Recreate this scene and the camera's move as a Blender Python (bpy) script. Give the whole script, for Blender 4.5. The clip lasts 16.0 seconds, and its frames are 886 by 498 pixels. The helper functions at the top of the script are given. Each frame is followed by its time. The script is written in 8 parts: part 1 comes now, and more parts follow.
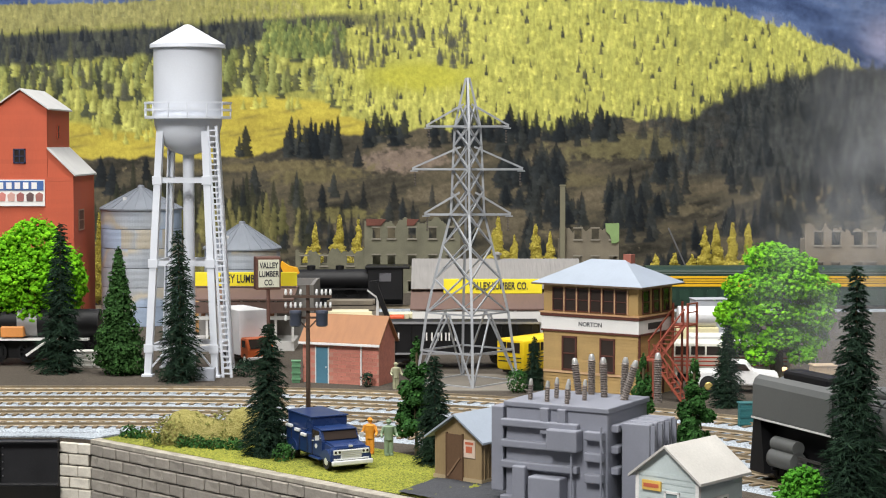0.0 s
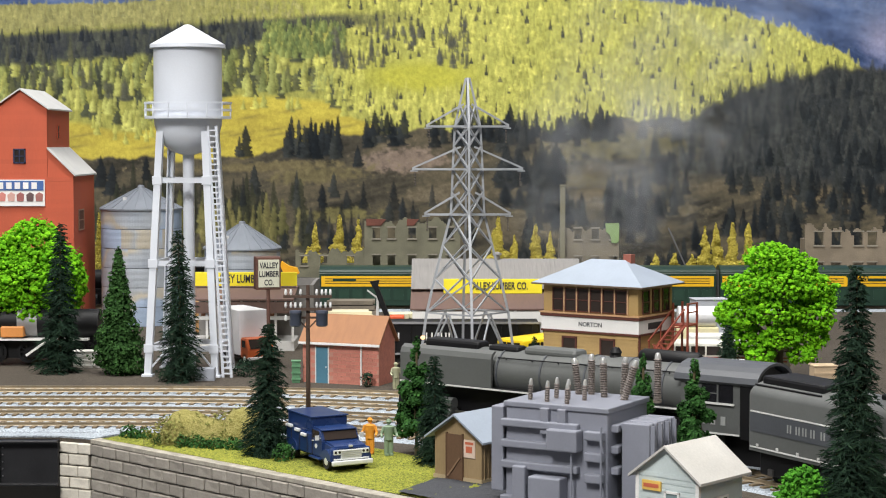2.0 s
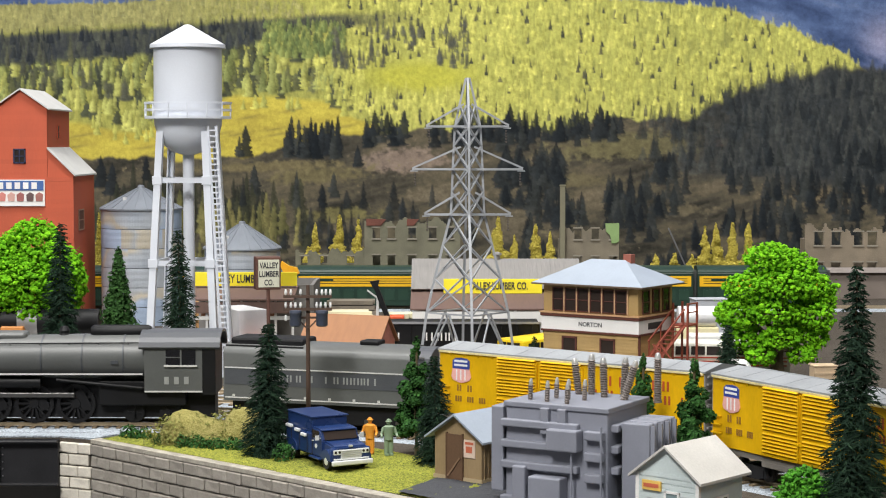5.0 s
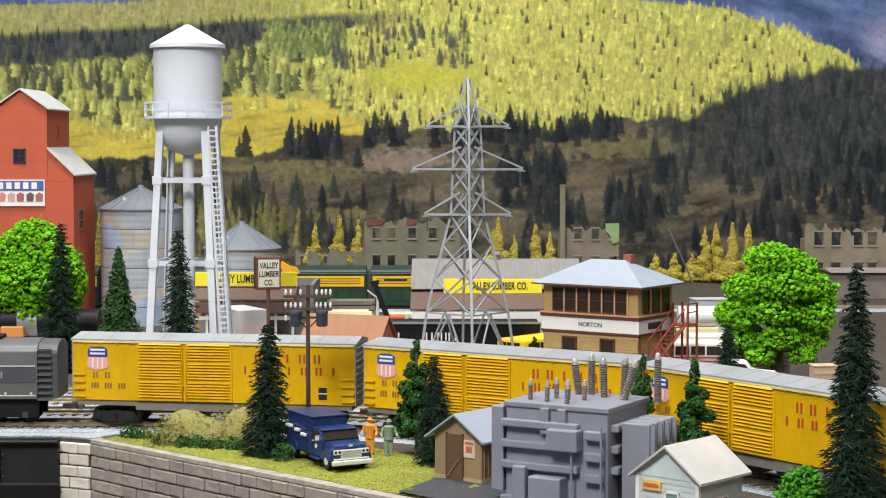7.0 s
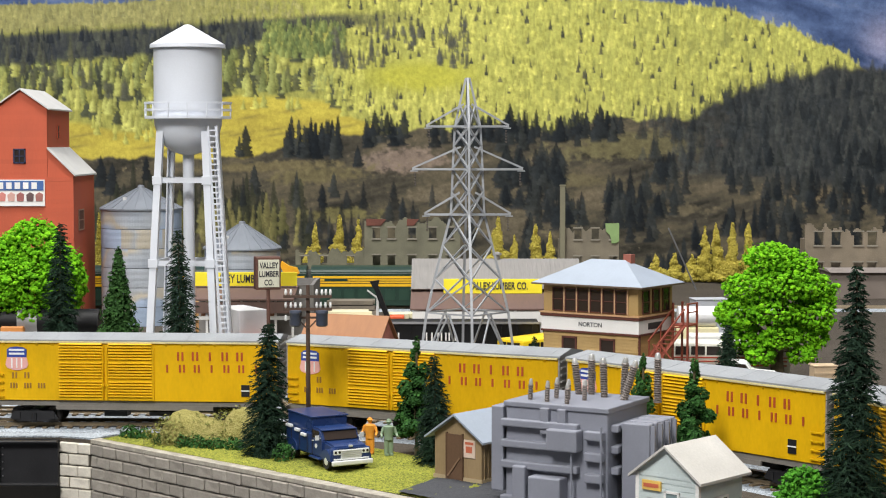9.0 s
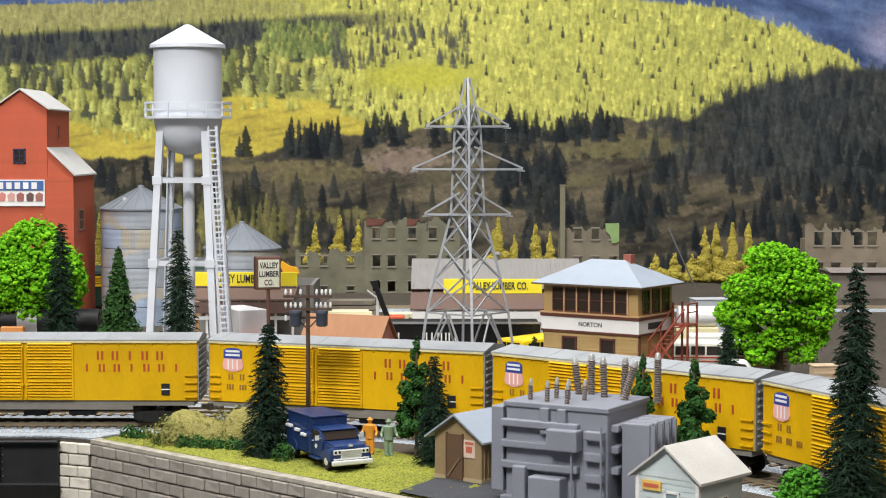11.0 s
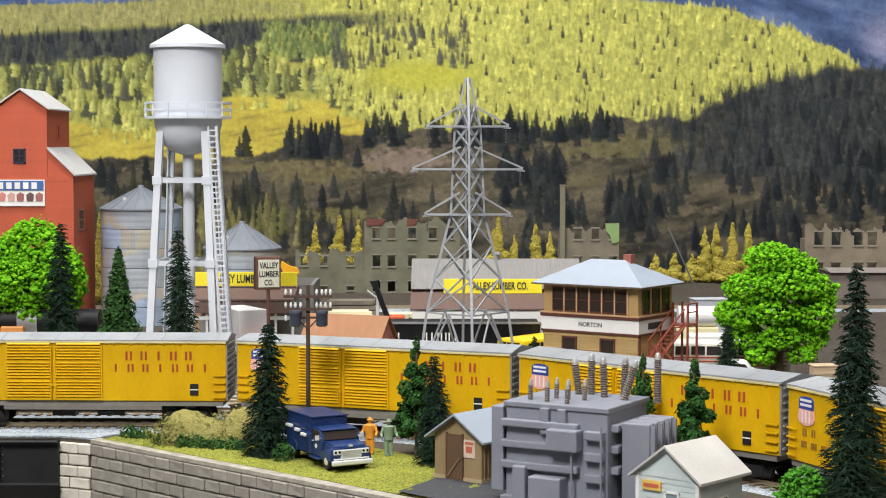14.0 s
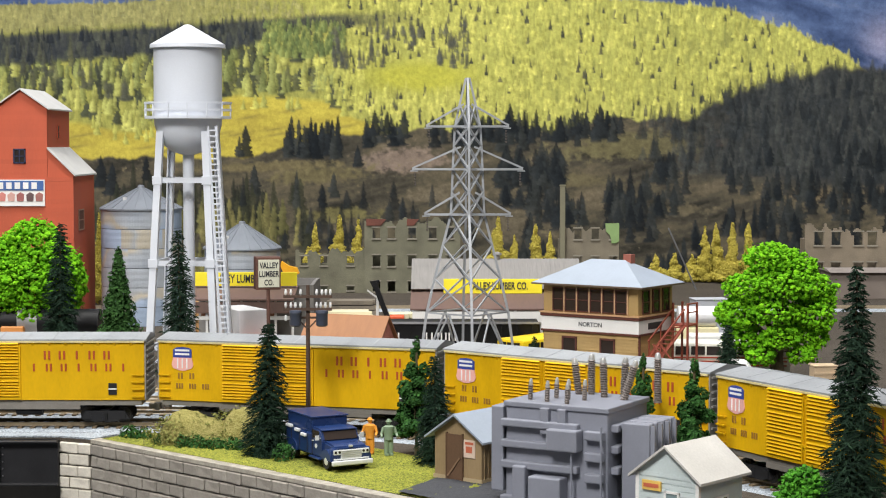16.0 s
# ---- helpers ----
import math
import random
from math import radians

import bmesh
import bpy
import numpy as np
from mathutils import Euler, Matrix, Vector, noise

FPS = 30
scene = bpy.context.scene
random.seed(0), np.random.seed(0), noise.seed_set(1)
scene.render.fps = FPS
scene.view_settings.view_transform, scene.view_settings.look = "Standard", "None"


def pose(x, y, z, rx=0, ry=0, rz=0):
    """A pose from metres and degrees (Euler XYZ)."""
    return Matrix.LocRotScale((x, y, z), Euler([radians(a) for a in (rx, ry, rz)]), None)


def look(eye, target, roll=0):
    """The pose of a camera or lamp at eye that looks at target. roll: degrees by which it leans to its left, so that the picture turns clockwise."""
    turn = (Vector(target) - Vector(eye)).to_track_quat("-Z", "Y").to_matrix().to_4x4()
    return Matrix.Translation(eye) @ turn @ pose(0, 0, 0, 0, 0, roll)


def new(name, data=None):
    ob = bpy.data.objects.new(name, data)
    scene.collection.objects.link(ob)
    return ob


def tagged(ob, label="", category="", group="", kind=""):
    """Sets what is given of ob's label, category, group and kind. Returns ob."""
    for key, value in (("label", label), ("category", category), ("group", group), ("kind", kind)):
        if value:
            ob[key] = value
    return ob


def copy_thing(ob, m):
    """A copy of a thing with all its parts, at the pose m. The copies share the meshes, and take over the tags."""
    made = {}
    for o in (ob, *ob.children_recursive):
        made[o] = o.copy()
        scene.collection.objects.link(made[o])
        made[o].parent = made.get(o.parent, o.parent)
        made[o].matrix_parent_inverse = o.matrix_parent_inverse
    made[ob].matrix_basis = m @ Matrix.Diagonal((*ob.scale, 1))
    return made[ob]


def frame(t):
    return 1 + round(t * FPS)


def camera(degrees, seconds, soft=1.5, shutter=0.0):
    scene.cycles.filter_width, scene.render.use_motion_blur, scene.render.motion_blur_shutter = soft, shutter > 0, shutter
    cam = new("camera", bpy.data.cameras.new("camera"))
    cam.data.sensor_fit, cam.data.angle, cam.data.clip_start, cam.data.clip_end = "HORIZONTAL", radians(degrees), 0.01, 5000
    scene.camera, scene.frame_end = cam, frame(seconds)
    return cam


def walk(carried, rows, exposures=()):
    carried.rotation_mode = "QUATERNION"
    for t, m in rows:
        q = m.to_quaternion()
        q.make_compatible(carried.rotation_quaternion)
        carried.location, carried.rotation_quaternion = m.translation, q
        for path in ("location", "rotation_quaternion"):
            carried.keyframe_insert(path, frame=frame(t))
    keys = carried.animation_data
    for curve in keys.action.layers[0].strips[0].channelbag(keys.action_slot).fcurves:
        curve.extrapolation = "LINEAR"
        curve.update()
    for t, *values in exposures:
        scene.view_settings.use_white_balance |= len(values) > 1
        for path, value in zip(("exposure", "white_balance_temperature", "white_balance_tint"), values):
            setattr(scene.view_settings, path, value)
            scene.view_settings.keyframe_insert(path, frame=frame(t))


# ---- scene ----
# ---------- camera (it stands still) ----------
cam = camera(27.52, 16.0, soft=1.1)
EYE = (0.0, 0.0, 0.1737)
walk(cam, [(0, pose(*EYE, 90 - 3.327, 0, 0)), (16.0, pose(*EYE, 90 - 3.327, 0, 0))], exposures=[(0, 0.0), (16, 0.0)])

# ---------- light: the room's ceiling panels ----------
world = bpy.data.worlds.new("room_air")
world.use_nodes = True
world.node_tree.nodes["Background"].inputs[0].default_value = (0.8, 0.9, 1.0, 1)
world.node_tree.nodes["Background"].inputs[1].default_value = 0.15
scene.world = world


def panel(name, x, y, sx, sy, power, target=None):
    d = bpy.data.lights.new(name, "AREA")
    d.shape, d.size, d.size_y, d.energy, d.color = "RECTANGLE", sx, sy, power, (1.0, 0.985, 0.96)
    ob = new(name, d)
    ob.matrix_world = look((x, y, 2.2), target or (x, y + 0.001, 0))
    return ob


panel("ceiling_panel_light", -0.85, -0.7, 0.6, 1.2, 124, (0, 1.4, 0.1))
panel("ceiling_panel_light", 0.45, -0.9, 0.6, 1.2, 22, (0, 1.4, 0.1))
panel("ceiling_panel_light", -0.2, 1.0, 1.8, 0.4, 70, (0.1, 2.0, 0.2))

# ---------- materials ----------
MATS = {}


def mat(name, color, rough=0.6, metal=0.0, var=0.12, scale=400.0, bump=0.15, grain=3000.0, streak=None, spec=0.5):
    """Painted or moulded surface: colour with a broad stain and a fine grain, and fine relief."""
    if name in MATS:
        return MATS[name]
    m = bpy.data.materials.new(name)
    m.use_nodes = True
    nt = m.node_tree
    N, L = nt.nodes, nt.links
    b = N["Principled BSDF"]
    b.inputs["Metallic"].default_value = metal
    b.inputs["Specular IOR Level"].default_value = spec
    tc = N.new("ShaderNodeTexCoord")
    mp = N.new("ShaderNodeMapping")
    if streak:
        mp.inputs["Scale"].default_value = streak
    L.new(tc.outputs["Object"], mp.inputs[0])
    n1 = N.new("ShaderNodeTexNoise")
    n1.inputs["Scale"].default_value, n1.inputs["Detail"].default_value = scale * 0.15, 5
    n2 = N.new("ShaderNodeTexNoise")
    n2.inputs["Scale"].default_value, n2.inputs["Detail"].default_value = grain * 0.3, 3
    L.new(mp.outputs[0], n1.inputs["Vector"])
    L.new(mp.outputs[0], n2.inputs["Vector"])
    mul = N.new("ShaderNodeMath")
    mul.operation = "MULTIPLY_ADD"
    L.new(n2.outputs["Fac"], mul.inputs[0])
    mul.inputs[1].default_value = 0.5
    L.new(n1.outputs["Fac"], mul.inputs[2])
    rng = N.new("ShaderNodeMapRange")
    rng.inputs["From Min"].default_value, rng.inputs["From Max"].default_value = 0.45, 1.05
    rng.inputs["To Min"].default_value, rng.inputs["To Max"].default_value = 1 - var, 1 + var
    L.new(mul.outputs[0], rng.inputs["Value"])
    info = N.new("ShaderNodeObjectInfo")
    r2 = N.new("ShaderNodeMapRange")
    r2.inputs["To Min"].default_value, r2.inputs["To Max"].default_value = 1 - var * 0.5, 1 + var * 0.5
    L.new(info.outputs["Random"], r2.inputs["Value"])
    m2 = N.new("ShaderNodeMath")
    m2.operation = "MULTIPLY"
    L.new(rng.outputs[0], m2.inputs[0])
    L.new(r2.outputs[0], m2.inputs[1])
    mix = N.new("ShaderNodeVectorMath")
    mix.operation = "SCALE"
    mix.inputs[0].default_value = color
    L.new(m2.outputs[0], mix.inputs["Scale"])
    L.new(mix.outputs[0], b.inputs["Base Color"])
    rr = N.new("ShaderNodeMapRange")
    rr.inputs["To Min"].default_value, rr.inputs["To Max"].default_value = max(0.03, rough - 0.1), min(1, rough + 0.1)
    L.new(n1.outputs["Fac"], rr.inputs["Value"])
    L.new(rr.outputs[0], b.inputs["Roughness"])
    if bump:
        bp = N.new("ShaderNodeBump")
        bp.inputs["Strength"].default_value, bp.inputs["Distance"].default_value = bump, 0.0004
        L.new(n2.outputs["Fac"], bp.inputs["Height"])
        L.new(bp.outputs[0], b.inputs["Normal"])
    MATS[name] = m
    return m


def speckle(name, cols, scale=900.0, rough=0.95, bump=0.6, island=False, big=25.0, soft=False, mott=0.0):
    """Ground cover and foliage: several tones mixed by cells (or by pieces) and by a broad drift."""
    if name in MATS:
        return MATS[name]
    m = bpy.data.materials.new(name)
    m.use_nodes = True
    nt = m.node_tree
    N, L = nt.nodes, nt.links
    b = N["Principled BSDF"]
    b.inputs["Roughness"].default_value = rough
    b.inputs["Specular IOR Level"].default_value = 0.25
    tc = N.new("ShaderNodeTexCoord")
    ramp = N.new("ShaderNodeValToRGB")
    el = ramp.color_ramp.elements
    while len(el) < len(cols):
        el.new(0.5)
    for i, c in enumerate(cols):
        el[i].position = i / max(1, len(cols) - 1)
        el[i].color = (*c, 1)
    n = N.new("ShaderNodeTexNoise")
    n.inputs["Scale"].default_value, n.inputs["Detail"].default_value = big, 6
    L.new(tc.outputs["Object"], n.inputs["Vector"])
    if soft:
        fine = N.new("ShaderNodeTexNoise")
        fine.inputs["Scale"].default_value, fine.inputs["Detail"].default_value, fine.inputs["Roughness"].default_value = scale, 9, 0.7
        flat = N.new("ShaderNodeMapping")
        flat.inputs["Scale"].default_value = (1, 1, 2.2)
        L.new(tc.outputs["Object"], flat.inputs[0])
        L.new(flat.outputs[0], fine.inputs["Vector"])
        sh = N.new("ShaderNodeMapRange")
        sh.inputs["From Min"].default_value, sh.inputs["From Max"].default_value = 0.3, 0.7
        L.new(fine.outputs["Fac"], sh.inputs["Value"])
        src = sh.outputs[0]
    elif island:
        geo = N.new("ShaderNodeNewGeometry")
        src = geo.outputs["Random Per Island"]
    else:
        v = N.new("ShaderNodeTexVoronoi")
        v.inputs["Scale"].default_value = scale
        L.new(tc.outputs["Object"], v.inputs["Vector"])
        sp = N.new("ShaderNodeSeparateColor")
        L.new(v.outputs["Color"], sp.inputs[0])
        src = sp.outputs[0]
        bp = N.new("ShaderNodeBump")
        bp.inputs["Strength"].default_value, bp.inputs["Distance"].default_value = bump, 0.0008
        L.new(v.outputs["Distance"], bp.inputs["Height"])
        L.new(bp.outputs[0], b.inputs["Normal"])
    a = N.new("ShaderNodeMath")
    a.operation = "MULTIPLY_ADD"
    L.new(n.outputs["Fac"], a.inputs[0])
    a.inputs[1].default_value = 1.3
    a.inputs[2].default_value = -0.4
    c = N.new("ShaderNodeMix")
    L.new(a.outputs[0], c.inputs[2])
    L.new(src, c.inputs[3])
    c.inputs[0].default_value = 0.6
    L.new(c.outputs[0], ramp.inputs[0])
    out = ramp.outputs[0]
    if mott:
        # print grain: fine mottling inside every patch of colour
        g = N.new("ShaderNodeTexNoise")
        g.inputs["Scale"].default_value, g.inputs["Detail"].default_value, g.inputs["Roughness"].default_value = 170, 7, 0.75
        L.new(tc.outputs["Object"], g.inputs["Vector"])
        gr = N.new("ShaderNodeMapRange")
        gr.inputs["From Min"].default_value, gr.inputs["From Max"].default_value = 0.3, 0.7
        gr.inputs["To Min"].default_value, gr.inputs["To Max"].default_value = 1 - mott, 1 + mott
        L.new(g.outputs["Fac"], gr.inputs["Value"])
        sv = N.new("ShaderNodeVectorMath")
        sv.operation = "SCALE"
        L.new(out, sv.inputs[0])
        L.new(gr.outputs[0], sv.inputs["Scale"])
        out = sv.outputs[0]
    L.new(out, b.inputs["Base Color"])
    MATS[name] = m
    return m


# ---------- mesh helpers ----------
def bmnew():
    return bmesh.new()


def box(bm, x0, x1, y0, y1, z0, z1, bevel=0.0):
    r = bmesh.ops.create_cube(bm, size=1)
    bmesh.ops.scale(bm, vec=(x1 - x0, y1 - y0, z1 - z0), verts=r["verts"])
    bmesh.ops.translate(bm, vec=((x0 + x1) / 2, (y0 + y1) / 2, (z0 + z1) / 2), verts=r["verts"])
    if bevel:
        ed = {e for v in r["verts"] for e in v.link_edges}
        bmesh.ops.bevel(bm, geom=list(ed), offset=bevel, segments=2, affect="EDGES", profile=0.5)
    return bm


def rod(bm, p, q, r0, r1=None, seg=8, cap=True):
    """Round bar from p to q, radius r0 at p and r1 at q."""
    p, q = Vector(p), Vector(q)
    d = q - p
    m = Matrix.Translation((p + q) / 2) @ d.to_track_quat("Z", "Y").to_matrix().to_4x4()
    bmesh.ops.create_cone(bm, cap_ends=cap, segments=seg, radius1=r0, radius2=r0 if r1 is None else r1, depth=d.length, matrix=m)
    return bm


def bar(bm, p, q, w, h=None):
    """Square bar from p to q."""
    p, q = Vector(p), Vector(q)
    d = q - p
    m = Matrix.Translation((p + q) / 2) @ d.to_track_quat("Z", "Y").to_matrix().to_4x4() @ Matrix.Diagonal((w, h or w, d.length, 1))
    bmesh.ops.create_cube(bm, size=1, matrix=m)
    return bm


def prism(bm, poly, y0, y1, axis="y"):
    """A polygon extruded along an axis: (x, z) along y, (y, z) along x, (x, y) along z."""
    def at(a, b, c):
        return {"y": (a, c, b), "x": (c, a, b), "z": (a, b, c)}[axis]
    lo = [bm.verts.new(at(a, b, y0)) for a, b in poly]
    hi = [bm.verts.new(at(a, b, y1)) for a, b in poly]
    fs = [bm.faces.new(lo), bm.faces.new(hi[::-1])]
    for i in range(len(poly)):
        j = (i + 1) % len(poly)
        fs.append(bm.faces.new((lo[j], lo[i], hi[i], hi[j])))
    bmesh.ops.recalc_face_normals(bm, faces=fs)
    return bm


def lathe(bm, prof, cx=0.0, cy=0.0, seg=32):
    """Surface of revolution about a vertical axis; prof is (radius, z) from top to bottom."""
    rings = []
    for r, z in prof:
        if r < 1e-6:
            rings.append([bm.verts.new((cx, cy, z))])
        else:
            rings.append([bm.verts.new((cx + r * math.cos(2 * math.pi * k / seg), cy + r * math.sin(2 * math.pi * k / seg), z)) for k in range(seg)])
    fs = []
    for a, b in zip(rings, rings[1:]):
        for k in range(seg):
            n = (k + 1) % seg
            if len(a) == 1 and len(b) > 1:
                fs.append(bm.faces.new((a[0], b[k], b[n])))
            elif len(b) == 1 and len(a) > 1:
                fs.append(bm.faces.new((a[k], b[0], a[n])))
            elif len(a) > 1:
                fs.append(bm.faces.new((a[k], b[k], b[n], a[n])))
    bmesh.ops.recalc_face_normals(bm, faces=fs)
    return bm


def thing(name, m=None, label="", category="", group="", kind=""):
    ob = new(name)
    ob.empty_display_size = 0.01
    if m is not None:
        ob.matrix_world = m
    return tagged(ob, label, category, group, kind)


def part(name, bm, material, parent=None, label="", smooth=False):
    me = bpy.data.meshes.new(name)
    bm.to_mesh(me)
    bm.free()
    me.materials.append(material)
    if smooth:
        me.polygons.foreach_set("use_smooth", [True] * len(me.polygons))
        me.set_sharp_from_angle(angle=radians(35))
    ob = new(name, me)
    ob.parent = parent
    return tagged(ob, label)


def again(name, ob, parent, loc, rot=(0, 0, 0)):
    """Another piece on the same mesh."""
    o = new(name, ob.data)
    o.parent = parent
    o.location, o.rotation_euler = loc, rot
    return o


def lettering(name, text, size, material, parent, m, depth=0.0002, stretch=1.0):
    cu = bpy.data.curves.new(name, "FONT")
    cu.body, cu.size, cu.align_x, cu.align_y, cu.extrude = text, size, "CENTER", "CENTER", depth
    cu.resolution_u, cu.offset = 3, size * 0.018
    tmp = bpy.data.objects.new(name, cu)
    scene.collection.objects.link(tmp)
    bpy.context.view_layer.update()
    me = bpy.data.meshes.new_from_object(tmp.evaluated_get(bpy.context.evaluated_depsgraph_get()))
    bpy.data.objects.remove(tmp)
    me.materials.clear()
    me.materials.append(material)
    ob = new(name, me)
    ob.parent = parent
    ob.matrix_basis = m @ Matrix.Diagonal((stretch, 1, 1, 1))
    return ob


# text that stands upright and faces the near side (-y)
UPRIGHT = pose(0, 0, 0, 90, 0, 0)

# ---------- the running line: straight, then an 18.6 inch curve towards the near right ----------
CX, Y0, R0 = -0.2125, 1.105, 0.472


def track_at(s, off=0.0):
    """Place and heading at s metres to the right of the tangent point, off metres outside the line."""
    if s < 0:
        return CX + s, Y0 + off, 0.0
    if s > R0 * math.pi / 2:
        return CX + R0 + off, Y0 - R0 - (s - R0 * math.pi / 2), -math.pi / 2
    a = s / R0
    return CX + (R0 + off) * math.sin(a), Y0 - R0 + (R0 + off) * math.cos(a), -a


def on_track(s, half, off=0.0, z=0.0):
    """Pose of a vehicle whose bogies stand half a metre-span to both sides of s."""
    ax, ay, _ = track_at(s - half, off)
    bx, by, _ = track_at(s + half, off)
    return pose((ax + bx) / 2, (ay + by) / 2, z, 0, 0, math.degrees(math.atan2(by - ay, bx - ax)))
# ---------- setting ----------
GRASS = speckle("grass_flock", [(0.06, 0.08, 0.015), (0.18, 0.2, 0.03), (0.34, 0.34, 0.05), (0.15, 0.19, 0.03)], 1400, big=40)
EARTH = speckle("yard_earth", [(0.045, 0.038, 0.03), (0.08, 0.067, 0.053), (0.12, 0.1, 0.08)], 1100, big=18)
BALLAST = speckle("ballast_grit", [(0.16, 0.18, 0.2), (0.3, 0.335, 0.375), (0.46, 0.51, 0.56), (0.26, 0.29, 0.32)], 1300, big=60)
ASPHALT = speckle("asphalt", [(0.04, 0.042, 0.05), (0.06, 0.063, 0.07), (0.085, 0.085, 0.095)], 1800, big=30, bump=0.2)
TIE = mat("tie_wood", (0.17, 0.125, 0.075), 0.85, var=0.35, scale=900, streak=(3, 0.6, 1))
RAIL = mat("rail_steel", (0.27, 0.215, 0.14), 0.5, 0.3, var=0.25)
STONE = mat("cast_stone", (0.29, 0.265, 0.23), 0.9, var=0.28, scale=500, bump=0.5)
STONE2 = mat("cast_stone_pale", (0.62, 0.58, 0.5), 0.9, var=0.2, scale=500, bump=0.5)
BLACK = mat("black_plastic", (0.012, 0.012, 0.014), 0.5, var=0.3)

bm = bmnew()
prism(bm, [(-2.5, 2.45), (-2.5, 1.062), (-0.2262, 1.062), (-0.205, 1.0522), (0.0, 0.857), (0.19, 0.66), (0.19, -2.4), (2.5, -2.4), (2.5, 2.45)], -0.02, 0.0, "z")
tagged(part("ground", bm, EARTH), "brown grit-covered layout ground under the tracks and buildings", "ground", kind="structure")
bm = bmnew()
box(bm, -2.6, 2.6, -2.5, 2.5, -0.95, -0.93)
tagged(part("floor", bm, mat("floor_grey", (0.2, 0.19, 0.18), 0.6)), "grey room floor below the layout", "floor", kind="structure")
WALLP = mat("wall_paint", (0.4, 0.39, 0.37), 0.8, var=0.04, scale=20)
for nm, a in (("wall_north", (-2.6, 2.6, 2.5, 2.6)), ("wall_south", (-2.6, 2.6, -2.6, -2.5)), ("wall_west", (-2.7, -2.6, -2.5, 2.5)), ("wall_east", (2.6, 2.7, -2.5, 2.5))):
    bm = bmnew()
    box(bm, *a, -0.95, 2.3)
    tagged(part(nm, bm, WALLP), "plain painted room wall", "wall", kind="structure")
bm = bmnew()
box(bm, -2.6, 2.6, -2.5, 2.5, 2.3, 2.35)
tagged(part("ceiling", bm, WALLP), "plain room ceiling", "ceiling", kind="structure")

# lower terrain below the retaining wall
bm = bmnew()
prism(bm, [(-2.5, 1.2), (-2.5, -0.6), (0.19, -0.6), (0.19, 0.66), (0.0, 0.95), (-0.2, 1.2)], -0.17, -0.16, "z")
tagged(part("pavement", bm, ASPHALT), "dark low ground in front of the retaining wall", "ground", kind="structure")


# ---------- retaining wall of cast stone blocks ----------
def stone_wall(name, x0, y0, x1, y1, material, label, bl, ch, rows, cap):
    """Courses of long blocks, each a piece with its own face, along the line given; z goes down from 0."""
    d = Vector((x1 - x0, y1 - y0, 0))
    ln = d.length
    t = thing(name, pose(x0, y0, 0, 0, 0, math.degrees(math.atan2(d.y, d.x))), label, "wall", kind="structure")
    bm = bmnew()
    box(bm, 0, ln, 0.0015, 0.012, -rows * ch, -0.001)
    part("core", bm, mat("mortar", (0.2, 0.19, 0.17), 0.95), t)
    if cap:
        bm = bmnew()
        box(bm, -0.001, ln, -0.0014, 0.006, -0.0016, 0.0009, 0.0003)
        part("coping", bm, mat("coping_stone", (0.31, 0.285, 0.24), 0.95, var=0.4, scale=900), t)
    kinds = []
    rnd = random.Random(5)
    for k in range(4):
        bm = bmnew()
        box(bm, 0.0003, bl - 0.0003, 0, 0.006, 0.0004, ch - 0.0004, 0.0006)
        for v in bm.verts:
            if v.co.y < 0.002:
                v.co.y -= rnd.uniform(0, 0.0006)
                v.co.z += rnd.uniform(-0.0001, 0.0001)
        me = bpy.data.meshes.new("stone")
        bm.to_mesh(me)
        bm.free()
        me.materials.append(material)
        kinds.append(me)
    for r in range(rows):
        shift = bl * 0.5 * (r % 2) + rnd.uniform(0, 0.1) * bl
        x = -shift
        while x < min(ln, 0.31):
            a, e = max(x, 0.0), min(x + bl, ln)
            if e - a > bl * 0.2:
                o = new("stone", rnd.choice(kinds))
                o.parent = t
                o.scale = ((e - a) / bl, 1, 1)
                x_at = a
                o.location = (x_at, -0.0018 + rnd.uniform(-0.0004, 0.0004), -(r + 1) * ch - 0.0016)
            x += bl
    return t


# ---------- tracks ----------
def sweep(bm, prof, s0, s1, off, n):
    """A profile (across, z) drawn along the line between two distances."""
    prev = None
    fs = []
    for i in range(n + 1):
        s = s0 + (s1 - s0) * i / n
        ring = []
        for a, z in prof:
            x, y, _ = track_at(s, off + a)
            ring.append(bm.verts.new((x, y, z)))
        if prev:
            for k in range(len(prof)):
                j = (k + 1) % len(prof)
                fs.append(bm.faces.new((prev[k], prev[j], ring[j], ring[k])))
        prev = ring
    bmesh.ops.recalc_face_normals(bm, faces=fs)
    return bm


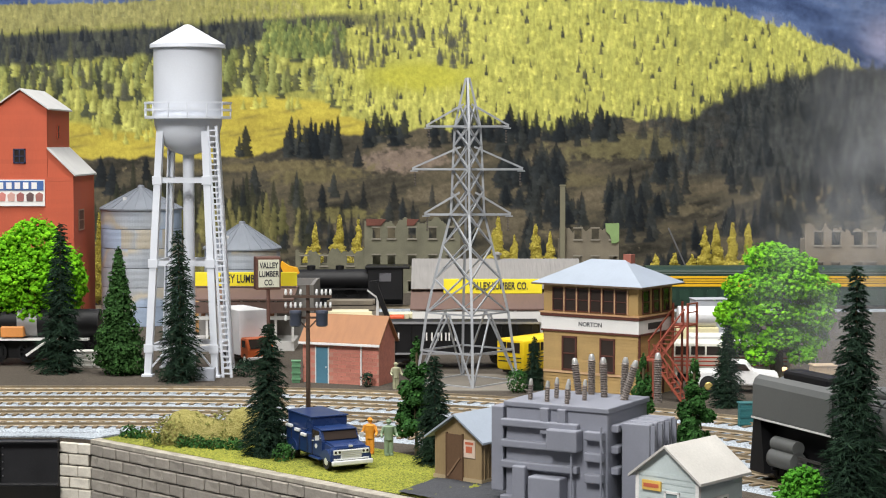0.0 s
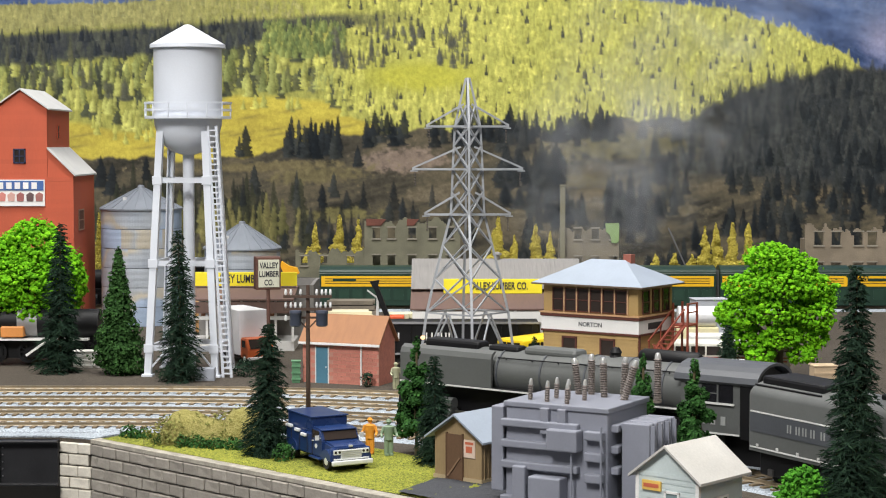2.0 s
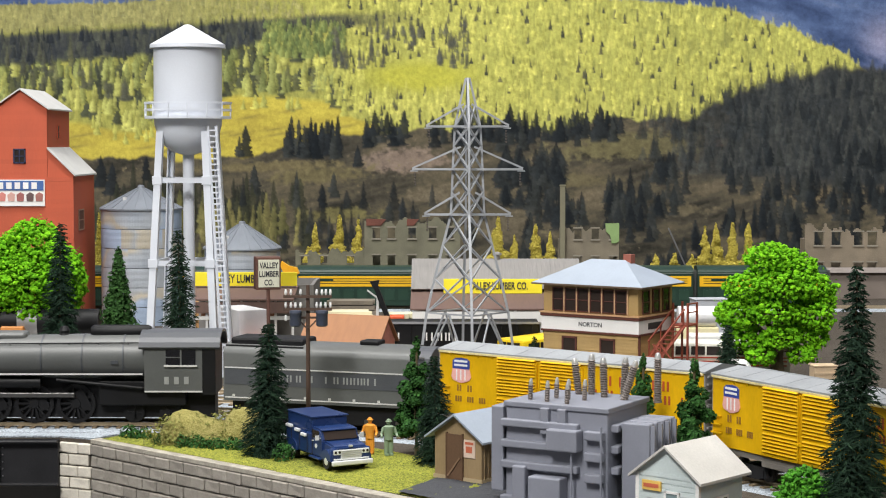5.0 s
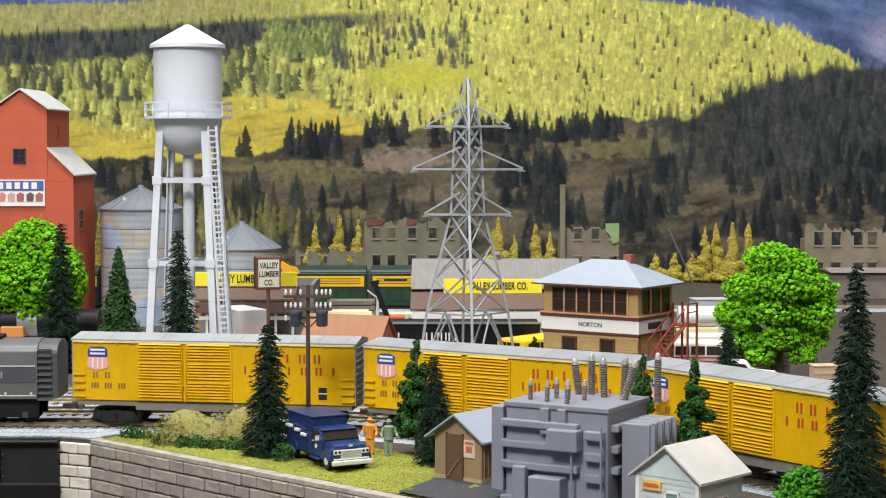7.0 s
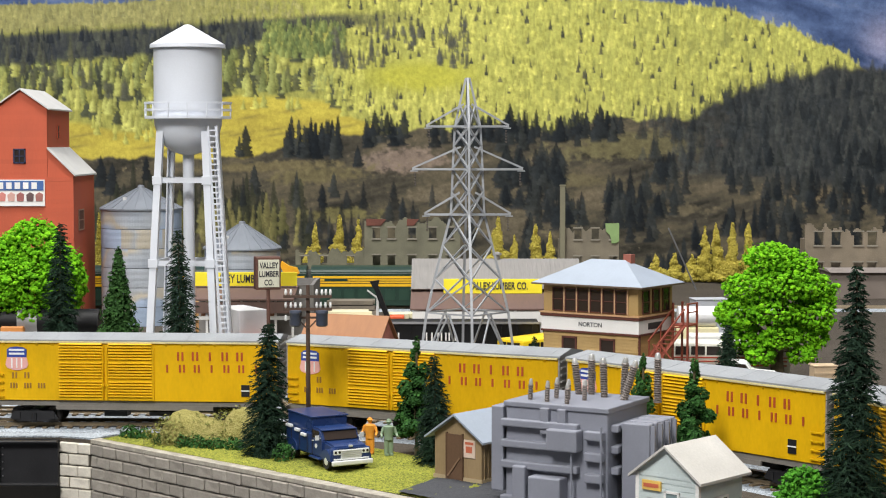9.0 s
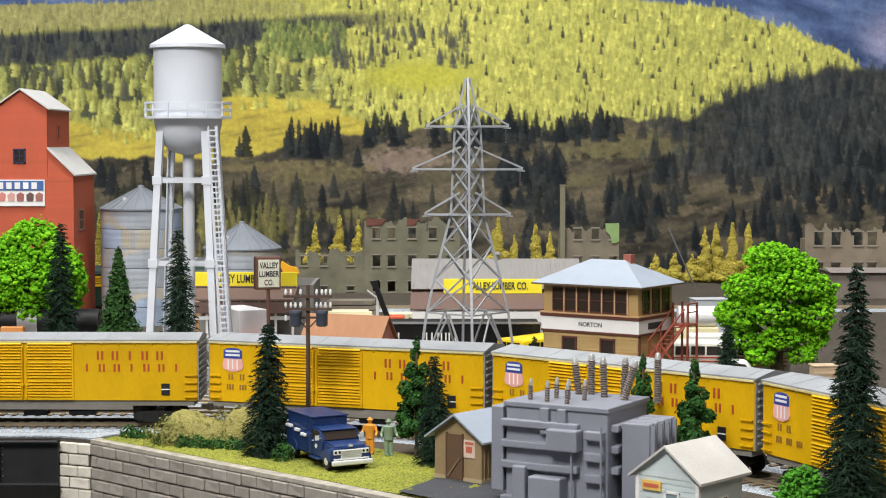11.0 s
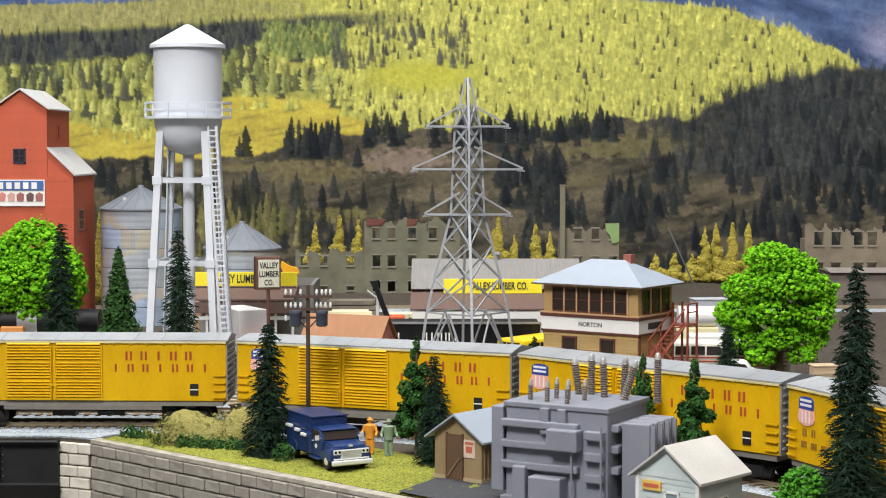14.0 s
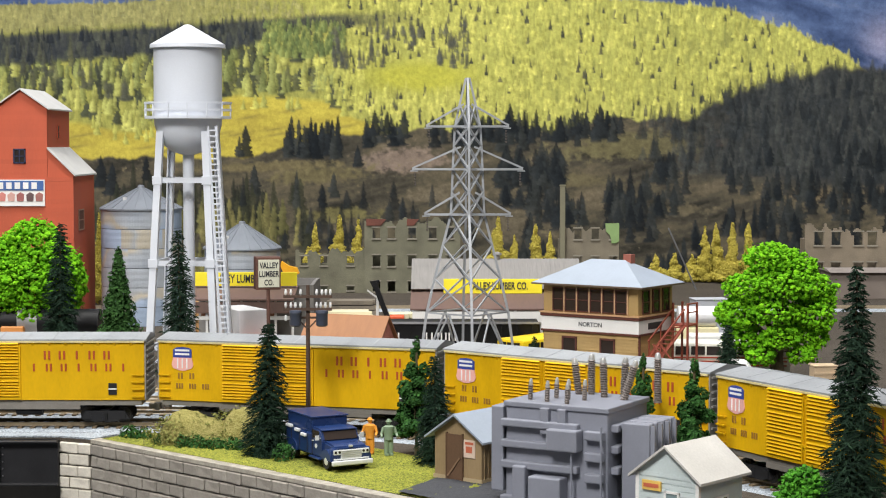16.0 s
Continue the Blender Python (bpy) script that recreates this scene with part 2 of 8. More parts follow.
def railway(off, s0, s1, label):
    t = thing("railway_track", None, label, "railway track", "parallel railway tracks", kind="structure")
    bm = bmnew()
    sweep(bm, [(-0.026, -0.002), (-0.0185, 0.0012), (0.0185, 0.0012), (0.026, -0.002)], -2.2, 2.6, off, 90)
    part("ballast", bm, BALLAST, t)
    for side in (-1, 1):
        c = side * 0.00855
        bm = bmnew()
        sweep(bm, [(c - 0.0011, 0.0021), (c - 0.0004, 0.0026), (c - 0.0006, 0.0040), (c + 0.0006, 0.0040), (c + 0.0004, 0.0026), (c + 0.0011, 0.0021)], -2.2, 2.6, off, 260)
        part("rail", bm, RAIL, t)
    bm = bmnew()
    box(bm, -0.0014, 0.0014, -0.0152, 0.0152, 0.0008, 0.0022, 0.0002)
    first = part("tie", bm, TIE, t)
    n = int((s1 - s0) / 0.0076)
    rnd = random.Random(int(off * 1000))
    for i in range(n):
        x, y, h = track_at(s0 + i * 0.0076, off)
        ob = first if i == 0 else new("tie", first.data)
        ob.parent = t
        ob.location = (x, y, rnd.uniform(-0.0002, 0.0002))
        ob.rotation_euler = (0, 0, h + rnd.uniform(-0.02, 0.02))


for off, lab in ((0.0, "near main track with weathered ties on pale grey ballast"), (0.05, "second weathered main track on pale grey ballast"),
                 (0.1, "third siding track with tan weathered ties"), (0.15, "far siding track with tan ties half buried in grit")):
    railway(off, -0.25, 0.62, lab)

# far line behind the lumber yard
YF = 1.89
far = thing("railway_track", None, "straight far railway track behind the lumber yard", "railway track", kind="structure")
bm = bmnew()
prism(bm, [(YF - 0.024, 0.0), (YF - 0.018, 0.002), (YF + 0.018, 0.002), (YF + 0.024, 0.0)], -2.4, 2.4, "x")
part("ballast", bm, BALLAST, far)
for c in (-0.00855, 0.00855):
    bm = bmnew()
    box(bm, -2.4, 2.4, YF + c - 0.0006, YF + c + 0.0006, 0.002, 0.004)
    part("rail", bm, RAIL, far)

# ---------- printed mountain mural on the rear wall ----------
YB = 2.44
PX = 1306.0


def bx(x):
    return (x - 784) / PX


def bz(y):
    return 0.1737 + (255 - y) / PX


mural = thing("backdrop", None, "printed mural of a forested mountain valley in autumn", "backdrop", kind="structure")


def ridge(pts, x):
    """Height of a ridge line, eased from point to point; x is an array or a number."""
    xs, ys = [p[0] for p in pts], [p[1] for p in pts]
    k = np.clip(np.searchsorted(xs, x, side="right") - 1, 0, len(xs) - 2)
    xa, ya = np.take(xs, k), np.take(ys, k)
    xb, yb = np.take(xs, k + 1), np.take(ys, k + 1)
    u = np.clip((x - xa) / (xb - xa), 0, 1)
    return ya + (yb - ya) * u * u * (3 - 2 * u)


def drift(gx, gy, sx, sy, seed, octaves=4):
    """Smooth value noise of about 0 to 1, with cells of sx by sy."""
    out, amp, tot = 0.0, 1.0, 0.0
    for o in range(octaves):
        g = np.random.RandomState(seed + 17 * o).rand(128, 128)
        u, v = (gx + 4000) / sx * 2 ** o, (gy + 4000) / sy * 2 ** o
        iu, iv = np.floor(u).astype(int), np.floor(v).astype(int)
        fu, fv = u - iu, v - iv
        fu, fv = fu * fu * (3 - 2 * fu), fv * fv * (3 - 2 * fv)
        a, b, c, d = g[iv % 128, iu % 128], g[iv % 128, (iu + 1) % 128], g[(iv + 1) % 128, iu % 128], g[(iv + 1) % 128, (iu + 1) % 128]
        out = out + amp * ((a * (1 - fu) + b * fu) * (1 - fv) + (c * (1 - fu) + d * fu) * fv)
        tot += amp
        amp *= 0.55
    return out / tot


def tones(f, cols):
    """Colours picked along a ramp by f (0 to 1)."""
    p = np.linspace(0, 1, len(cols))
    return np.stack([np.interp(f, p, [c[i] for c in cols]) for i in range(3)], axis=-1)


def step(a, b, v):
    u = np.clip((v - a) / (b - a), 0, 1)
    return u * u * (3 - 2 * u)


LIT_TOP = [(-1200, -40), (-60, 14), (140, 10), (330, 2), (700, -18), (1000, -3), (1130, 4), (1250, 15), (1380, 48), (1450, 80), (1550, 134), (1800, 250)]
DARK_TOP = [(-1200, 300), (0, 292), (180, 276), (330, 282), (430, 280), (520, 262), (640, 238), (800, 226), (900, 218), (970, 234), (1080, 212), (1220, 212), (1270, 182), (1330, 160), (1400, 140), (1470, 122), (1560, 130), (1800, 170)]
MEAD_TOP = [(-200, 320), (60, 250), (130, 212), (230, 232), (330, 215), (420, 168), (560, 176), (650, 212), (760, 330)]
BAND_TOP = [(-1200, 70), (0, 64), (140, 56), (300, 48), (470, 36), (620, 26), (760, 22), (900, 20)]
CELL, PX0, PX1, PY0, PY1 = 2.0, -60.0, 1630.0, -20.0, 580.0


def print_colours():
    """The picture of the mural, worked out stand by stand on a fine grid."""
    gx, gy = np.meshgrid(np.arange(PX0, PX1 + 1, CELL), np.arange(PY0, PY1 + 1, CELL))
    rows, cols = gx.shape
    fine, broad = drift(gx, gy, 9, 7, 1), drift(gx, gy, 120, 60, 2)
    streak = drift(gx, gy, 5, 16, 3, 3)
    haze = drift(gx + gy * 0.8, gy - gx * 0.4, 150, 50, 4, 5)
    # far blue range with paler rock
    pic = tones(0.2 + 0.7 * (haze - 0.3) / 0.4 + 0.25 * (fine - 0.5), [(0.025, 0.042, 0.1), (0.05, 0.08, 0.175), (0.085, 0.13, 0.26), (0.16, 0.2, 0.33)])
    rock = np.exp(-((gx - 1560) / 40) ** 2 - ((gy - 75) / 38) ** 2) * step(0.35, 0.6, haze + 0.2 * fine)
    pic += rock[..., None] * np.array((0.16, 0.12, 0.12))

    def lay(mask, colour):
        nonlocal pic
        pic = pic * (1 - mask[..., None]) + colour * mask[..., None]

    # sunlit slope
    jag = 9 * (drift(gx, gy * 0, 9, 9, 5, 2) - 0.5)
    lit = step(-2, 3, gy - ridge(LIT_TOP, gx) - jag)
    warm = step(300, 900, gx)
    base = tones(0.5 + 1.1 * (streak - 0.5) + 0.7 * (broad - 0.5), [(0.2, 0.21, 0.065), (0.33, 0.335, 0.09), (0.44, 0.44, 0.11), (0.52, 0.5, 0.13)])
    base = base * (0.72 + 0.28 * warm)[..., None]
    lay(lit, base)
    # pale dusty stand above the cloud shadow, and the young green wood beside it
    pale = step(5, -12, gy - ridge(BAND_TOP, gx)) * step(560, 250, gx) * lit
    lay(0.75 * pale, tones(streak, [(0.2, 0.19, 0.085), (0.36, 0.33, 0.14)]))
    # smooth yellow-green glade
    glade = np.exp(-((gx - 745) / 95) ** 2 - ((gy - 138) / 26) ** 2)
    lay(np.clip(1.3 * glade, 0, 0.9), tones(0.5 + (fine - 0.5), [(0.36, 0.36, 0.055), (0.52, 0.5, 0.07)]))
    # meadow
    mead = step(-4, 8, gy - ridge(MEAD_TOP, gx) - 14 * (broad - 0.5)) * step(760, 660, gx)
    lay(mead, tones(0.5 + 0.8 * (drift(gx, gy, 60, 14, 6) - 0.5) + 0.35 * (fine - 0.5), [(0.3, 0.235, 0.05), (0.46, 0.38, 0.065), (0.58, 0.5, 0.085)]))

    rnd = random.Random(12)

    def tree(x, y, h, w, colour, side=0.35, solid=1.0, ragged=0.25, tip=0.8):
        """One printed conifer, foot at x, y: soft ragged edge, one flank darker."""
        i0, i1 = int((x - w - PX0) / CELL), int((x + w - PX0) / CELL) + 2
        j0, j1 = int((y - h - PY0) / CELL), int((y + 3 - PY0) / CELL) + 2
        i0, j0, i1, j1 = max(i0, 0), max(j0, 0), min(i1, cols), min(j1, rows)
        if i1 <= i0 or j1 <= j0:
            return
        lx, ly = gx[j0:j1, i0:i1] - x, (y - gy[j0:j1, i0:i1]) / h
        grain = fine[j0:j1, i0:i1] - 0.5
        r = w * 0.56 * np.clip(1.04 - ly, 0, 1) ** tip * (0.88 + ragged * ((ly * h / 6.5 + x) % 1.0)) * (1 + 1.5 * grain)
        a = np.clip((r - np.abs(lx)) / 1.6 + 0.5, 0, 1) * step(-0.09, 0.05, ly) * step(1.04, 0.97, ly) * solid
        shade = 1 - side * np.clip(lx / (w * 0.5) + 0.15, -0.6, 1) + 0.9 * grain
        pic[j0:j1, i0:i1] = pic[j0:j1, i0:i1] * (1 - a[..., None]) + np.array(colour)[None, None] * np.clip(shade, 0.3, 1.6)[..., None] * a[..., None]

    def tone(cols_, lo=0.0, hi=1.0):
        return tuple(tones(np.array(rnd.uniform(lo, hi)), cols_))

    def stand(count, x0, x1, y0, y1, keep, size, cols_, **kw):
        spots = sorted(((rnd.uniform(x0, x1), rnd.uniform(y0, y1)) for _ in range(count)), key=lambda c: c[1])
        for x, y in spots:
            if keep(x, y):
                h, w = size(x, y)
                tree(x, y, h, w, tone(cols_), **kw)

    LITC = [(0.33, 0.335, 0.09), (0.41, 0.41, 0.1), (0.49, 0.48, 0.115), (0.56, 0.54, 0.14)]
    GAP = [(0.035, 0.042, 0.036), (0.07, 0.078, 0.045), (0.13, 0.135, 0.06)]

    def on_lit(x, y):
        return ridge(LIT_TOP, x) + 6 < y < ridge(DARK_TOP, x) + 4 and not (x < 720 and y > ridge(MEAD_TOP, x) + 4)

    def leftish(x, y):
        return on_lit(x, y) and x < 620 and y > ridge(BAND_TOP, x) + 35

    # near stands on the left: dark gaps with sunlit crowns before them
    stand(520, -60, 640, 90, 260, lambda x, y: leftish(x, y) and rnd.random() < 0.8, lambda x, y: (rnd.uniform(28, 48), rnd.uniform(13, 20)), GAP, solid=0.92)
    stand(360, -60, 640, 90, 262, leftish, lambda x, y: (rnd.uniform(24, 46), rnd.uniform(11, 18)), [(0.17, 0.195, 0.07), (0.27, 0.29, 0.09), (0.42, 0.415, 0.115)], side=0.6, solid=0.95)
    # sunlit slope: soft crowns, and thin dark flanks between them
    stand(2600, 560, 1600, -10, 240, lambda x, y: on_lit(x, y) and glade_off(x, y), lambda x, y: (rnd.uniform(11, 19) + y * 0.05, rnd.uniform(6, 10)), LITC, side=0.35, solid=0.6)
    stand(780, 600, 1600, -10, 232, lambda x, y: on_lit(x, y) and glade_off(x, y) and rnd.random() < 0.32 + 0.5 * step(950, 700, x), lambda x, y: (rnd.uniform(9, 24), rnd.uniform(4, 7)), [(0.025, 0.03, 0.032), (0.06, 0.062, 0.045), (0.14, 0.135, 0.065)], solid=0.95, side=0.1)
    stand(420, 560, 1540, -6, 235, lambda x, y: on_lit(x, y) and glade_off(x, y), lambda x, y: (rnd.uniform(12, 20), rnd.uniform(6, 10)), LITC[1:], side=0.45, solid=0.9)
    # pale far stand at the upper left
    stand(520, -60, 560, 8, 62, lambda x, y: ridge(LIT_TOP, x) + 4 < y < ridge(BAND_TOP, x) + 8, lambda x, y: (rnd.uniform(8, 16), rnd.uniform(4, 7)), [(0.17, 0.17, 0.085), (0.27, 0.26, 0.1), (0.38, 0.35, 0.14)], solid=0.6)
    # the cloud's shadow: a band of blue-black wood
    thick = 52 - 34 * step(330, 700, gx) + 16 * (drift(gx, gy * 0, 60, 60, 8) - 0.5)
    top = ridge(BAND_TOP, gx)
    band = step(-6, 8, gy - top) * step(6, -6, gy - top - thick) * step(800, 560, gx)
    lay(0.92 * band, tones(streak, [(0.018, 0.022, 0.032), (0.035, 0.04, 0.048), (0.075, 0.08, 0.072)]))
    stand(300, -60, 700, 50, 128, lambda x, y: 12 < y - ridge(BAND_TOP, x) < 60 - 34 * step(330, 700, x), lambda x, y: (rnd.uniform(14, 30), rnd.uniform(6, 11)), [(0.014, 0.018, 0.026), (0.03, 0.035, 0.04), (0.07, 0.075, 0.06)], solid=0.85)
    stand(170, 470, 612, 52, 106, lambda x, y: y < 118 - (x - 470) * 0.1, lambda x, y: (rnd.uniform(14, 24), rnd.uniform(8, 14)), [(0.09, 0.125, 0.05), (0.16, 0.2, 0.065), (0.26, 0.29, 0.085)], solid=0.85, side=0.5)
    stand(200, 590, 830, 55, 125, lambda x, y: drift_at(x, y) > 0.44 and glade_off(x, y - 8), lambda x, y: (rnd.uniform(16, 30), rnd.uniform(5, 9)), [(0.05, 0.055, 0.055), (0.1, 0.1, 0.07)], solid=0.7)
    stand(90, -60, 230, 96, 185, lambda x, y: drift_at(x, y) > 0.46, lambda x, y: (rnd.uniform(26, 44), rnd.uniform(7, 12)), [(0.06, 0.065, 0.055), (0.12, 0.12, 0.06)], solid=0.75)
    # a few crowns and long shadows on the meadow
    stand(70, 130, 660, 190, 270, lambda x, y: 6 < y - ridge(MEAD_TOP, x) < 26, lambda x, y: (rnd.uniform(16, 30), rnd.uniform(8, 13)), LITC[:3], side=0.45)
    for _ in range(26):
        x, y, ln = rnd.uniform(130, 640), rnd.uniform(190, 272), rnd.uniform(14, 34)
        if ridge(MEAD_TOP, x) + 14 < y < ridge(DARK_TOP, x) - 6:
            m = np.exp(-((gx - x) / ln) ** 2 - ((gy - y + (gx - x) * 0.18) / 2.6) ** 2)
            lay(0.6 * m, np.array((0.17, 0.14, 0.05))[None, None])

    # shaded slope: brown ground, clearings and scree
    soft = 3 + 5 * step(1150, 1350, gx)
    dark = step(-soft, soft, gy - ridge(DARK_TOP, gx) - 26 * (drift(gx, gy * 0, 30, 30, 9) - 0.5))
    bare = tones(0.45 + 1.5 * (drift(gx, gy + 0.25 * gx, 90, 18, 10) - 0.5) + 0.5 * (fine - 0.5), [(0.026, 0.025, 0.02), (0.062, 0.056, 0.042), (0.105, 0.09, 0.06), (0.155, 0.127, 0.085)])
    lay(dark, bare)
    for cx, cy, rx_, ry_, c in ((712, 284, 78, 20, (0.235, 0.18, 0.145)), (560, 310, 90, 18, (0.14, 0.12, 0.06)), (1110, 258, 150, 26, (0.14, 0.125, 0.062)), (1480, 342, 110, 15, (0.2, 0.155, 0.09)),
                                (1262, 254, 18, 10, (0.36, 0.24, 0.17)), (480, 295, 150, 10, (0.15, 0.125, 0.065)), (880, 400, 90, 22, (0.13, 0.11, 0.075)), (800, 345, 80, 18, (0.15, 0.125, 0.085)), (1000, 320, 90, 14, (0.13, 0.112, 0.062)), (1190, 372, 80, 12, (0.13, 0.11, 0.07)), (600, 380, 70, 16, (0.15, 0.135, 0.055))):
        m = np.exp(-((gx - cx) / rx_) ** 2 - ((gy - cy + (gx - cx) * 0.04) / ry_) ** 2)
        lay(0.85 * step(0.25, 0.75, m + 0.9 * (fine - 0.5) + 0.5 * (broad - 0.5)) * dark, np.array(c)[None, None] * (0.65 + 0.7 * fine)[..., None])
    # closed forest in shade under the right-hand ridge
    wood = step(1150, 1340, gx + 90 * (broad - 0.5)) * step(345, 300, gy - (gx - 1300) * 0.06 + 40 * (broad - 0.5)) * dark
    lay(0.93 * wood, tones(0.4 + 1.2 * (streak - 0.5) + 0.5 * (broad - 0.5), [(0.02, 0.024, 0.028), (0.036, 0.041, 0.044), (0.064, 0.068, 0.063)]))
    DARKC = [(0.009, 0.012, 0.015), (0.018, 0.022, 0.025), (0.036, 0.04, 0.038)]

    def on_dark(x, y):
        return y > ridge(DARK_TOP, x) + 16

    # blurred far trees of the shaded wood, then groves, then single firs
    stand(700, 1060, 1630, 140, 340, lambda x, y: on_dark(x, y + 12) and y < 320 + (x - 1300) * 0.06 and x > 1130, lambda x, y: (rnd.uniform(22, 44), rnd.uniform(9, 17)), [(0.012, 0.016, 0.02), (0.034, 0.039, 0.041), (0.068, 0.072, 0.066)], solid=0.6, side=0.3)
    stand(900, 820, 1630, 290, 520, lambda x, y: on_dark(x, y) and drift_at(x, y) > 0.5, lambda x, y: (rnd.uniform(26, 56), rnd.uniform(13, 24)), DARKC, solid=0.85, side=0.3)
    stand(260, 840, 1160, 238, 330, lambda x, y: on_dark(x, y) and drift_at(x, y) > 0.52, lambda x, y: (rnd.uniform(24, 46), rnd.uniform(13, 22)), DARKC, solid=0.85, side=0.3)
    stand(90, 640, 1130, 236, 262, lambda x, y: 12 < y - ridge(DARK_TOP, x) < 40 and drift_at(x, 240) > 0.46, lambda x, y: (rnd.uniform(28, 50), rnd.uniform(12, 20)), DARKC, solid=0.9)
    stand(26, 502, 606, 266, 282, lambda x, y: True, lambda x, y: (rnd.uniform(36, 66), rnd.uniform(13, 20)), DARKC, solid=0.95)
    for x, y, h in ((437, 279, 56), (426, 278, 36), (452, 346, 54), (634, 296, 38), (182, 332, 56), (202, 346, 58), (262, 320, 42), (592, 350, 44), (664, 240, 44), (686, 238, 40), (716, 246, 50), (902, 236, 52), (1020, 238, 44), (1060, 246, 60), (990, 250, 44)):
        tree(x, y, h, h * 0.44, tone(DARKC), solid=0.95)
    # olive wood in half light on the left, with dark firs between
    stand(330, -60, 560, 352, 520, lambda x, y: drift_at(x + 300, y) > 0.43, lambda x, y: (rnd.uniform(40, 74), rnd.uniform(13, 21)), [(0.018, 0.021, 0.018), (0.045, 0.047, 0.028)], solid=0.85)
    stand(330, -60, 570, 390, 540, lambda x, y: drift_at(x + 300, y) > 0.46, lambda x, y: (rnd.uniform(40, 72), rnd.uniform(12, 19)), [(0.075, 0.077, 0.034), (0.13, 0.125, 0.048), (0.2, 0.18, 0.07)], side=0.5, solid=0.85)
    stand(120, 380, 860, 360, 500, lambda x, y: drift_at(x, y + 200) > 0.5, lambda x, y: (rnd.uniform(30, 66), rnd.uniform(10, 18)), DARKC, solid=0.8)
    return np.clip(pic, 0.004, 0.9)


def drift_at(x, y):
    return float(drift(np.array(x), np.array(y), 70, 45, 21, 3))


def glade_off(x, y):
    return ((x - 745) / 105) ** 2 + ((y - 140) / 30) ** 2 > 1


def print_ink():
    """Matt printed vinyl: the mural's own colours with a fine paper grain."""
    m = bpy.data.materials.new("mural_print")
    m.use_nodes = True
    N, L = m.node_tree.nodes, m.node_tree.links
    b = N["Principled BSDF"]
    b.inputs["Roughness"].default_value, b.inputs["Specular IOR Level"].default_value = 0.9, 0.15
    ink = N.new("ShaderNodeAttribute")
    ink.attribute_name = "ink"
    tc = N.new("ShaderNodeTexCoord")
    g = N.new("ShaderNodeTexNoise")
    g.inputs["Scale"].default_value, g.inputs["Detail"].default_value, g.inputs["Roughness"].default_value = 210, 6, 0.75
    L.new(tc.outputs["Object"], g.inputs["Vector"])
    r = N.new("ShaderNodeMapRange")
    r.inputs["From Min"].default_value, r.inputs["From Max"].default_value = 0.3, 0.7
    r.inputs["To Min"].default_value, r.inputs["To Max"].default_value = 0.8, 1.2
    L.new(g.outputs["Fac"], r.inputs["Value"])
    s = N.new("ShaderNodeVectorMath")
    s.operation = "SCALE"
    L.new(ink.outputs["Color"], s.inputs[0])
    L.new(r.outputs[0], s.inputs["Scale"])
    L.new(s.outputs[0], b.inputs["Base Color"])
    return m


def mural_sheet():
    """One flat sheet: a fine grid over the valley, coarser towards the room's corners, where the picture is repeated mirrored."""
    pic = print_colours()
    rows, cols = pic.shape[:2]
    xs = np.concatenate([np.arange(-2460, PX0, 12), np.arange(PX0, PX1, CELL), np.arange(PX1, 4040, 12)])
    ys = np.concatenate([np.arange(-940, PY0, 20), np.arange(PY0, PY1 + 1, CELL)])
    ii = np.rint((xs - PX0) / CELL).astype(int) % (2 * cols - 2)
    ii = np.where(ii >= cols, 2 * cols - 2 - ii, ii)
    jj = np.clip(np.rint((ys - PY0) / CELL).astype(int), 0, rows - 1)
    col = pic[jj][:, ii]
    gx, gy = np.meshgrid(xs, ys)
    sky = tones(drift(gx, gy, 260, 90, 31, 4), [(0.06, 0.07, 0.14), (0.11, 0.13, 0.25), (0.2, 0.22, 0.36)])
    up = step(PY0 + 4, PY0 - 40, gy)[..., None]
    col = col * (1 - up) + sky * up
    n, k = len(xs), len(ys)
    verts = np.stack([bx(gx).ravel(), np.full(n * k, YB), bz(gy).ravel()], axis=1)
    a = (np.arange(k - 1)[:, None] * n + np.arange(n - 1)[None]).ravel()
    quads = np.stack([a, a + n, a + n + 1, a + 1], axis=1)
    me = bpy.data.meshes.new("printed_sheet")
    me.from_pydata(verts.tolist(), [], quads.tolist())
    at = me.color_attributes.new("ink", "FLOAT_COLOR", "POINT")
    at.data.foreach_set("color", np.concatenate([col, np.ones((k, n, 1))], axis=2).astype(np.float32).ravel())
    me.materials.append(print_ink())
    ob = new("printed_sheet", me)
    ob.parent = mural
    return ob


mural_sheet()
bm = bmnew()
box(bm, -2.5, 2.5, YB + 0.002, YB + 0.02, -0.1, 1.1)
part("backing_board", bm, mat("backing_white", (0.6, 0.6, 0.58), 0.8), mural)
# ---------- the freight train ----------
YEL = mat("boxcar_yellow", (0.68, 0.395, 0.002), 0.6, var=0.13, scale=420, streak=(1, 1, 0.35), spec=0.22)
ROOFG = mat("boxcar_roof_silver", (0.27, 0.285, 0.3), 0.6, 0.1, var=0.22, scale=260)
SILL = mat("underframe_grey", (0.2, 0.185, 0.165), 0.7, var=0.2)
CREAM = mat("eave_cream", (0.66, 0.56, 0.26), 0.6, var=0.25)
RED = mat("letter_red", (0.42, 0.07, 0.02), 0.5)
SHB = mat("shield_blue", (0.03, 0.06, 0.32), 0.5)
SHP = mat("shield_pink", (0.8, 0.42, 0.38), 0.5)
WHITE = mat("white_print", (0.8, 0.8, 0.8), 0.5)
BROWNP = mat("stencil_brown", (0.3, 0.15, 0.02), 0.6)
CARL, CARW, ZB, ZE = 0.1745, 0.0345, 0.0188, 0.0552


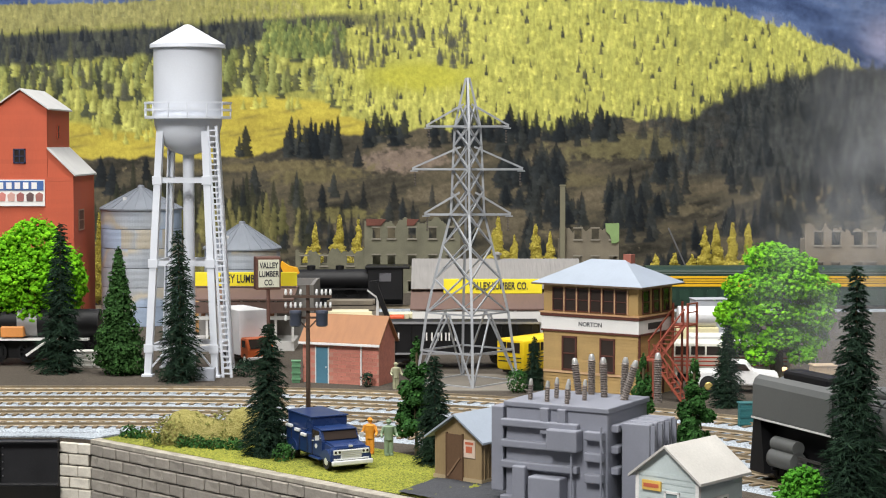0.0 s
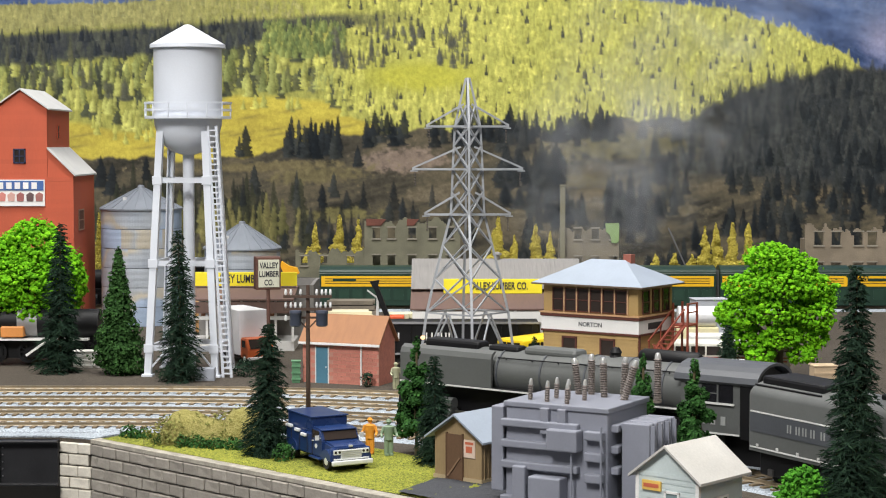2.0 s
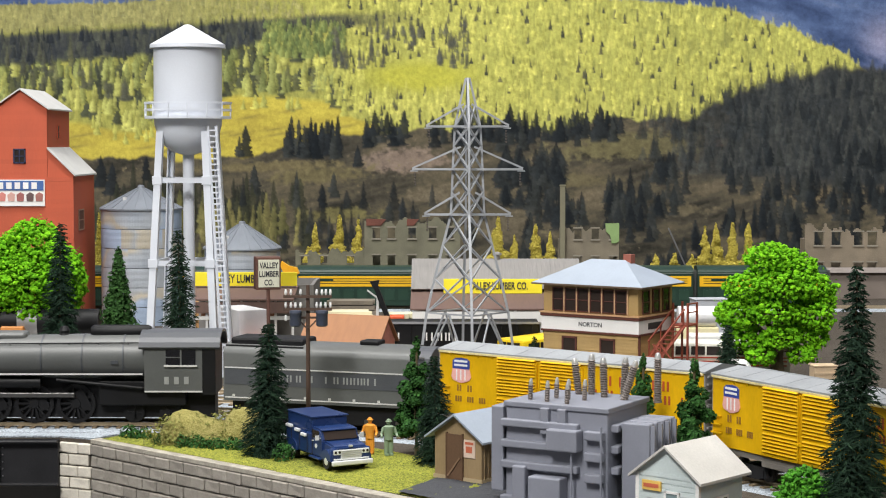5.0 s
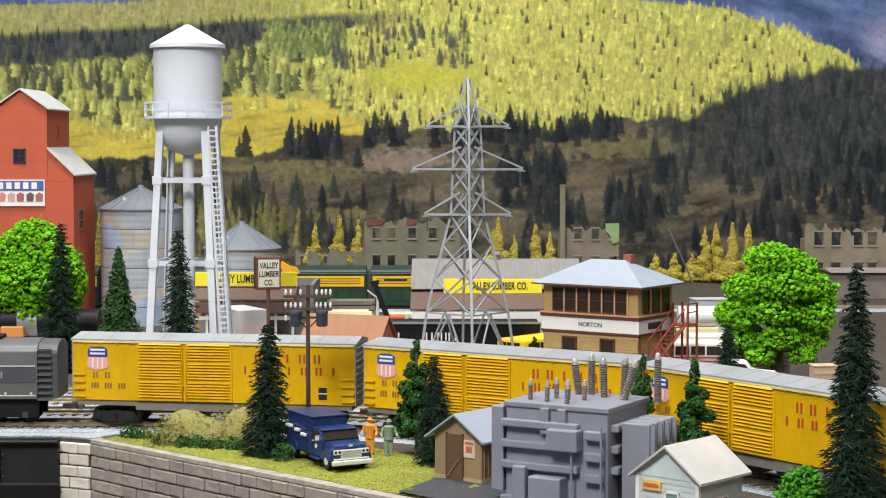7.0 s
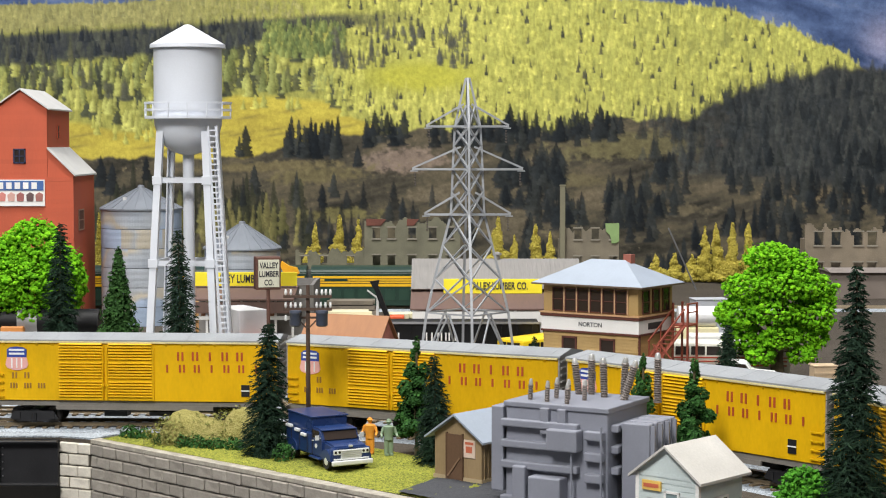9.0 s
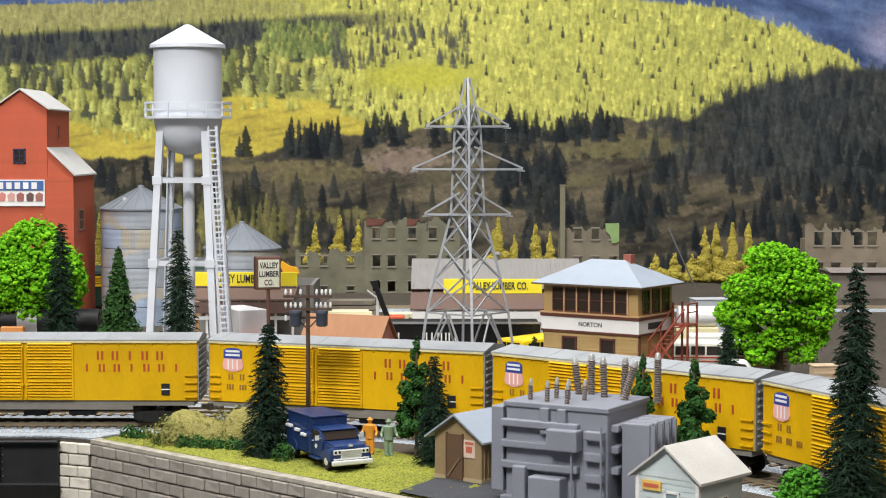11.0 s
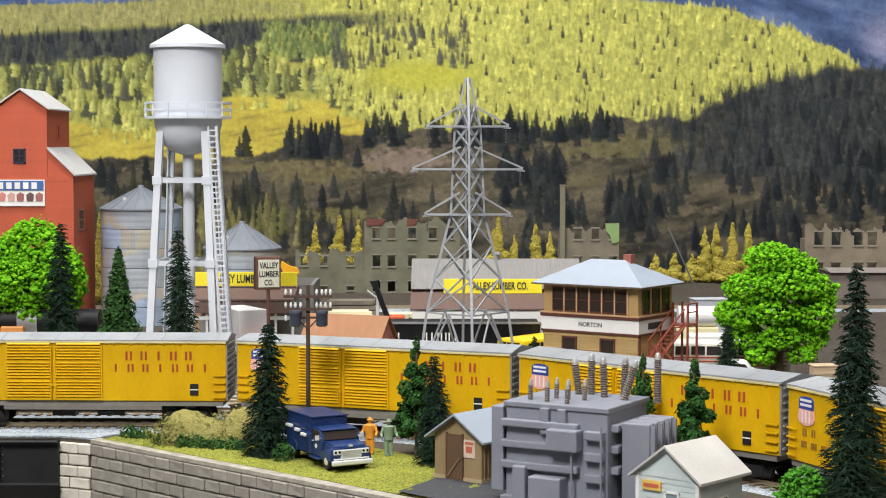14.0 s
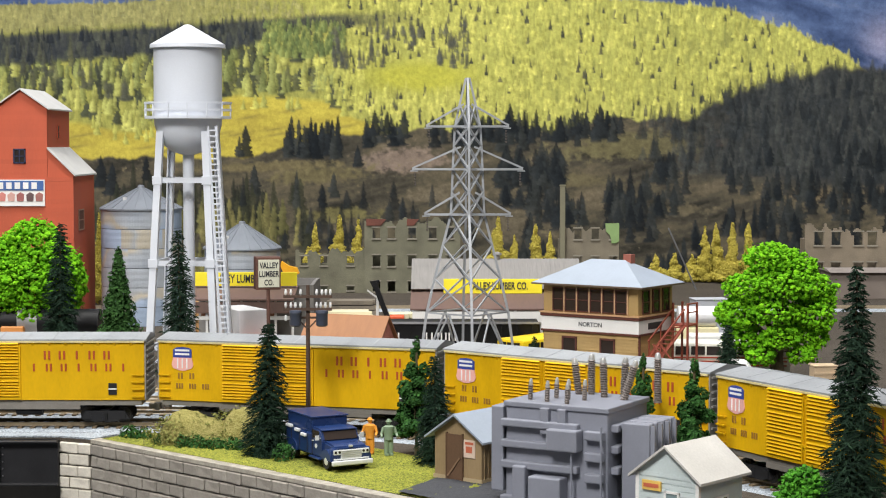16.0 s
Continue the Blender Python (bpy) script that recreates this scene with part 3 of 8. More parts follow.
def bogie(parent, x):
    b = part("bogie", bogie_mesh(), BLACK, parent)
    b.location = (x, 0, 0)
    for dx in (-0.0105, 0.0105):
        w = part("wheelset", wheel_mesh(), mat("wheel_steel", (0.06, 0.055, 0.05), 0.45, 0.6), b)
        w.location = (dx, 0, 0.0088)
    return b


def bogie_mesh():
    bm = bmnew()
    for sgn in (-1, 1):
        prism(bm, [(-0.015, 0.007), (-0.012, 0.0118), (0.012, 0.0118), (0.015, 0.007), (0.006, 0.0052), (-0.006, 0.0052)], sgn * 0.0115, sgn * 0.0135)
        for dx in (-0.0105, 0.0105):
            box(bm, dx - 0.002, dx + 0.002, sgn * 0.0135 - 0.0006, sgn * 0.0135 + 0.0006, 0.0068, 0.0108)
        rod(bm, (0, sgn * 0.0128, 0.006), (0, sgn * 0.0128, 0.0105), 0.002)
    box(bm, -0.003, 0.003, -0.0125, 0.0125, 0.008, 0.0125)
    return bm


def wheel_mesh(r=0.0048):
    bm = bmnew()
    rod(bm, (0, -0.0135, 0), (0, 0.0135, 0), 0.0009)
    for s in (-1, 1):
        rod(bm, (0, s * 0.0078, 0), (0, s * 0.0096, 0), r, seg=20)
        rod(bm, (0, s * 0.0074, 0), (0, s * 0.0078, 0), r + 0.0006, seg=20)
        for k in range(4):
            a = k * math.pi / 2
            bar(bm, (0, s * 0.00975, 0), (r * 0.7 * math.cos(a), s * 0.00975, r * 0.7 * math.sin(a)), 0.0009)
    return bm


def boxcar():
    c = thing("boxcar", None, "yellow freight boxcar with louvred double doors and silver roof", "boxcar", "boxcars of the train")
    h, w = CARL / 2, CARW / 2
    bm = bmnew()
    box(bm, -h, h, -w, w, ZB, ZE, 0.0003)
    part("body", bm, YEL, c)
    for sg in (-1, 1):
        bm = bmnew()
        prism(bm, [(-w + 0.0004, ZB), (-w + 0.0004, ZE), (0, ZE + 0.0028), (w - 0.0004, ZE), (w - 0.0004, ZB)], sg * h, sg * (h + 0.0008), "x")
        EG = mat("end_grey", (0.3, 0.29, 0.27), 0.6, var=0.2)
        ep = part("end_panel", bm, EG, c, "weathered grey ribbed end")
        for k in range(9):
            z = ZB + 0.003 + k * 0.0038
            part("rib", box(bmnew(), sg * (h + 0.0011) - 0.0006, sg * (h + 0.0011) + 0.0006, -w + 0.002, w - 0.002, z, z + 0.0011), EG, ep)
    bm = bmnew()
    prism(bm, [(-w - 0.0006, ZE - 0.0004), (-w - 0.0006, ZE + 0.0006), (0, ZE + 0.0034), (w + 0.0006, ZE + 0.0006), (w + 0.0006, ZE - 0.0004)], -h - 0.0012, h + 0.0012, "x")
    part("roof", bm, ROOFG, c)
    for k in range(11):
        bm = bmnew()
        x = -h + 0.006 + k * (CARL - 0.012) / 10
        prism(bm, [(-w - 0.0005, ZE + 0.0007), (-w - 0.0005, ZE + 0.00072), (0, ZE + 0.00352), (w + 0.0005, ZE + 0.00072), (w + 0.0005, ZE + 0.0005), (0, ZE + 0.0033)], x - 0.0005, x + 0.0005, "x")
        part("roof_rib", bm, ROOFG, c)
    bm = bmnew()
    for sg in (-1, 1):
        box(bm, -h, h, sg * (w + 0.0005) - 0.0005, sg * (w + 0.0005) + 0.0005, ZE - 0.0014, ZE - 0.0004)
    part("eave_strip", bm, CREAM, c, "cream strip under the eave")
    lug = None
    for k in range(17):
        x = -h + 0.008 + k * (CARL - 0.016) / 16
        if lug is None:
            lug = part("eave_lug", prism(bmnew(), [(-w - 0.0009, 0.0), (-w + 0.0002, 0.0), (-w + 0.0002, -0.0022)], -0.0007, 0.0007, "x"), YEL, c)
            lug.location = (x, 0, ZE - 0.0015)
        else:
            again("eave_lug", lug, c, (x, 0, ZE - 0.0015))
    part("underframe", box(bmnew(), -h + 0.002, h - 0.002, -w + 0.001, w - 0.001, ZB - 0.0032, ZB), SILL, c, "weathered grey underframe")
    part("centre_sill", box(bmnew(), -h * 0.6, h * 0.6, -0.004, 0.004, 0.0105, ZB - 0.002), BLACK, c)
    for sg in (-1, 1):
        part("side_sill", box(bmnew(), -0.048, 0.048, sg * (w - 0.0012) - 0.0006, sg * (w - 0.0012) + 0.0006, ZB - 0.0056, ZB - 0.003), SILL, c)
    bm = bmnew()
    box(bm, -0.02, -0.006, -0.010, 0.0, 0.0085, ZB - 0.003)
    rod(bm, (0.008, -0.009, 0.0115), (0.024, -0.009, 0.0115), 0.0028)
    part("brake_gear", bm, BLACK, c)
    for sg in (-1, 1):
        for door, dx in ((0, -0.0192), (1, 0.0192)):
            bm = bmnew()
            x0, x1 = (-0.0465, -0.018) if door == 0 else (-0.0165, 0.0125)
            y = sg * (w + 0.0004)
            box(bm, x0, x1, y - 0.0005, y + 0.0005, ZB + 0.0005, ZE - 0.003)
            d = part("door", bm, YEL, c, "yellow louvred sliding door")
            lv = None
            for grp in range(3 if sg < 0 else 0):
                for k in range(6):
                    z = ZB + 0.0024 + grp * 0.0114 + k * 0.00175
                    if lv is None:
                        lv = part("louvre", prism(bmnew(), [(sg * (w + 0.0008), 0), (sg * (w + 0.0019), 0.0003), (sg * (w + 0.0008), 0.0012)], x0 + 0.0012, x1 - 0.0012, "x"), YEL, d)
                        lv.location = (0, 0, z)
                    else:
                        again("louvre", lv, d, (0, 0, z))
            bm = bmnew()
            hx = x1 - 0.0006 if door == 0 else x0 + 0.0006
            rod(bm, (hx, sg * (w + 0.0014), ZB + 0.001), (hx, sg * (w + 0.0014), ZE - 0.004), 0.0004, seg=6)
            box(bm, hx - 0.001, hx + 0.001, sg * (w + 0.0014) - 0.0005, sg * (w + 0.0014) + 0.0005, ZB + 0.009, ZB + 0.0105)
            part("lock_bar", bm, YEL, d)
        for x in (-h + 0.004, h - 0.004):
            for k in range(4):
                bm = bmnew()
                z = ZB + 0.002 + k * 0.0044
                box(bm, x - 0.0036, x + 0.0036, sg * (w + 0.0012) - 0.0003, sg * (w + 0.0012) + 0.0003, z, z + 0.0007)
                for q in (-0.0034, 0.0034):
                    box(bm, x + q - 0.0003, x + q + 0.0003, sg * (w + 0.0006) - 0.0007, sg * (w + 0.0006) + 0.0007, z, z + 0.0007)
                part("grab_iron", bm, YEL, c)
    bm = bmnew()
    y = -w - 0.0003
    # letter-sized blocks in two rows, standing for the road's name
    for k, x in enumerate((0.0285, 0.0375, 0.0465, 0.0555, 0.0645)):
        letter(bm, x, y, 0.0462, 0.0045, 0.0052, k + 1)
    for k, x in enumerate((0.0205, 0.0295, 0.0385, 0.0475, 0.0565, 0.0655, 0.0745)):
        letter(bm, x, y, 0.0388, 0.0042, 0.0046, k)
    part("red_lettering", bm, RED, c, "red letter marks in two rows")
    for x in (-0.073, -0.0655):
        for q in (-0.001, 0.001):
            part("stencil_mark", box(bmnew(), x + q - 0.0005, x + q + 0.0005, y - 0.0001, y + 0.0003, 0.0322, 0.0358), BROWNP, c)
    for x in (-0.0735, -0.065, -0.0565):
        for q in (-0.0017, 0, 0.0017):
            part("stencil_mark", box(bmnew(), x + q - 0.0005, x + q + 0.0005, y - 0.0001, y + 0.0003, 0.0262, 0.0294), BROWNP, c)
    bm = bmnew()
    prism(bm, [(-0.0775, 0.0450), (-0.0785, 0.0405), (-0.0775, 0.0385), (-0.0735, 0.0372), (-0.0715, 0.0370), (-0.0695, 0.0372), (-0.0655, 0.0385), (-0.0645, 0.0405), (-0.0655, 0.0450)], y - 0.0002, y + 0.0003)
    sh = part("shield", bm, SHP, c, "pink and blue shield emblem")
    bm = bmnew()
    prism(bm, [(-0.0775, 0.0450), (-0.0775, 0.0497), (-0.0755, 0.0510), (-0.0715, 0.0514), (-0.0675, 0.0510), (-0.0655, 0.0497), (-0.0655, 0.0450)], y - 0.00025, y + 0.0003)
    part("shield_top", bm, SHB, sh)
    for z in (0.0465, 0.0488):
        part("shield_bar", box(bmnew(), -0.0762, -0.0668, y - 0.0004, y, z, z + 0.0012), WHITE, sh)
    for x in (-0.0745, -0.0715, -0.0685):
        part("shield_stripe", box(bmnew(), x - 0.0004, x + 0.0004, y - 0.0004, y, 0.0385, 0.0445), WHITE, sh)
    bm = bmnew()
    box(bm, 0.0655, 0.0705, y - 0.0002, y + 0.0003, 0.0222, 0.0292)
    pl = part("route_plate", bm, BLACK, c, "black consolidated stencil plate")
    bm = bmnew()
    box(bm, 0.0654, 0.0706, y - 0.0004, y, 0.0254, 0.0260)
    part("plate_line", bm, WHITE, pl)
    for x in (-0.0625, 0.0625):
        bogie(c, x)
    for sg in (-1, 1):
        bm = bmnew()
        box(bm, sg * h if sg > 0 else -h - 0.0055, h + 0.0055 if sg > 0 else -h, -0.0015, 0.0015, 0.0118, 0.0142)
        box(bm, sg * (h + 0.0052) - 0.0016, sg * (h + 0.0052) + 0.0016, -0.0026, 0.0022, 0.0108, 0.0152, 0.0004)
        part("coupler", bm, mat("coupler_steel", (0.2, 0.18, 0.15), 0.5, 0.5), c)
    return c


def letter(bm, x, y, z, w, hh, k):
    """Plain upright bars of a letter's size and weight."""
    for q in ((-0.3, 0.3) if k % 3 else (0.0,)):
        box(bm, x + (q - 0.13) * w, x + (q + 0.13) * w, y - 0.0001, y + 0.0003, z - hh / 2, z + hh / 2)


PITCH, SPEED, S_CAR0, T_CAR0 = 0.187, 0.1187, 0.078, 7.0
CARS = [boxcar()]
for i in range(1, 11):
    CARS.append(copy_thing(CARS[0], pose(0, 0, 0)))


# ---------- steam locomotive and tender of the freight train ----------
LG = mat("engine_grey", (0.105, 0.11, 0.107), 0.42, var=0.12, scale=300, bump=0.05)
LG2 = mat("engine_dark_grey", (0.07, 0.075, 0.085), 0.45, var=0.12)
LB = mat("engine_black", (0.006, 0.006, 0.007), 0.55, var=0.25, spec=0.3)
STRIPE = mat("engine_stripe", (0.6, 0.6, 0.58), 0.5)
RODM = mat("rod_steel", (0.16, 0.155, 0.15), 0.35, 0.8)


def glow(name, color, power):
    m = bpy.data.materials.new(name)
    m.use_nodes = True
    b = m.node_tree.nodes["Principled BSDF"]
    b.inputs["Base Color"].default_value = (*color, 1)
    b.inputs["Emission Color"].default_value = (*color, 1)
    b.inputs["Emission Strength"].default_value = power
    return m


def spoked(r, y, spokes):
    bm = bmnew()
    for k in range(20):
        a, b = 2 * math.pi * k / 20, 2 * math.pi * (k + 1) / 20
        bar(bm, (r * 0.93 * math.cos(a), y, r * 0.93 * math.sin(a)), (r * 0.93 * math.cos(b), y, r * 0.93 * math.sin(b)), r * 0.14, 0.0022)
    for k in range(spokes):
        a = 2 * math.pi * k / spokes
        bar(bm, (0, y, 0), (r * 0.9 * math.cos(a), y, r * 0.9 * math.sin(a)), r * 0.1, 0.0012)
    rod(bm, (0, y - 0.0012, 0), (0, y + 0.0012, 0), r * 0.24, seg=12)
    bar(bm, (r * 0.4, y, -r * 0.55), (r * 0.4, y, r * 0.55), r * 0.5, 0.0013)
    return bm


DRIVERS, RODS, SMALL = [], [], []


def steam_engine():
    t = thing("steam_locomotive", None, "grey and black streamlined steam locomotive with smoke deflectors", "locomotive")
    bm = bmnew()
    m = pose(0, 0, 0, 0, 90, 0)
    lathe(bm, [(0, -0.112), (0.0122, -0.112), (0.0131, -0.108), (0.0131, -0.02), (0.0142, 0.03), (0.0146, 0.075), (0, 0.075)], seg=36)
    bmesh.ops.transform(bm, matrix=Matrix.Translation((0, 0, 0.0432)) @ m, verts=bm.verts)
    part("boiler", bm, LG, t, smooth=True)
    for x in (-0.05, -0.02, 0.01, 0.035, 0.06):
        bm = bmnew()
        r = 0.0135 + max(0, (x + 0.02)) * 0.016
        rod(bm, (x - 0.0005, 0, 0.0432), (x + 0.0005, 0, 0.0432), r + 0.0002, seg=36)
        part("boiler_band", bm, LG2, t, smooth=True)
    part("smokebox_front", rod(bmnew(), (-0.1128, 0, 0.0432), (-0.1155, 0, 0.0432), 0.0108, 0.0075, 24), LB, t)
    for s in (-1, 1):
        bm = bmnew()
        prism(bm, [(s * 0.0152, 0.0352), (s * 0.0168, 0.0352), (s * 0.0168, 0.0515), (s * 0.0155, 0.0545), (s * 0.0128, 0.0562), (s * 0.0118, 0.0552), (s * 0.0142, 0.0535), (s * 0.0152, 0.0512)], -0.1175, -0.051, "x")
        part("smoke_deflector", bm, LG, t, "plain grey smoke deflector plate")
        part("running_board", box(bmnew(), -0.1175, 0.073, s * 0.0135 - 0.004, s * 0.0135 + 0.004, 0.0338, 0.0352), LB, t)
        part("white_stripe", box(bmnew(), -0.1172, 0.0725, s * 0.0176 - 0.0002, s * 0.0176 + 0.0002, 0.0342, 0.0351), STRIPE, t)
        part("handrail", rod(bmnew(), (-0.05, s * 0.0112, 0.0522), (0.072, s * 0.0122, 0.0532), 0.0004, seg=6), LB, t)
        for k in range(7):
            x = -0.045 + k * 0.018
            part("handrail_post", rod(bmnew(), (x, s * 0.0095, 0.0515), (x, s * 0.0118, 0.0526), 0.0004, seg=6), LB, t)
        cy = part("cylinder", rod(bmnew(), (-0.0985, s * 0.0152, 0.0168), (-0.0785, s * 0.0152, 0.0168), 0.0050, seg=20), LG, t, smooth=True)
        part("valve_chest", rod(bmnew(), (-0.0985, s * 0.0152, 0.0238), (-0.0785, s * 0.0152, 0.0238), 0.0036, seg=14), LG, t, smooth=True)
        part("cylinder_head", rod(bmnew(), (-0.0995, s * 0.0155, 0.0165), (-0.0985, s * 0.0155, 0.0165), 0.0048, seg=16), RODM, t)
        part("piston_rod", rod(bmnew(), (-0.0775, s * 0.0158, 0.0165), (-0.055, s * 0.0158, 0.0165), 0.0008, seg=8), RODM, t)
        part("crosshead", box(bmnew(), -0.0575, -0.0525, s * 0.0158 - 0.0012, s * 0.0158 + 0.0012, 0.0145, 0.0185), RODM, t)
        part("guide_bar", box(bmnew(), -0.077, -0.045, s * 0.0158 - 0.0008, s * 0.0158 + 0.0008, 0.019, 0.0202), RODM, t)
        part("steam_pipe", rod(bmnew(), (0.02, s * 0.0155, 0.031), (0.072, s * 0.0155, 0.026), 0.0011, seg=8), LB, t)
        part("air_tank", rod(bmnew(), (-0.035, s * 0.0125, 0.0292), (0.01, s * 0.0125, 0.0292), 0.0034, seg=14), LB, t, smooth=True)
        part("ash_pan", box(bmnew(), 0.045, 0.098, s * 0.0105 - 0.003, s * 0.0105 + 0.003, 0.015, 0.03, 0.0008), LB, t)
        for x in (0.055, 0.085):
            part("washout_plug", box(bmnew(), x - 0.0022, x + 0.0022, s * 0.0144 - 0.0006, s * 0.0144 + 0.0006, 0.0405, 0.0425), LG2, t)
    part("frame", box(bmnew(), -0.112, 0.115, -0.0072, 0.0072, 0.007, 0.0345), LB, t)
    bm = bmnew()
    prism(bm, [(-0.1185, 0.034), (-0.112, 0.034), (-0.108, 0.0065), (-0.1215, 0.0065), (-0.121, 0.012)], -0.0155, 0.0155)
    part("pilot", bm, LB, t, "black pilot front")
    part("headlight", lathe(bmnew(), [(0, 0.0597), (0.0011, 0.0594), (0.0014, 0.0585), (0.0012, 0.0576), (0, 0.0573)], -0.114, 0, 14), glow("headlight_glow", (1.0, 0.62, 0.3), 1.3), t, smooth=True)
    part("chimney", box(bmnew(), -0.108, -0.068, -0.0055, 0.0055, 0.053, 0.0595, 0.0018), LB, t, "black smoke stack casing")
    part("sand_dome", box(bmnew(), -0.036, 0.0, -0.0062, 0.0062, 0.0535, 0.0592, 0.0022), LG, t)
    part("steam_dome", box(bmnew(), -0.062, -0.040, -0.005, 0.005, 0.0535, 0.0585, 0.002), LB, t)
    bm = bmnew()
    lathe(bm, [(0, -0.019), (0.003, -0.0185), (0.0042, -0.0165), (0.0042, 0.0165), (0.003, 0.0185), (0, 0.019)], seg=16)
    bmesh.ops.transform(bm, matrix=Matrix.Translation((0.057, 0, 0.0588)) @ m, verts=bm.verts)
    part("top_tank", bm, LB, t, smooth=True)
    part("turret", lathe(bmnew(), [(0, 0.0625), (0.002, 0.062), (0.0034, 0.0595), (0.0028, 0.058), (0.0038, 0.0565), (0.003, 0.055)], 0.022, 0, 14), LB, t)
    # cab
    bm = bmnew()
    cabp = [(-0.0172, 0.0235), (0.0172, 0.0235), (0.0172, 0.0525), (-0.0172, 0.0525)]
    prism(bm, cabp, 0.0735, 0.1085, "x")
    part("cab", bm, LG, t)
    bm = bmnew()
    arch = [(0.0195 * math.cos(math.pi * k / 10), 0.0512 + 0.0095 * math.sin(math.pi * k / 10)) for k in range(11)]
    arch += [(y * 0.93, z - 0.0014) for y, z in arch[::-1]]
    prism(bm, arch, 0.0705, 0.1195, "x")
    part("cab_roof", bm, LG2, t)
    part("cab_rear", prism(bmnew(), [(-0.0165, 0.022), (0.0165, 0.022), (0.0175, 0.052), (0, 0.0595), (-0.0175, 0.052)], 0.1085, 0.1165, "x"), LB, t)
    for s in (-1, 1):
        part("cab_window", box(bmnew(), 0.0865, 0.1045, s * 0.0173 - 0.0003, s * 0.0173 + 0.0003, 0.0402, 0.0495), mat("cab_dark", (0.01, 0.01, 0.012), 0.2), t)
        part("window_post", box(bmnew(), 0.0952, 0.0962, s * 0.0176 - 0.0003, s * 0.0176 + 0.0003, 0.0402, 0.0495), LG, t)
        part("window_bar", box(bmnew(), 0.0865, 0.0955, s * 0.0176 - 0.0003, s * 0.0176 + 0.0003, 0.0446, 0.0452), LG, t)
        part("arm_rest", box(bmnew(), 0.0855, 0.1055, s * 0.018 - 0.0005, s * 0.018 + 0.0005, 0.0392, 0.0402), STRIPE, t)
        part("number_bars", box(box(box(bmnew(), 0.0855, 0.0883, s * 0.0174 - 0.0002, s * 0.0174 + 0.0002, 0.0285, 0.033), 0.0915, 0.0943, s * 0.0174 - 0.0002, s * 0.0174 + 0.0002, 0.0285, 0.033), 0.0975, 0.1003, s * 0.0174 - 0.0002, s * 0.0174 + 0.0002, 0.0285, 0.033), mat("number_grey", (0.32, 0.33, 0.32), 0.5), t, "pale number marks")
        part("cab_stripe", box(bmnew(), 0.0735, 0.1085, s * 0.0174 - 0.0002, s * 0.0174 + 0.0002, 0.0236, 0.0245), STRIPE, t)
    for x in (-0.046, -0.0205, 0.005, 0.0305):
        for s in (-1, 1):
            w = part("driving_wheel", spoked(0.0117, 0.0, 14), LB, t)
            w.location = (x, s * 0.0088, 0.0157)
            DRIVERS.append((w, x, s * 0.0088, 0.0157, 0.0117))
    for s in (-1, 1):
        r = part("side_rod", box(bmnew(), -0.048, 0.0325, -0.0006, 0.0006, -0.0014, 0.0014, 0.0003), RODM, t)
        RODS.append((r, 0.0, s * 0.0112))
        q = part("main_rod", bar(bmnew(), (-0.055, 0, 0), (-0.0205, 0, 0), 0.0018, 0.0008), RODM, t)
        RODS.append((q, 0.0, s * 0.0132))
    for x, r in ((-0.1045, 0.0055), (-0.0845, 0.0055), (0.066, 0.0062), (0.088, 0.0068)):
        w = part("wheelset", wheel_mesh(r), LB, t)
        w.location = (x, 0, 0.004 + r)
        SMALL.append((w, x, 0.004 + r, r))
    return t


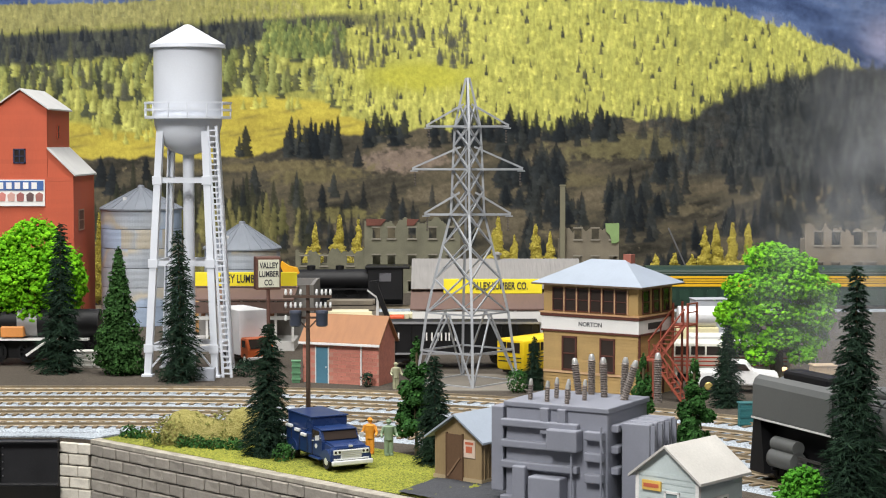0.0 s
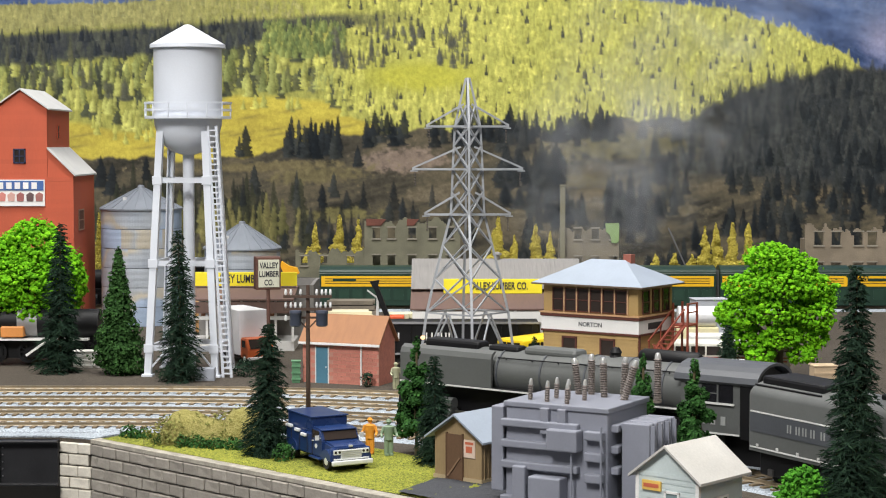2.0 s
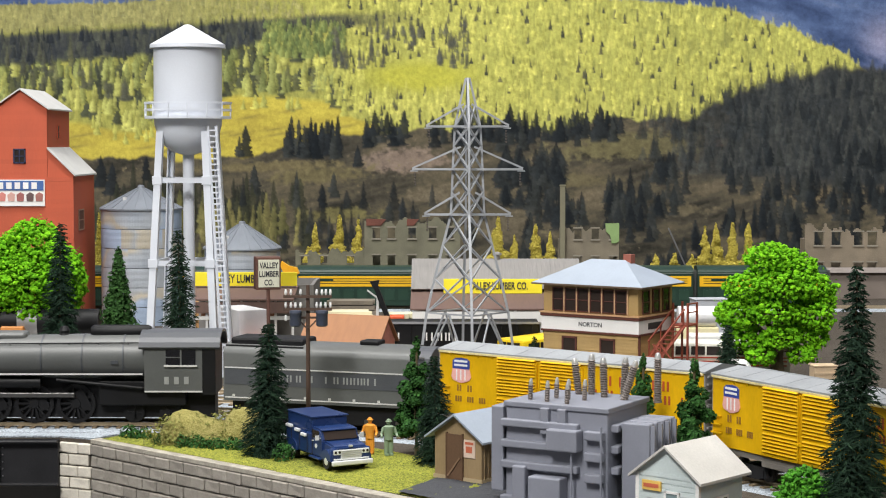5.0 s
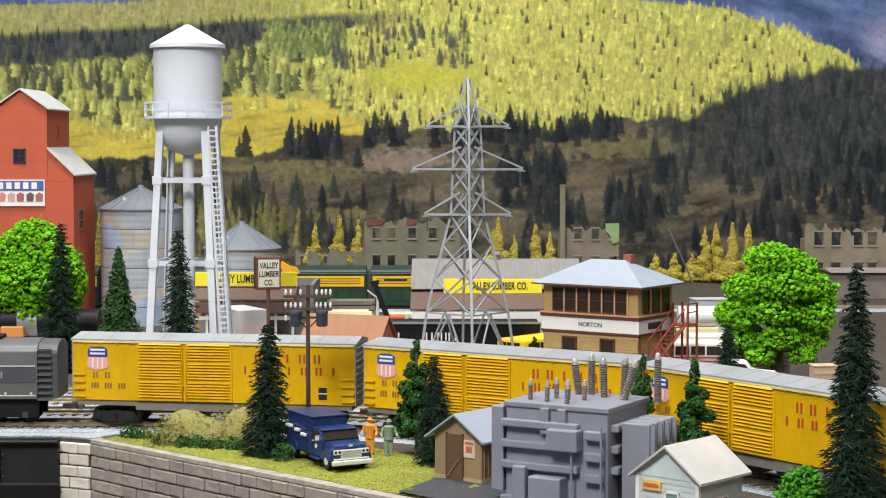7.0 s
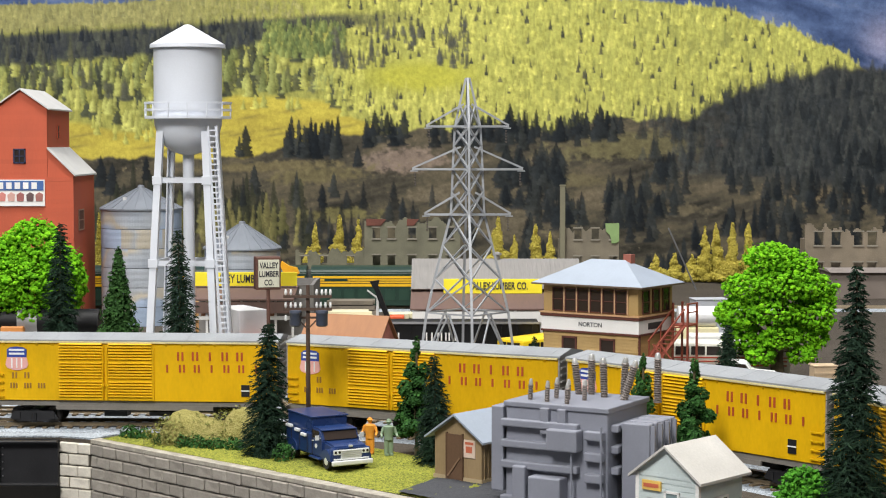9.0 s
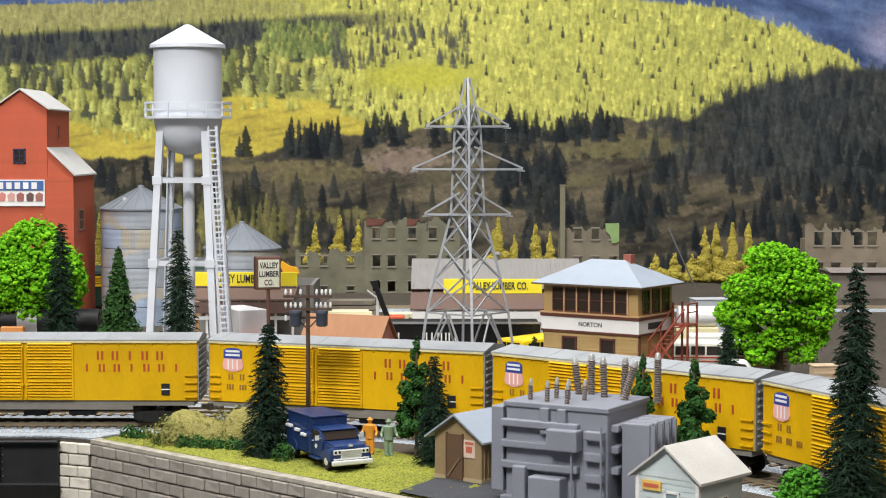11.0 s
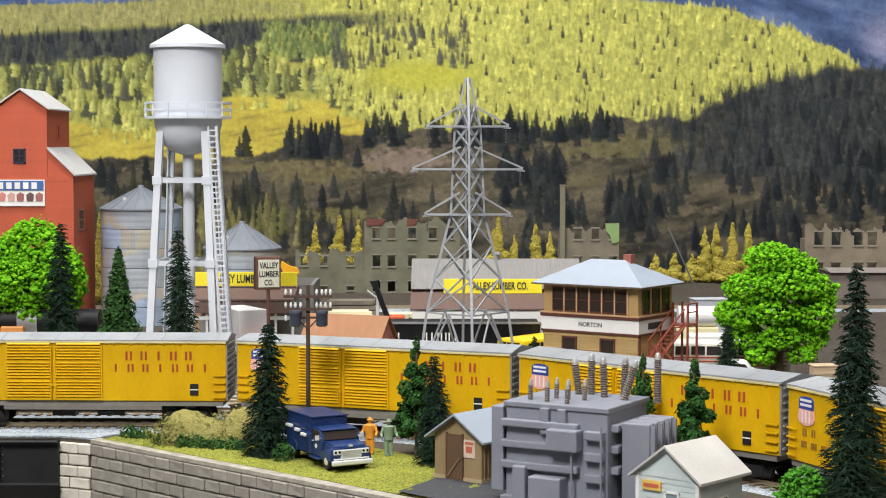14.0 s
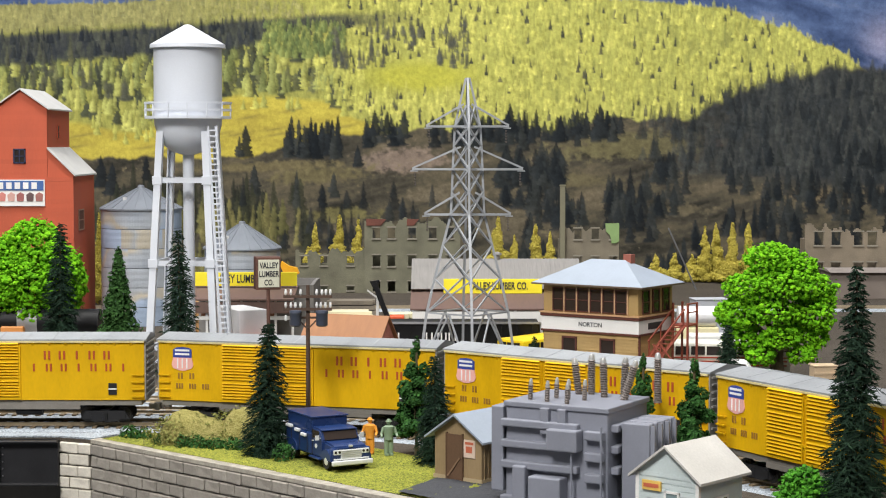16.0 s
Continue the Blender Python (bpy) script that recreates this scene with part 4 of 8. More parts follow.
def tender():
    t = thing("tender", None, "grey round-topped locomotive tender with white stripes", "tender")
    h = 0.0655
    bm = bmnew()
    side = [(0.0172, 0.0195), (0.0172, 0.0475)] + [(0.0172 * math.cos(math.pi / 2 * k / 6), 0.0475 + 0.0075 * math.sin(math.pi / 2 * k / 6)) for k in range(1, 7)]
    prof = side + [(-y, z) for y, z in side[::-1][1:]]
    prism(bm, prof, -h, h - 0.012, "x")
    part("body", bm, LG, t, smooth=True)
    bm = bmnew()
    prism(bm, [(y * 0.9, z * 0.985 + 0.0003) for y, z in prof], h - 0.012, h, "x")
    part("rear", bm, LG2, t)
    for s in (-1, 1):
        part("side_band", box(bmnew(), -h + 0.001, h - 0.013, s * 0.0173 - 0.0002, s * 0.0173 + 0.0002, 0.0295, 0.0388), LG2, t, "darker band for the name")
        for z in (0.0392, 0.0212):
            part("white_stripe", box(bmnew(), -h + 0.001, h - 0.013, s * 0.0174 - 0.0002, s * 0.0174 + 0.0002, z, z + 0.0007), STRIPE, t)
        bm = bmnew()
        for k, x in enumerate((-0.034, -0.0275, -0.0225, -0.0165, -0.009, 0.001, 0.0075, 0.0135, 0.018, 0.0225, 0.0265, 0.032)):
            letter(bm, x, s * 0.0176, 0.0342, 0.0036, 0.004, k + (1 if k not in (2, 8, 10) else 0))
        part("pale_lettering", bm, mat("number_grey", (0.32, 0.33, 0.32), 0.5), t, "pale letter marks along the side")
        part("top_rail", rod(bmnew(), (-h, s * 0.0135, 0.0525), (-0.015, s * 0.0135, 0.0525), 0.0005, seg=6), LB, t)
        for k in range(9):
            part("ladder_rung", box(bmnew(), h - 0.0118, h - 0.0035, s * 0.0165 - 0.0008, s * 0.0165 + 0.0008, 0.0185 + k * 0.0038, 0.0196 + k * 0.0038), LG, t)
        for k in range(8):
            part("rivet", box(bmnew(), -h + 0.006 + k * 0.0155, -h + 0.0075 + k * 0.0155, s * 0.0174 - 0.0003, s * 0.0174 + 0.0003, 0.0222, 0.0235), STRIPE, t)
        part("side_frame", box(bmnew(), -h + 0.004, h - 0.012, s * 0.0125 - 0.001, s * 0.0125 + 0.001, 0.0075, 0.0195, 0.0008), LB, t)
    part("coal_bunker", box(bmnew(), -h + 0.002, -0.016, -0.011, 0.011, 0.052, 0.0572, 0.0015), LB, t)
    part("hatch", box(bmnew(), 0.018, 0.03, -0.006, 0.006, 0.0545, 0.0572, 0.0008), LB, t)
    for k in range(6):
        r = 0.0055
        x = -0.052 + k * 0.0195
        w = part("wheelset", wheel_mesh(r), LB, t)
        w.location = (x, 0, 0.004 + r)
        SMALL.append((w, x, 0.004 + r, r))
        for s in (-1, 1):
            part("axle_box", box(bmnew(), x - 0.0018, x + 0.0018, s * 0.0139 - 0.0008, s * 0.0139 + 0.0008, 0.0078, 0.0112), RODM, t)
    part("coupler", box(bmnew(), h, h + 0.008, -0.0015, 0.0015, 0.0118, 0.0142), RODM, t)
    return t


ENGINE = steam_engine()
TENDER = tender()
S_ENGINE, S_TENDER = -0.279, -0.0865

# ---------- far passenger train ----------
GRN = mat("far_green", (0.012, 0.035, 0.024), 0.4, var=0.1)
FYEL = mat("far_yellow", (0.75, 0.42, 0.01), 0.45, var=0.06)


def far_car():
    c = thing("streamlined_car", None, "dark green and yellow streamlined passenger car", "rail car", "cars of the far train")
    h, w = 0.067, 0.0165
    side = [(w, 0.006), (w, 0.041)] + [(w * math.cos(math.pi / 2 * k / 5), 0.041 + 0.0058 * math.sin(math.pi / 2 * k / 5)) for k in range(1, 6)]
    part("body", prism(bmnew(), side + [(-y, z) for y, z in side[::-1][1:]], -h, h, "x"), GRN, c)
    part("vestibule", box(bmnew(), h, h + 0.0045, -0.0095, 0.0095, 0.008, 0.042), mat("vestibule_grey", (0.05, 0.055, 0.05), 0.6), c)
    for s in (-1, 1):
        band = part("yellow_band", box(bmnew(), -h + 0.002, h - 0.002, s * (w + 0.0001) - 0.0003, s * (w + 0.0001) + 0.0003, 0.0258, 0.0366), FYEL, c, "yellow side band")
        for z in (0.0288, 0.0312, 0.0336):
            part("pin_stripe", box(bmnew(), -h + 0.006, h - 0.006, s * (w + 0.0004) - 0.0002, s * (w + 0.0004) + 0.0002, z, z + 0.0006), GRN, band)
        part("letter_bar", box(bmnew(), -h + 0.014, -h + 0.038, s * (w + 0.0006) - 0.0002, s * (w + 0.0006) + 0.0002, 0.0315, 0.034), GRN, band)
        part("roof_line", box(bmnew(), -h, h, s * (w + 0.0001) - 0.0002, s * (w + 0.0001) + 0.0002, 0.0392, 0.0399), mat("line_grey", (0.2, 0.22, 0.2), 0.5), c)
        for k in range(9):
            part("lower_panel", box(bmnew(), -h + 0.006 + k * 0.0142, -h + 0.0165 + k * 0.0142, s * (w + 0.0001) - 0.0003, s * (w + 0.0001) + 0.0003, 0.0115, 0.0225), mat("far_green_panel", (0.02, 0.05, 0.034), 0.35), c)
    for x in (-0.046, 0.046):
        bogie(c, x)
    return c


FCARS = [far_car()]
for i in range(5):
    FCARS.append(copy_thing(FCARS[0], pose(0, 0, 0)))


def far_engine():
    t = thing("black_steam_locomotive", None, "small black steam locomotive hauling the far train", "locomotive")
    bm = bmnew()
    lathe(bm, [(0, -0.07), (0.0095, -0.07), (0.0102, -0.067), (0.0108, 0.03), (0, 0.03)], seg=24)
    bmesh.ops.transform(bm, matrix=Matrix.Translation((0, 0, 0.0322)) @ pose(0, 0, 0, 0, 90, 0), verts=bm.verts)
    part("boiler", bm, LB, t, smooth=True)
    for x, r, z in ((-0.06, 0.003, 0.0505), (-0.03, 0.0045, 0.0475), (0.0, 0.0045, 0.0475)):
        part("dome", lathe(bmnew(), [(0, z), (r, z - 0.001), (r, 0.04), (r * 1.2, 0.039)], x, 0, 14), LB, t, smooth=True)
    part("cab", box(bmnew(), 0.03, 0.066, -0.016, 0.016, 0.012, 0.044, 0.0006), LB, t)
    part("cab_roof", box(bmnew(), 0.027, 0.0735, -0.0175, 0.0175, 0.044, 0.0468, 0.0009), LB, t)
    for s in (-1, 1):
        part("cab_window", box(bmnew(), 0.042, 0.054, s * 0.0161 - 0.0003, s * 0.0161 + 0.0003, 0.031, 0.0395), mat("cab_grey", (0.12, 0.12, 0.13), 0.3), t)
        part("running_board", box(bmnew(), -0.07, 0.03, s * 0.013 - 0.0035, s * 0.013 + 0.0035, 0.0222, 0.0232), LB, t)
        part("cylinder", rod(bmnew(), (-0.066, s * 0.014, 0.013), (-0.05, s * 0.014, 0.013), 0.005, seg=14), LB, t)
        for x in (-0.035, -0.012, 0.011):
            w = part("driving_wheel", spoked(0.0095, 0.0, 12), LB, t)
            w.location = (x, s * 0.0088, 0.0135)
    part("frame", box(bmnew(), -0.068, 0.066, -0.006, 0.006, 0.006, 0.024), LB, t)
    part("pilot", prism(bmnew(), [(-0.078, 0.005), (-0.068, 0.005), (-0.068, 0.018)], -0.013, 0.013), LB, t)
    return t


def far_tender():
    t = thing("black_tender", None, "black coal tender of the far locomotive", "tender")
    part("body", box(bmnew(), -0.046, 0.046, -0.0155, 0.0155, 0.013, 0.033, 0.0008), LB, t)
    bm = bmnew()
    rnd = random.Random(4)
    for _ in range(120):
        x, y = rnd.uniform(-0.042, 0.02), rnd.uniform(-0.012, 0.012)
        z = 0.033 + 0.0075 * (1 - (y / 0.014) ** 2) * (1 - ((x + 0.01) / 0.04) ** 2) * rnd.uniform(0.7, 1)
        bmesh.ops.create_icosphere(bm, subdivisions=1, radius=rnd.uniform(0.0016, 0.0028), matrix=Matrix.Translation((x, y, z)))
    tagged(part("coal", bm, LB, t), kind="stuff")
    for x in (-0.028, 0.028):
        bogie(t, x)
    return t


FENGINE, FTENDER = far_engine(), far_tender()
# ---------- near ground cover and walls ----------
stone_wall("retaining_wall", -0.205, 1.0522, 0.19, 0.6715, STONE, "grey weathered stone block retaining wall with pale coping", 0.0125, 0.0069, 11, True)
stone_wall("bridge_abutment", -0.2262, 1.0622, -0.2055, 1.0526, STONE2, "pale cast stone bridge abutment with deep joints", 0.0145, 0.0069, 11, False)
stone_wall("abutment_base", -0.60, 1.075, -0.226, 1.0755, STONE2, "pale stone footing wall behind the bridge girder", 0.024, 0.0125, 8, False)

girder = thing("bridge_girder", None, "black riveted plate girder bridge side beside the abutment", "bridge")
bm = bmnew()
box(bm, -1.2, -0.2268, 1.0575, 1.0605, -0.0265, -0.0005, 0.0006)
part("web", bm, BLACK, girder)
for z in (-0.0265, -0.0012):
    bm = bmnew()
    box(bm, -1.2, -0.2268, 1.0535, 1.0618, z - 0.0007, z + 0.0007, 0.0003)
    part("flange", bm, BLACK, girder)
first = None
for k in range(12):
    x = -0.262 - k * 0.018
    bm = bmnew()
    box(bm, x - 0.0008, x + 0.0008, 1.0553, 1.058, -0.0258, -0.0019)
    st = part("stiffener", bm, BLACK, girder)
    for j in range(5):
        bm = bmnew()
        rod(bm, (x + 0.0025, 1.0577, -0.005 - j * 0.0042), (x + 0.0025, 1.0566, -0.005 - j * 0.0042), 0.0006, 0.0003, 6)
        part("rivet", bm, mat("rivet_grey", (0.12, 0.12, 0.13), 0.4), st)

# ballast shoulder, grass verge and tarmac pad
bm = bmnew()
prism(bm, [(-2.4, 1.085), (-2.4, 1.0625), (-0.2262, 1.0625), (-0.205, 1.0535), (-0.19, 1.075)], 0.0002, 0.0012, "z")
tagged(part("ballast_shoulder", bm, BALLAST), "pale grey ballast shoulder along the wall", "ballast", kind="structure")


def blanket(name, material, poly, n, amp, seed, label, z0=0.001):
    """An uneven sheet inside a convex outline, thin at its rim."""
    rnd = random.Random(seed)
    xs, ys = [p[0] for p in poly], [p[1] for p in poly]
    bm = bmnew()
    grid = {}

    def inside(x, y):
        m = 1.0
        for (xa, ya), (xb, yb) in zip(poly, poly[1:] + poly[:1]):
            c = ((xb - xa) * (y - ya) - (yb - ya) * (x - xa)) / math.hypot(xb - xa, yb - ya)
            m = min(m, c)
        return m
    for i in range(n + 1):
        for j in range(n + 1):
            x = min(xs) + (max(xs) - min(xs)) * i / n
            y = min(ys) + (max(ys) - min(ys)) * j / n
            d = inside(x, y)
            if d > -0.0008:
                k = min(1, max(0, d) / 0.006)
                grid[i, j] = bm.verts.new((x, y, z0 + k * amp * (0.3 + noise.noise((x * 90, y * 90, seed)) * 0.5 + noise.noise((x * 400, y * 400, seed)) * 0.35 + 0.3)))
    for (i, j), v in grid.items():
        q = [grid.get(k) for k in ((i, j), (i + 1, j), (i + 1, j + 1), (i, j + 1))]
        if all(q):
            bm.faces.new(q)
    return tagged(part(name, bm, material, smooth=True), label, name.replace("_", " "), kind="structure")


blanket("grass", GRASS, [(-0.2, 1.053), (0.0, 0.863), (0.03, 0.90), (0.02, 0.96), (-0.04, 1.02), (-0.12, 1.058), (-0.185, 1.073)], 150, 0.0022, 3, "yellow-green scatter grass between track and wall")
blanket("tarmac", ASPHALT, [(-0.022, 0.884), (0.185, 0.676), (0.185, 0.80), (0.08, 0.90), (0.04, 0.935), (-0.003, 0.921)], 220, 0.0006, 4, "dark tarmac pad round the substation", 0.0026)

TRUNK = mat("tree_bark", (0.09, 0.07, 0.035), 0.9, var=0.3, bump=0.5)


def tri_cloud(name, tris, material, parent):
    verts = [p for t in tris for p in t]
    faces = [(3 * i, 3 * i + 1, 3 * i + 2) for i in range(len(tris))]
    me = bpy.data.meshes.new(name)
    me.from_pydata(verts, [], faces)
    me.materials.append(material)
    ob = new(name, me)
    ob.parent = parent
    return ob


def fir(x, y, h, r, seed, material, label, z=0.0, dens=1.0, droop=0.35, tip=0.2):
    """Bottle-brush conifer: trunk with whorls of drooping needle sprays."""
    rnd = random.Random(seed)
    t = thing("fir_tree", pose(x, y, z, rnd.uniform(-2, 2), rnd.uniform(-2, 2), rnd.uniform(0, 360)), label, "fir tree")
    bm = bmnew()
    rod(bm, (0, 0, -0.001), (0, 0, h * 0.97), r * 0.09, r * 0.02, 7)
    part("trunk", bm, TRUNK, t)
    tris = []
    lev = int(40 * dens)
    for i in range(lev):
        u = i / (lev - 1)
        rr = r * (tip + (1 - tip) * (1 - u) ** 0.75)
        nb = int((12 + 12 * (1 - u)) * dens)
        for b in range(nb):
            a = 2 * math.pi * (b + rnd.random()) / nb
            ln = rr * rnd.choice((0.6, 0.8, 0.95, 1.05, 1.15)) * rnd.uniform(0.9, 1.1)
            zz = h * (0.04 + 0.93 * u) + rnd.uniform(-0.012, 0.012) * h
            ca, sa = math.cos(a), math.sin(a)
            dz = -ln * droop * rnd.uniform(0.1, 1.5)
            for s in range(18):
                v0 = rnd.uniform(0.1, 0.88)
                v1 = min(1.1, v0 + rnd.uniform(0.1, 0.24))
                off = rnd.uniform(-0.4, 0.4) * ln
                wz = r * 0.02
                p0 = Vector((ca * ln * v0, sa * ln * v0, zz + dz * v0 * v0))
                p1 = Vector((ca * ln * v1 - sa * off * v1, sa * ln * v1 + ca * off * v1, zz + dz * v1 * v1 + rnd.uniform(-0.16, 0.12) * ln))
                sd = Vector((-sa * wz, ca * wz, rnd.uniform(-wz, wz)))
                tris.append((p0 - sd, p0 + sd, p1))
                tris.append((p0 + Vector((0, 0, wz)), p0 - Vector((0, 0, wz)), p1))
    tri_cloud("needles", tris, material, t)
    return t


NEEDLE = speckle("fir_needles", [(0.006, 0.016, 0.011), (0.014, 0.034, 0.021), (0.028, 0.062, 0.032), (0.016, 0.042, 0.026)], island=True, big=60)
CEDAR = speckle("cedar_foliage", [(0.015, 0.045, 0.01), (0.03, 0.085, 0.018), (0.055, 0.14, 0.03)], island=True, big=60)
FOAM = speckle("foam_leaf_green", [(0.07, 0.24, 0.004), (0.12, 0.36, 0.006), (0.18, 0.47, 0.008), (0.23, 0.54, 0.012)], island=True, big=120)
MOSS = speckle("moss_green", [(0.015, 0.05, 0.012), (0.03, 0.1, 0.02), (0.06, 0.17, 0.03)], island=True, big=60)
GOLDL = speckle("gold_leaf", [(0.32, 0.27, 0.05), (0.5, 0.42, 0.07), (0.66, 0.56, 0.12), (0.36, 0.33, 0.07)], island=True, big=60)
OLIVE = speckle("olive_flock", [(0.1, 0.11, 0.03), (0.17, 0.18, 0.045), (0.26, 0.25, 0.08), (0.14, 0.17, 0.04)], island=True, big=60)


def leaf_blob(tris, rnd, c, rx, ry, rz, n, s):
    """Small folded leaves on and in an uneven ball."""
    ph = rnd.uniform(0, 50)
    for _ in range(n):
        a, w = rnd.uniform(0, 2 * math.pi), rnd.uniform(-1, 1)
        q = math.sqrt(1 - w * w)
        d = Vector((q * math.cos(a), q * math.sin(a), w))
        k = (1.0 + 0.3 * noise.noise(d * 2.3 + Vector((ph, 0, 0)))) * rnd.uniform(0.72, 1.05)
        p = Vector(c) + Vector((d.x * rx, d.y * ry, d.z * rz)) * k
        n1 = (d + Vector((rnd.uniform(-0.7, 0.7), rnd.uniform(-0.7, 0.7), rnd.uniform(-0.4, 0.9)))).normalized()
        u = n1.orthogonal().normalized()
        u.rotate(Matrix.Rotation(rnd.uniform(0, 6.28), 3, n1))
        v = n1.cross(u)
        m = s * rnd.uniform(0.7, 1.35)
        tris.append((p - u * m, p + v * m * 0.8 + n1 * m * 0.3, p + u * m))
        tris.append((p + u * m, p - v * m * 0.8 + n1 * m * 0.3, p - u * m))


def clump_mesh(rnd, lobes, size, per):
    """Foam foliage: many small uneven clumps seated on and in the lobes of a crown."""
    base = bmesh.new()
    bmesh.ops.create_icosphere(base, subdivisions=1, radius=1)
    unit = np.array([v.co[:] for v in base.verts])
    tri = np.array([[v.index for v in f.verts] for f in base.faces])
    base.free()
    verts, faces, n0 = [], [], 0
    for cx, cy, cz, a, b, c in lobes:
        n = int(per * (a * b + b * c + a * c) / 3 / 0.0004)
        for _ in range(n):
            w, g = rnd.uniform(-0.85, 1), rnd.uniform(0, 2 * math.pi)
            q = math.sqrt(1 - w * w)
            k = rnd.choice((0.7, 0.85, 0.95, 1.0)) * rnd.uniform(0.92, 1.06)
            o = np.array((cx + a * q * math.cos(g) * k, cy + b * q * math.sin(g) * k, cz + c * w * k))
            r = size * rnd.uniform(0.55, 1.25)
            lump = np.array([1 + 0.8 * noise.noise(Vector(u) * 2.1 + Vector(o) * 900) for u in unit])
            verts.append(unit * (lump * r)[:, None] * np.array((1, 1, 0.8)) + o)
            faces.append(tri + n0)
            n0 += len(unit)
    return np.concatenate(verts).tolist(), np.concatenate(faces).tolist()


def foam_tree(x, y, lobes, seed, label, trunk_h, trunk_r, size, per, name="tree", cat="tree", foam=None):
    rnd = random.Random(seed)
    t = thing(name, pose(x, y, 0), label, cat)
    bm = bmnew()
    lathe(bm, [(trunk_r * 0.7, trunk_h), (trunk_r * 0.75, trunk_h * 0.5), (trunk_r, trunk_h * 0.15), (trunk_r * 1.7, -0.001)], seg=9)
    for cx, cy, cz, a, b, c in lobes:
        rod(bm, (0, 0, trunk_h * 0.8), (cx * 0.9, cy * 0.9, cz), trunk_r * 0.5, trunk_r * 0.15, 6)
    part("trunk", bm, TRUNK, t, smooth=True)
    me = bpy.data.meshes.new("crown")
    v, f = clump_mesh(rnd, lobes, size, per)
    me.from_pydata(v, [], f)
    me.materials.append(foam or FOAM)
    crown = new("crown", me)
    crown.parent = t
    tris = []
    for cx, cy, cz, a, b, c in lobes:
        leaf_blob(tris, rnd, (cx, cy, cz), a * 1.04, b * 1.04, c * 1.04, int(900 * (a * b + b * c + a * c) / 3 / 0.0004), 0.001)
    tri_cloud("leaves", tris, foam or FOAM, t)
    return t


def broadleaf(x, y, blobs, seed, material, label, trunk_h, trunk_r, s, n, name="tree", cat="tree"):
    rnd = random.Random(seed)
    t = thing(name, pose(x, y, 0), label, cat)
    bm = bmnew()
    lathe(bm, [(trunk_r * 0.7, trunk_h), (trunk_r * 0.75, trunk_h * 0.5), (trunk_r, trunk_h * 0.15), (trunk_r * 1.7, -0.001)], seg=9)
    for bx_, by_, bz_, a, b, c in blobs[:7]:
        rod(bm, (0, 0, trunk_h * 0.8), (bx_ * 0.8, by_ * 0.8, bz_), trunk_r * 0.5, trunk_r * 0.15, 6)
    part("trunk", bm, TRUNK, t, smooth=True)
    tris = []
    for bx_, by_, bz_, a, b, c in blobs:
        leaf_blob(tris, rnd, (bx_, by_, bz_), a, b, c, int(n * (a * b + b * c + a * c) / 3 / 0.0004), s)
    tri_cloud("crown", tris, material, t)
    return t


fir(-0.2917, 1.367, 0.1165, 0.0185, 1, NEEDLE, "tall dark green bottle-brush fir beside the grain elevator")
cone = [(0.3 * (1 - k / 15) * 0.016 * math.cos(k * 2.4), 0.3 * (1 - k / 15) * 0.016 * math.sin(k * 2.4), 0.008 + 0.08 * k / 15, 0.0185 * (1 - 0.84 * k / 15), 0.0185 * (1 - 0.84 * k / 15), 0.0095) for k in range(16)]
broadleaf(-0.2445, 1.360, cone, 2, CEDAR, "dense mid-green cedar tree near the water tower", 0.06, 0.0014, 0.0012, 2400, "cedar_tree", "cedar tree")


def clump_tree(x, y, h, r, seed, material, label):
    """Slim tree with loose clumps of foliage round a bare stem."""
    rnd = random.Random(seed)
    bl = []
    for k in range(8):
        u = k / 7
        q = r * (1.15 - 0.85 * u)
        for j in range(3 if u < 0.8 else 1):
            a = k * 1.3 + j * 2.1 + rnd.uniform(-0.4, 0.4)
            reach = q * rnd.uniform(0.45, 0.75) * (u < 0.95)
            bl.append((reach * math.cos(a), reach * math.sin(a), h * (0.24 + 0.72 * u) + rnd.uniform(-0.045, 0.045) * h, q * 0.5, q * 0.5, h * rnd.uniform(0.045, 0.07)))
    return broadleaf(x, y, bl, seed, material, label, h * 0.95, 0.0009, 0.001, 6000, "slim_tree", "tree")


fir(-0.1915, 1.318, 0.1135, 0.0175, 3, NEEDLE, "tall dark fir between the legs of the water tower")
fir(-0.0965, 0.9912, 0.0765, 0.0155, 4, NEEDLE, "dark fir on the grass verge beside the blue truck", tip=0.25)
clump_tree(-0.0147, 1.0, 0.0672, 0.0115, 5, MOSS, "slim leafy green tree beside the track")
fir(-0.0036, 0.962, 0.0615, 0.0125, 6, NEEDLE, "dark fir on grass behind the brown hut")
clump_tree(0.1030, 0.925, 0.0676, 0.0075, 7, MOSS, "slim green tree behind the substation")
clump_tree(0.1236, 0.885, 0.0690, 0.0115, 8, MOSS, "leafy green tree behind the small white house")
fir(0.1882, 1.189, 0.0555, 0.0125, 9, NEEDLE, "dark green fir beyond the curved tracks")
fir(0.1835, 0.80, 0.1215, 0.0168, 10, NEEDLE, "large dark fir close to the curved track", dens=1.25)
fir(0.0644, 1.272, 0.0385, 0.0078, 11, NEEDLE, "small dark fir beside the signal box")

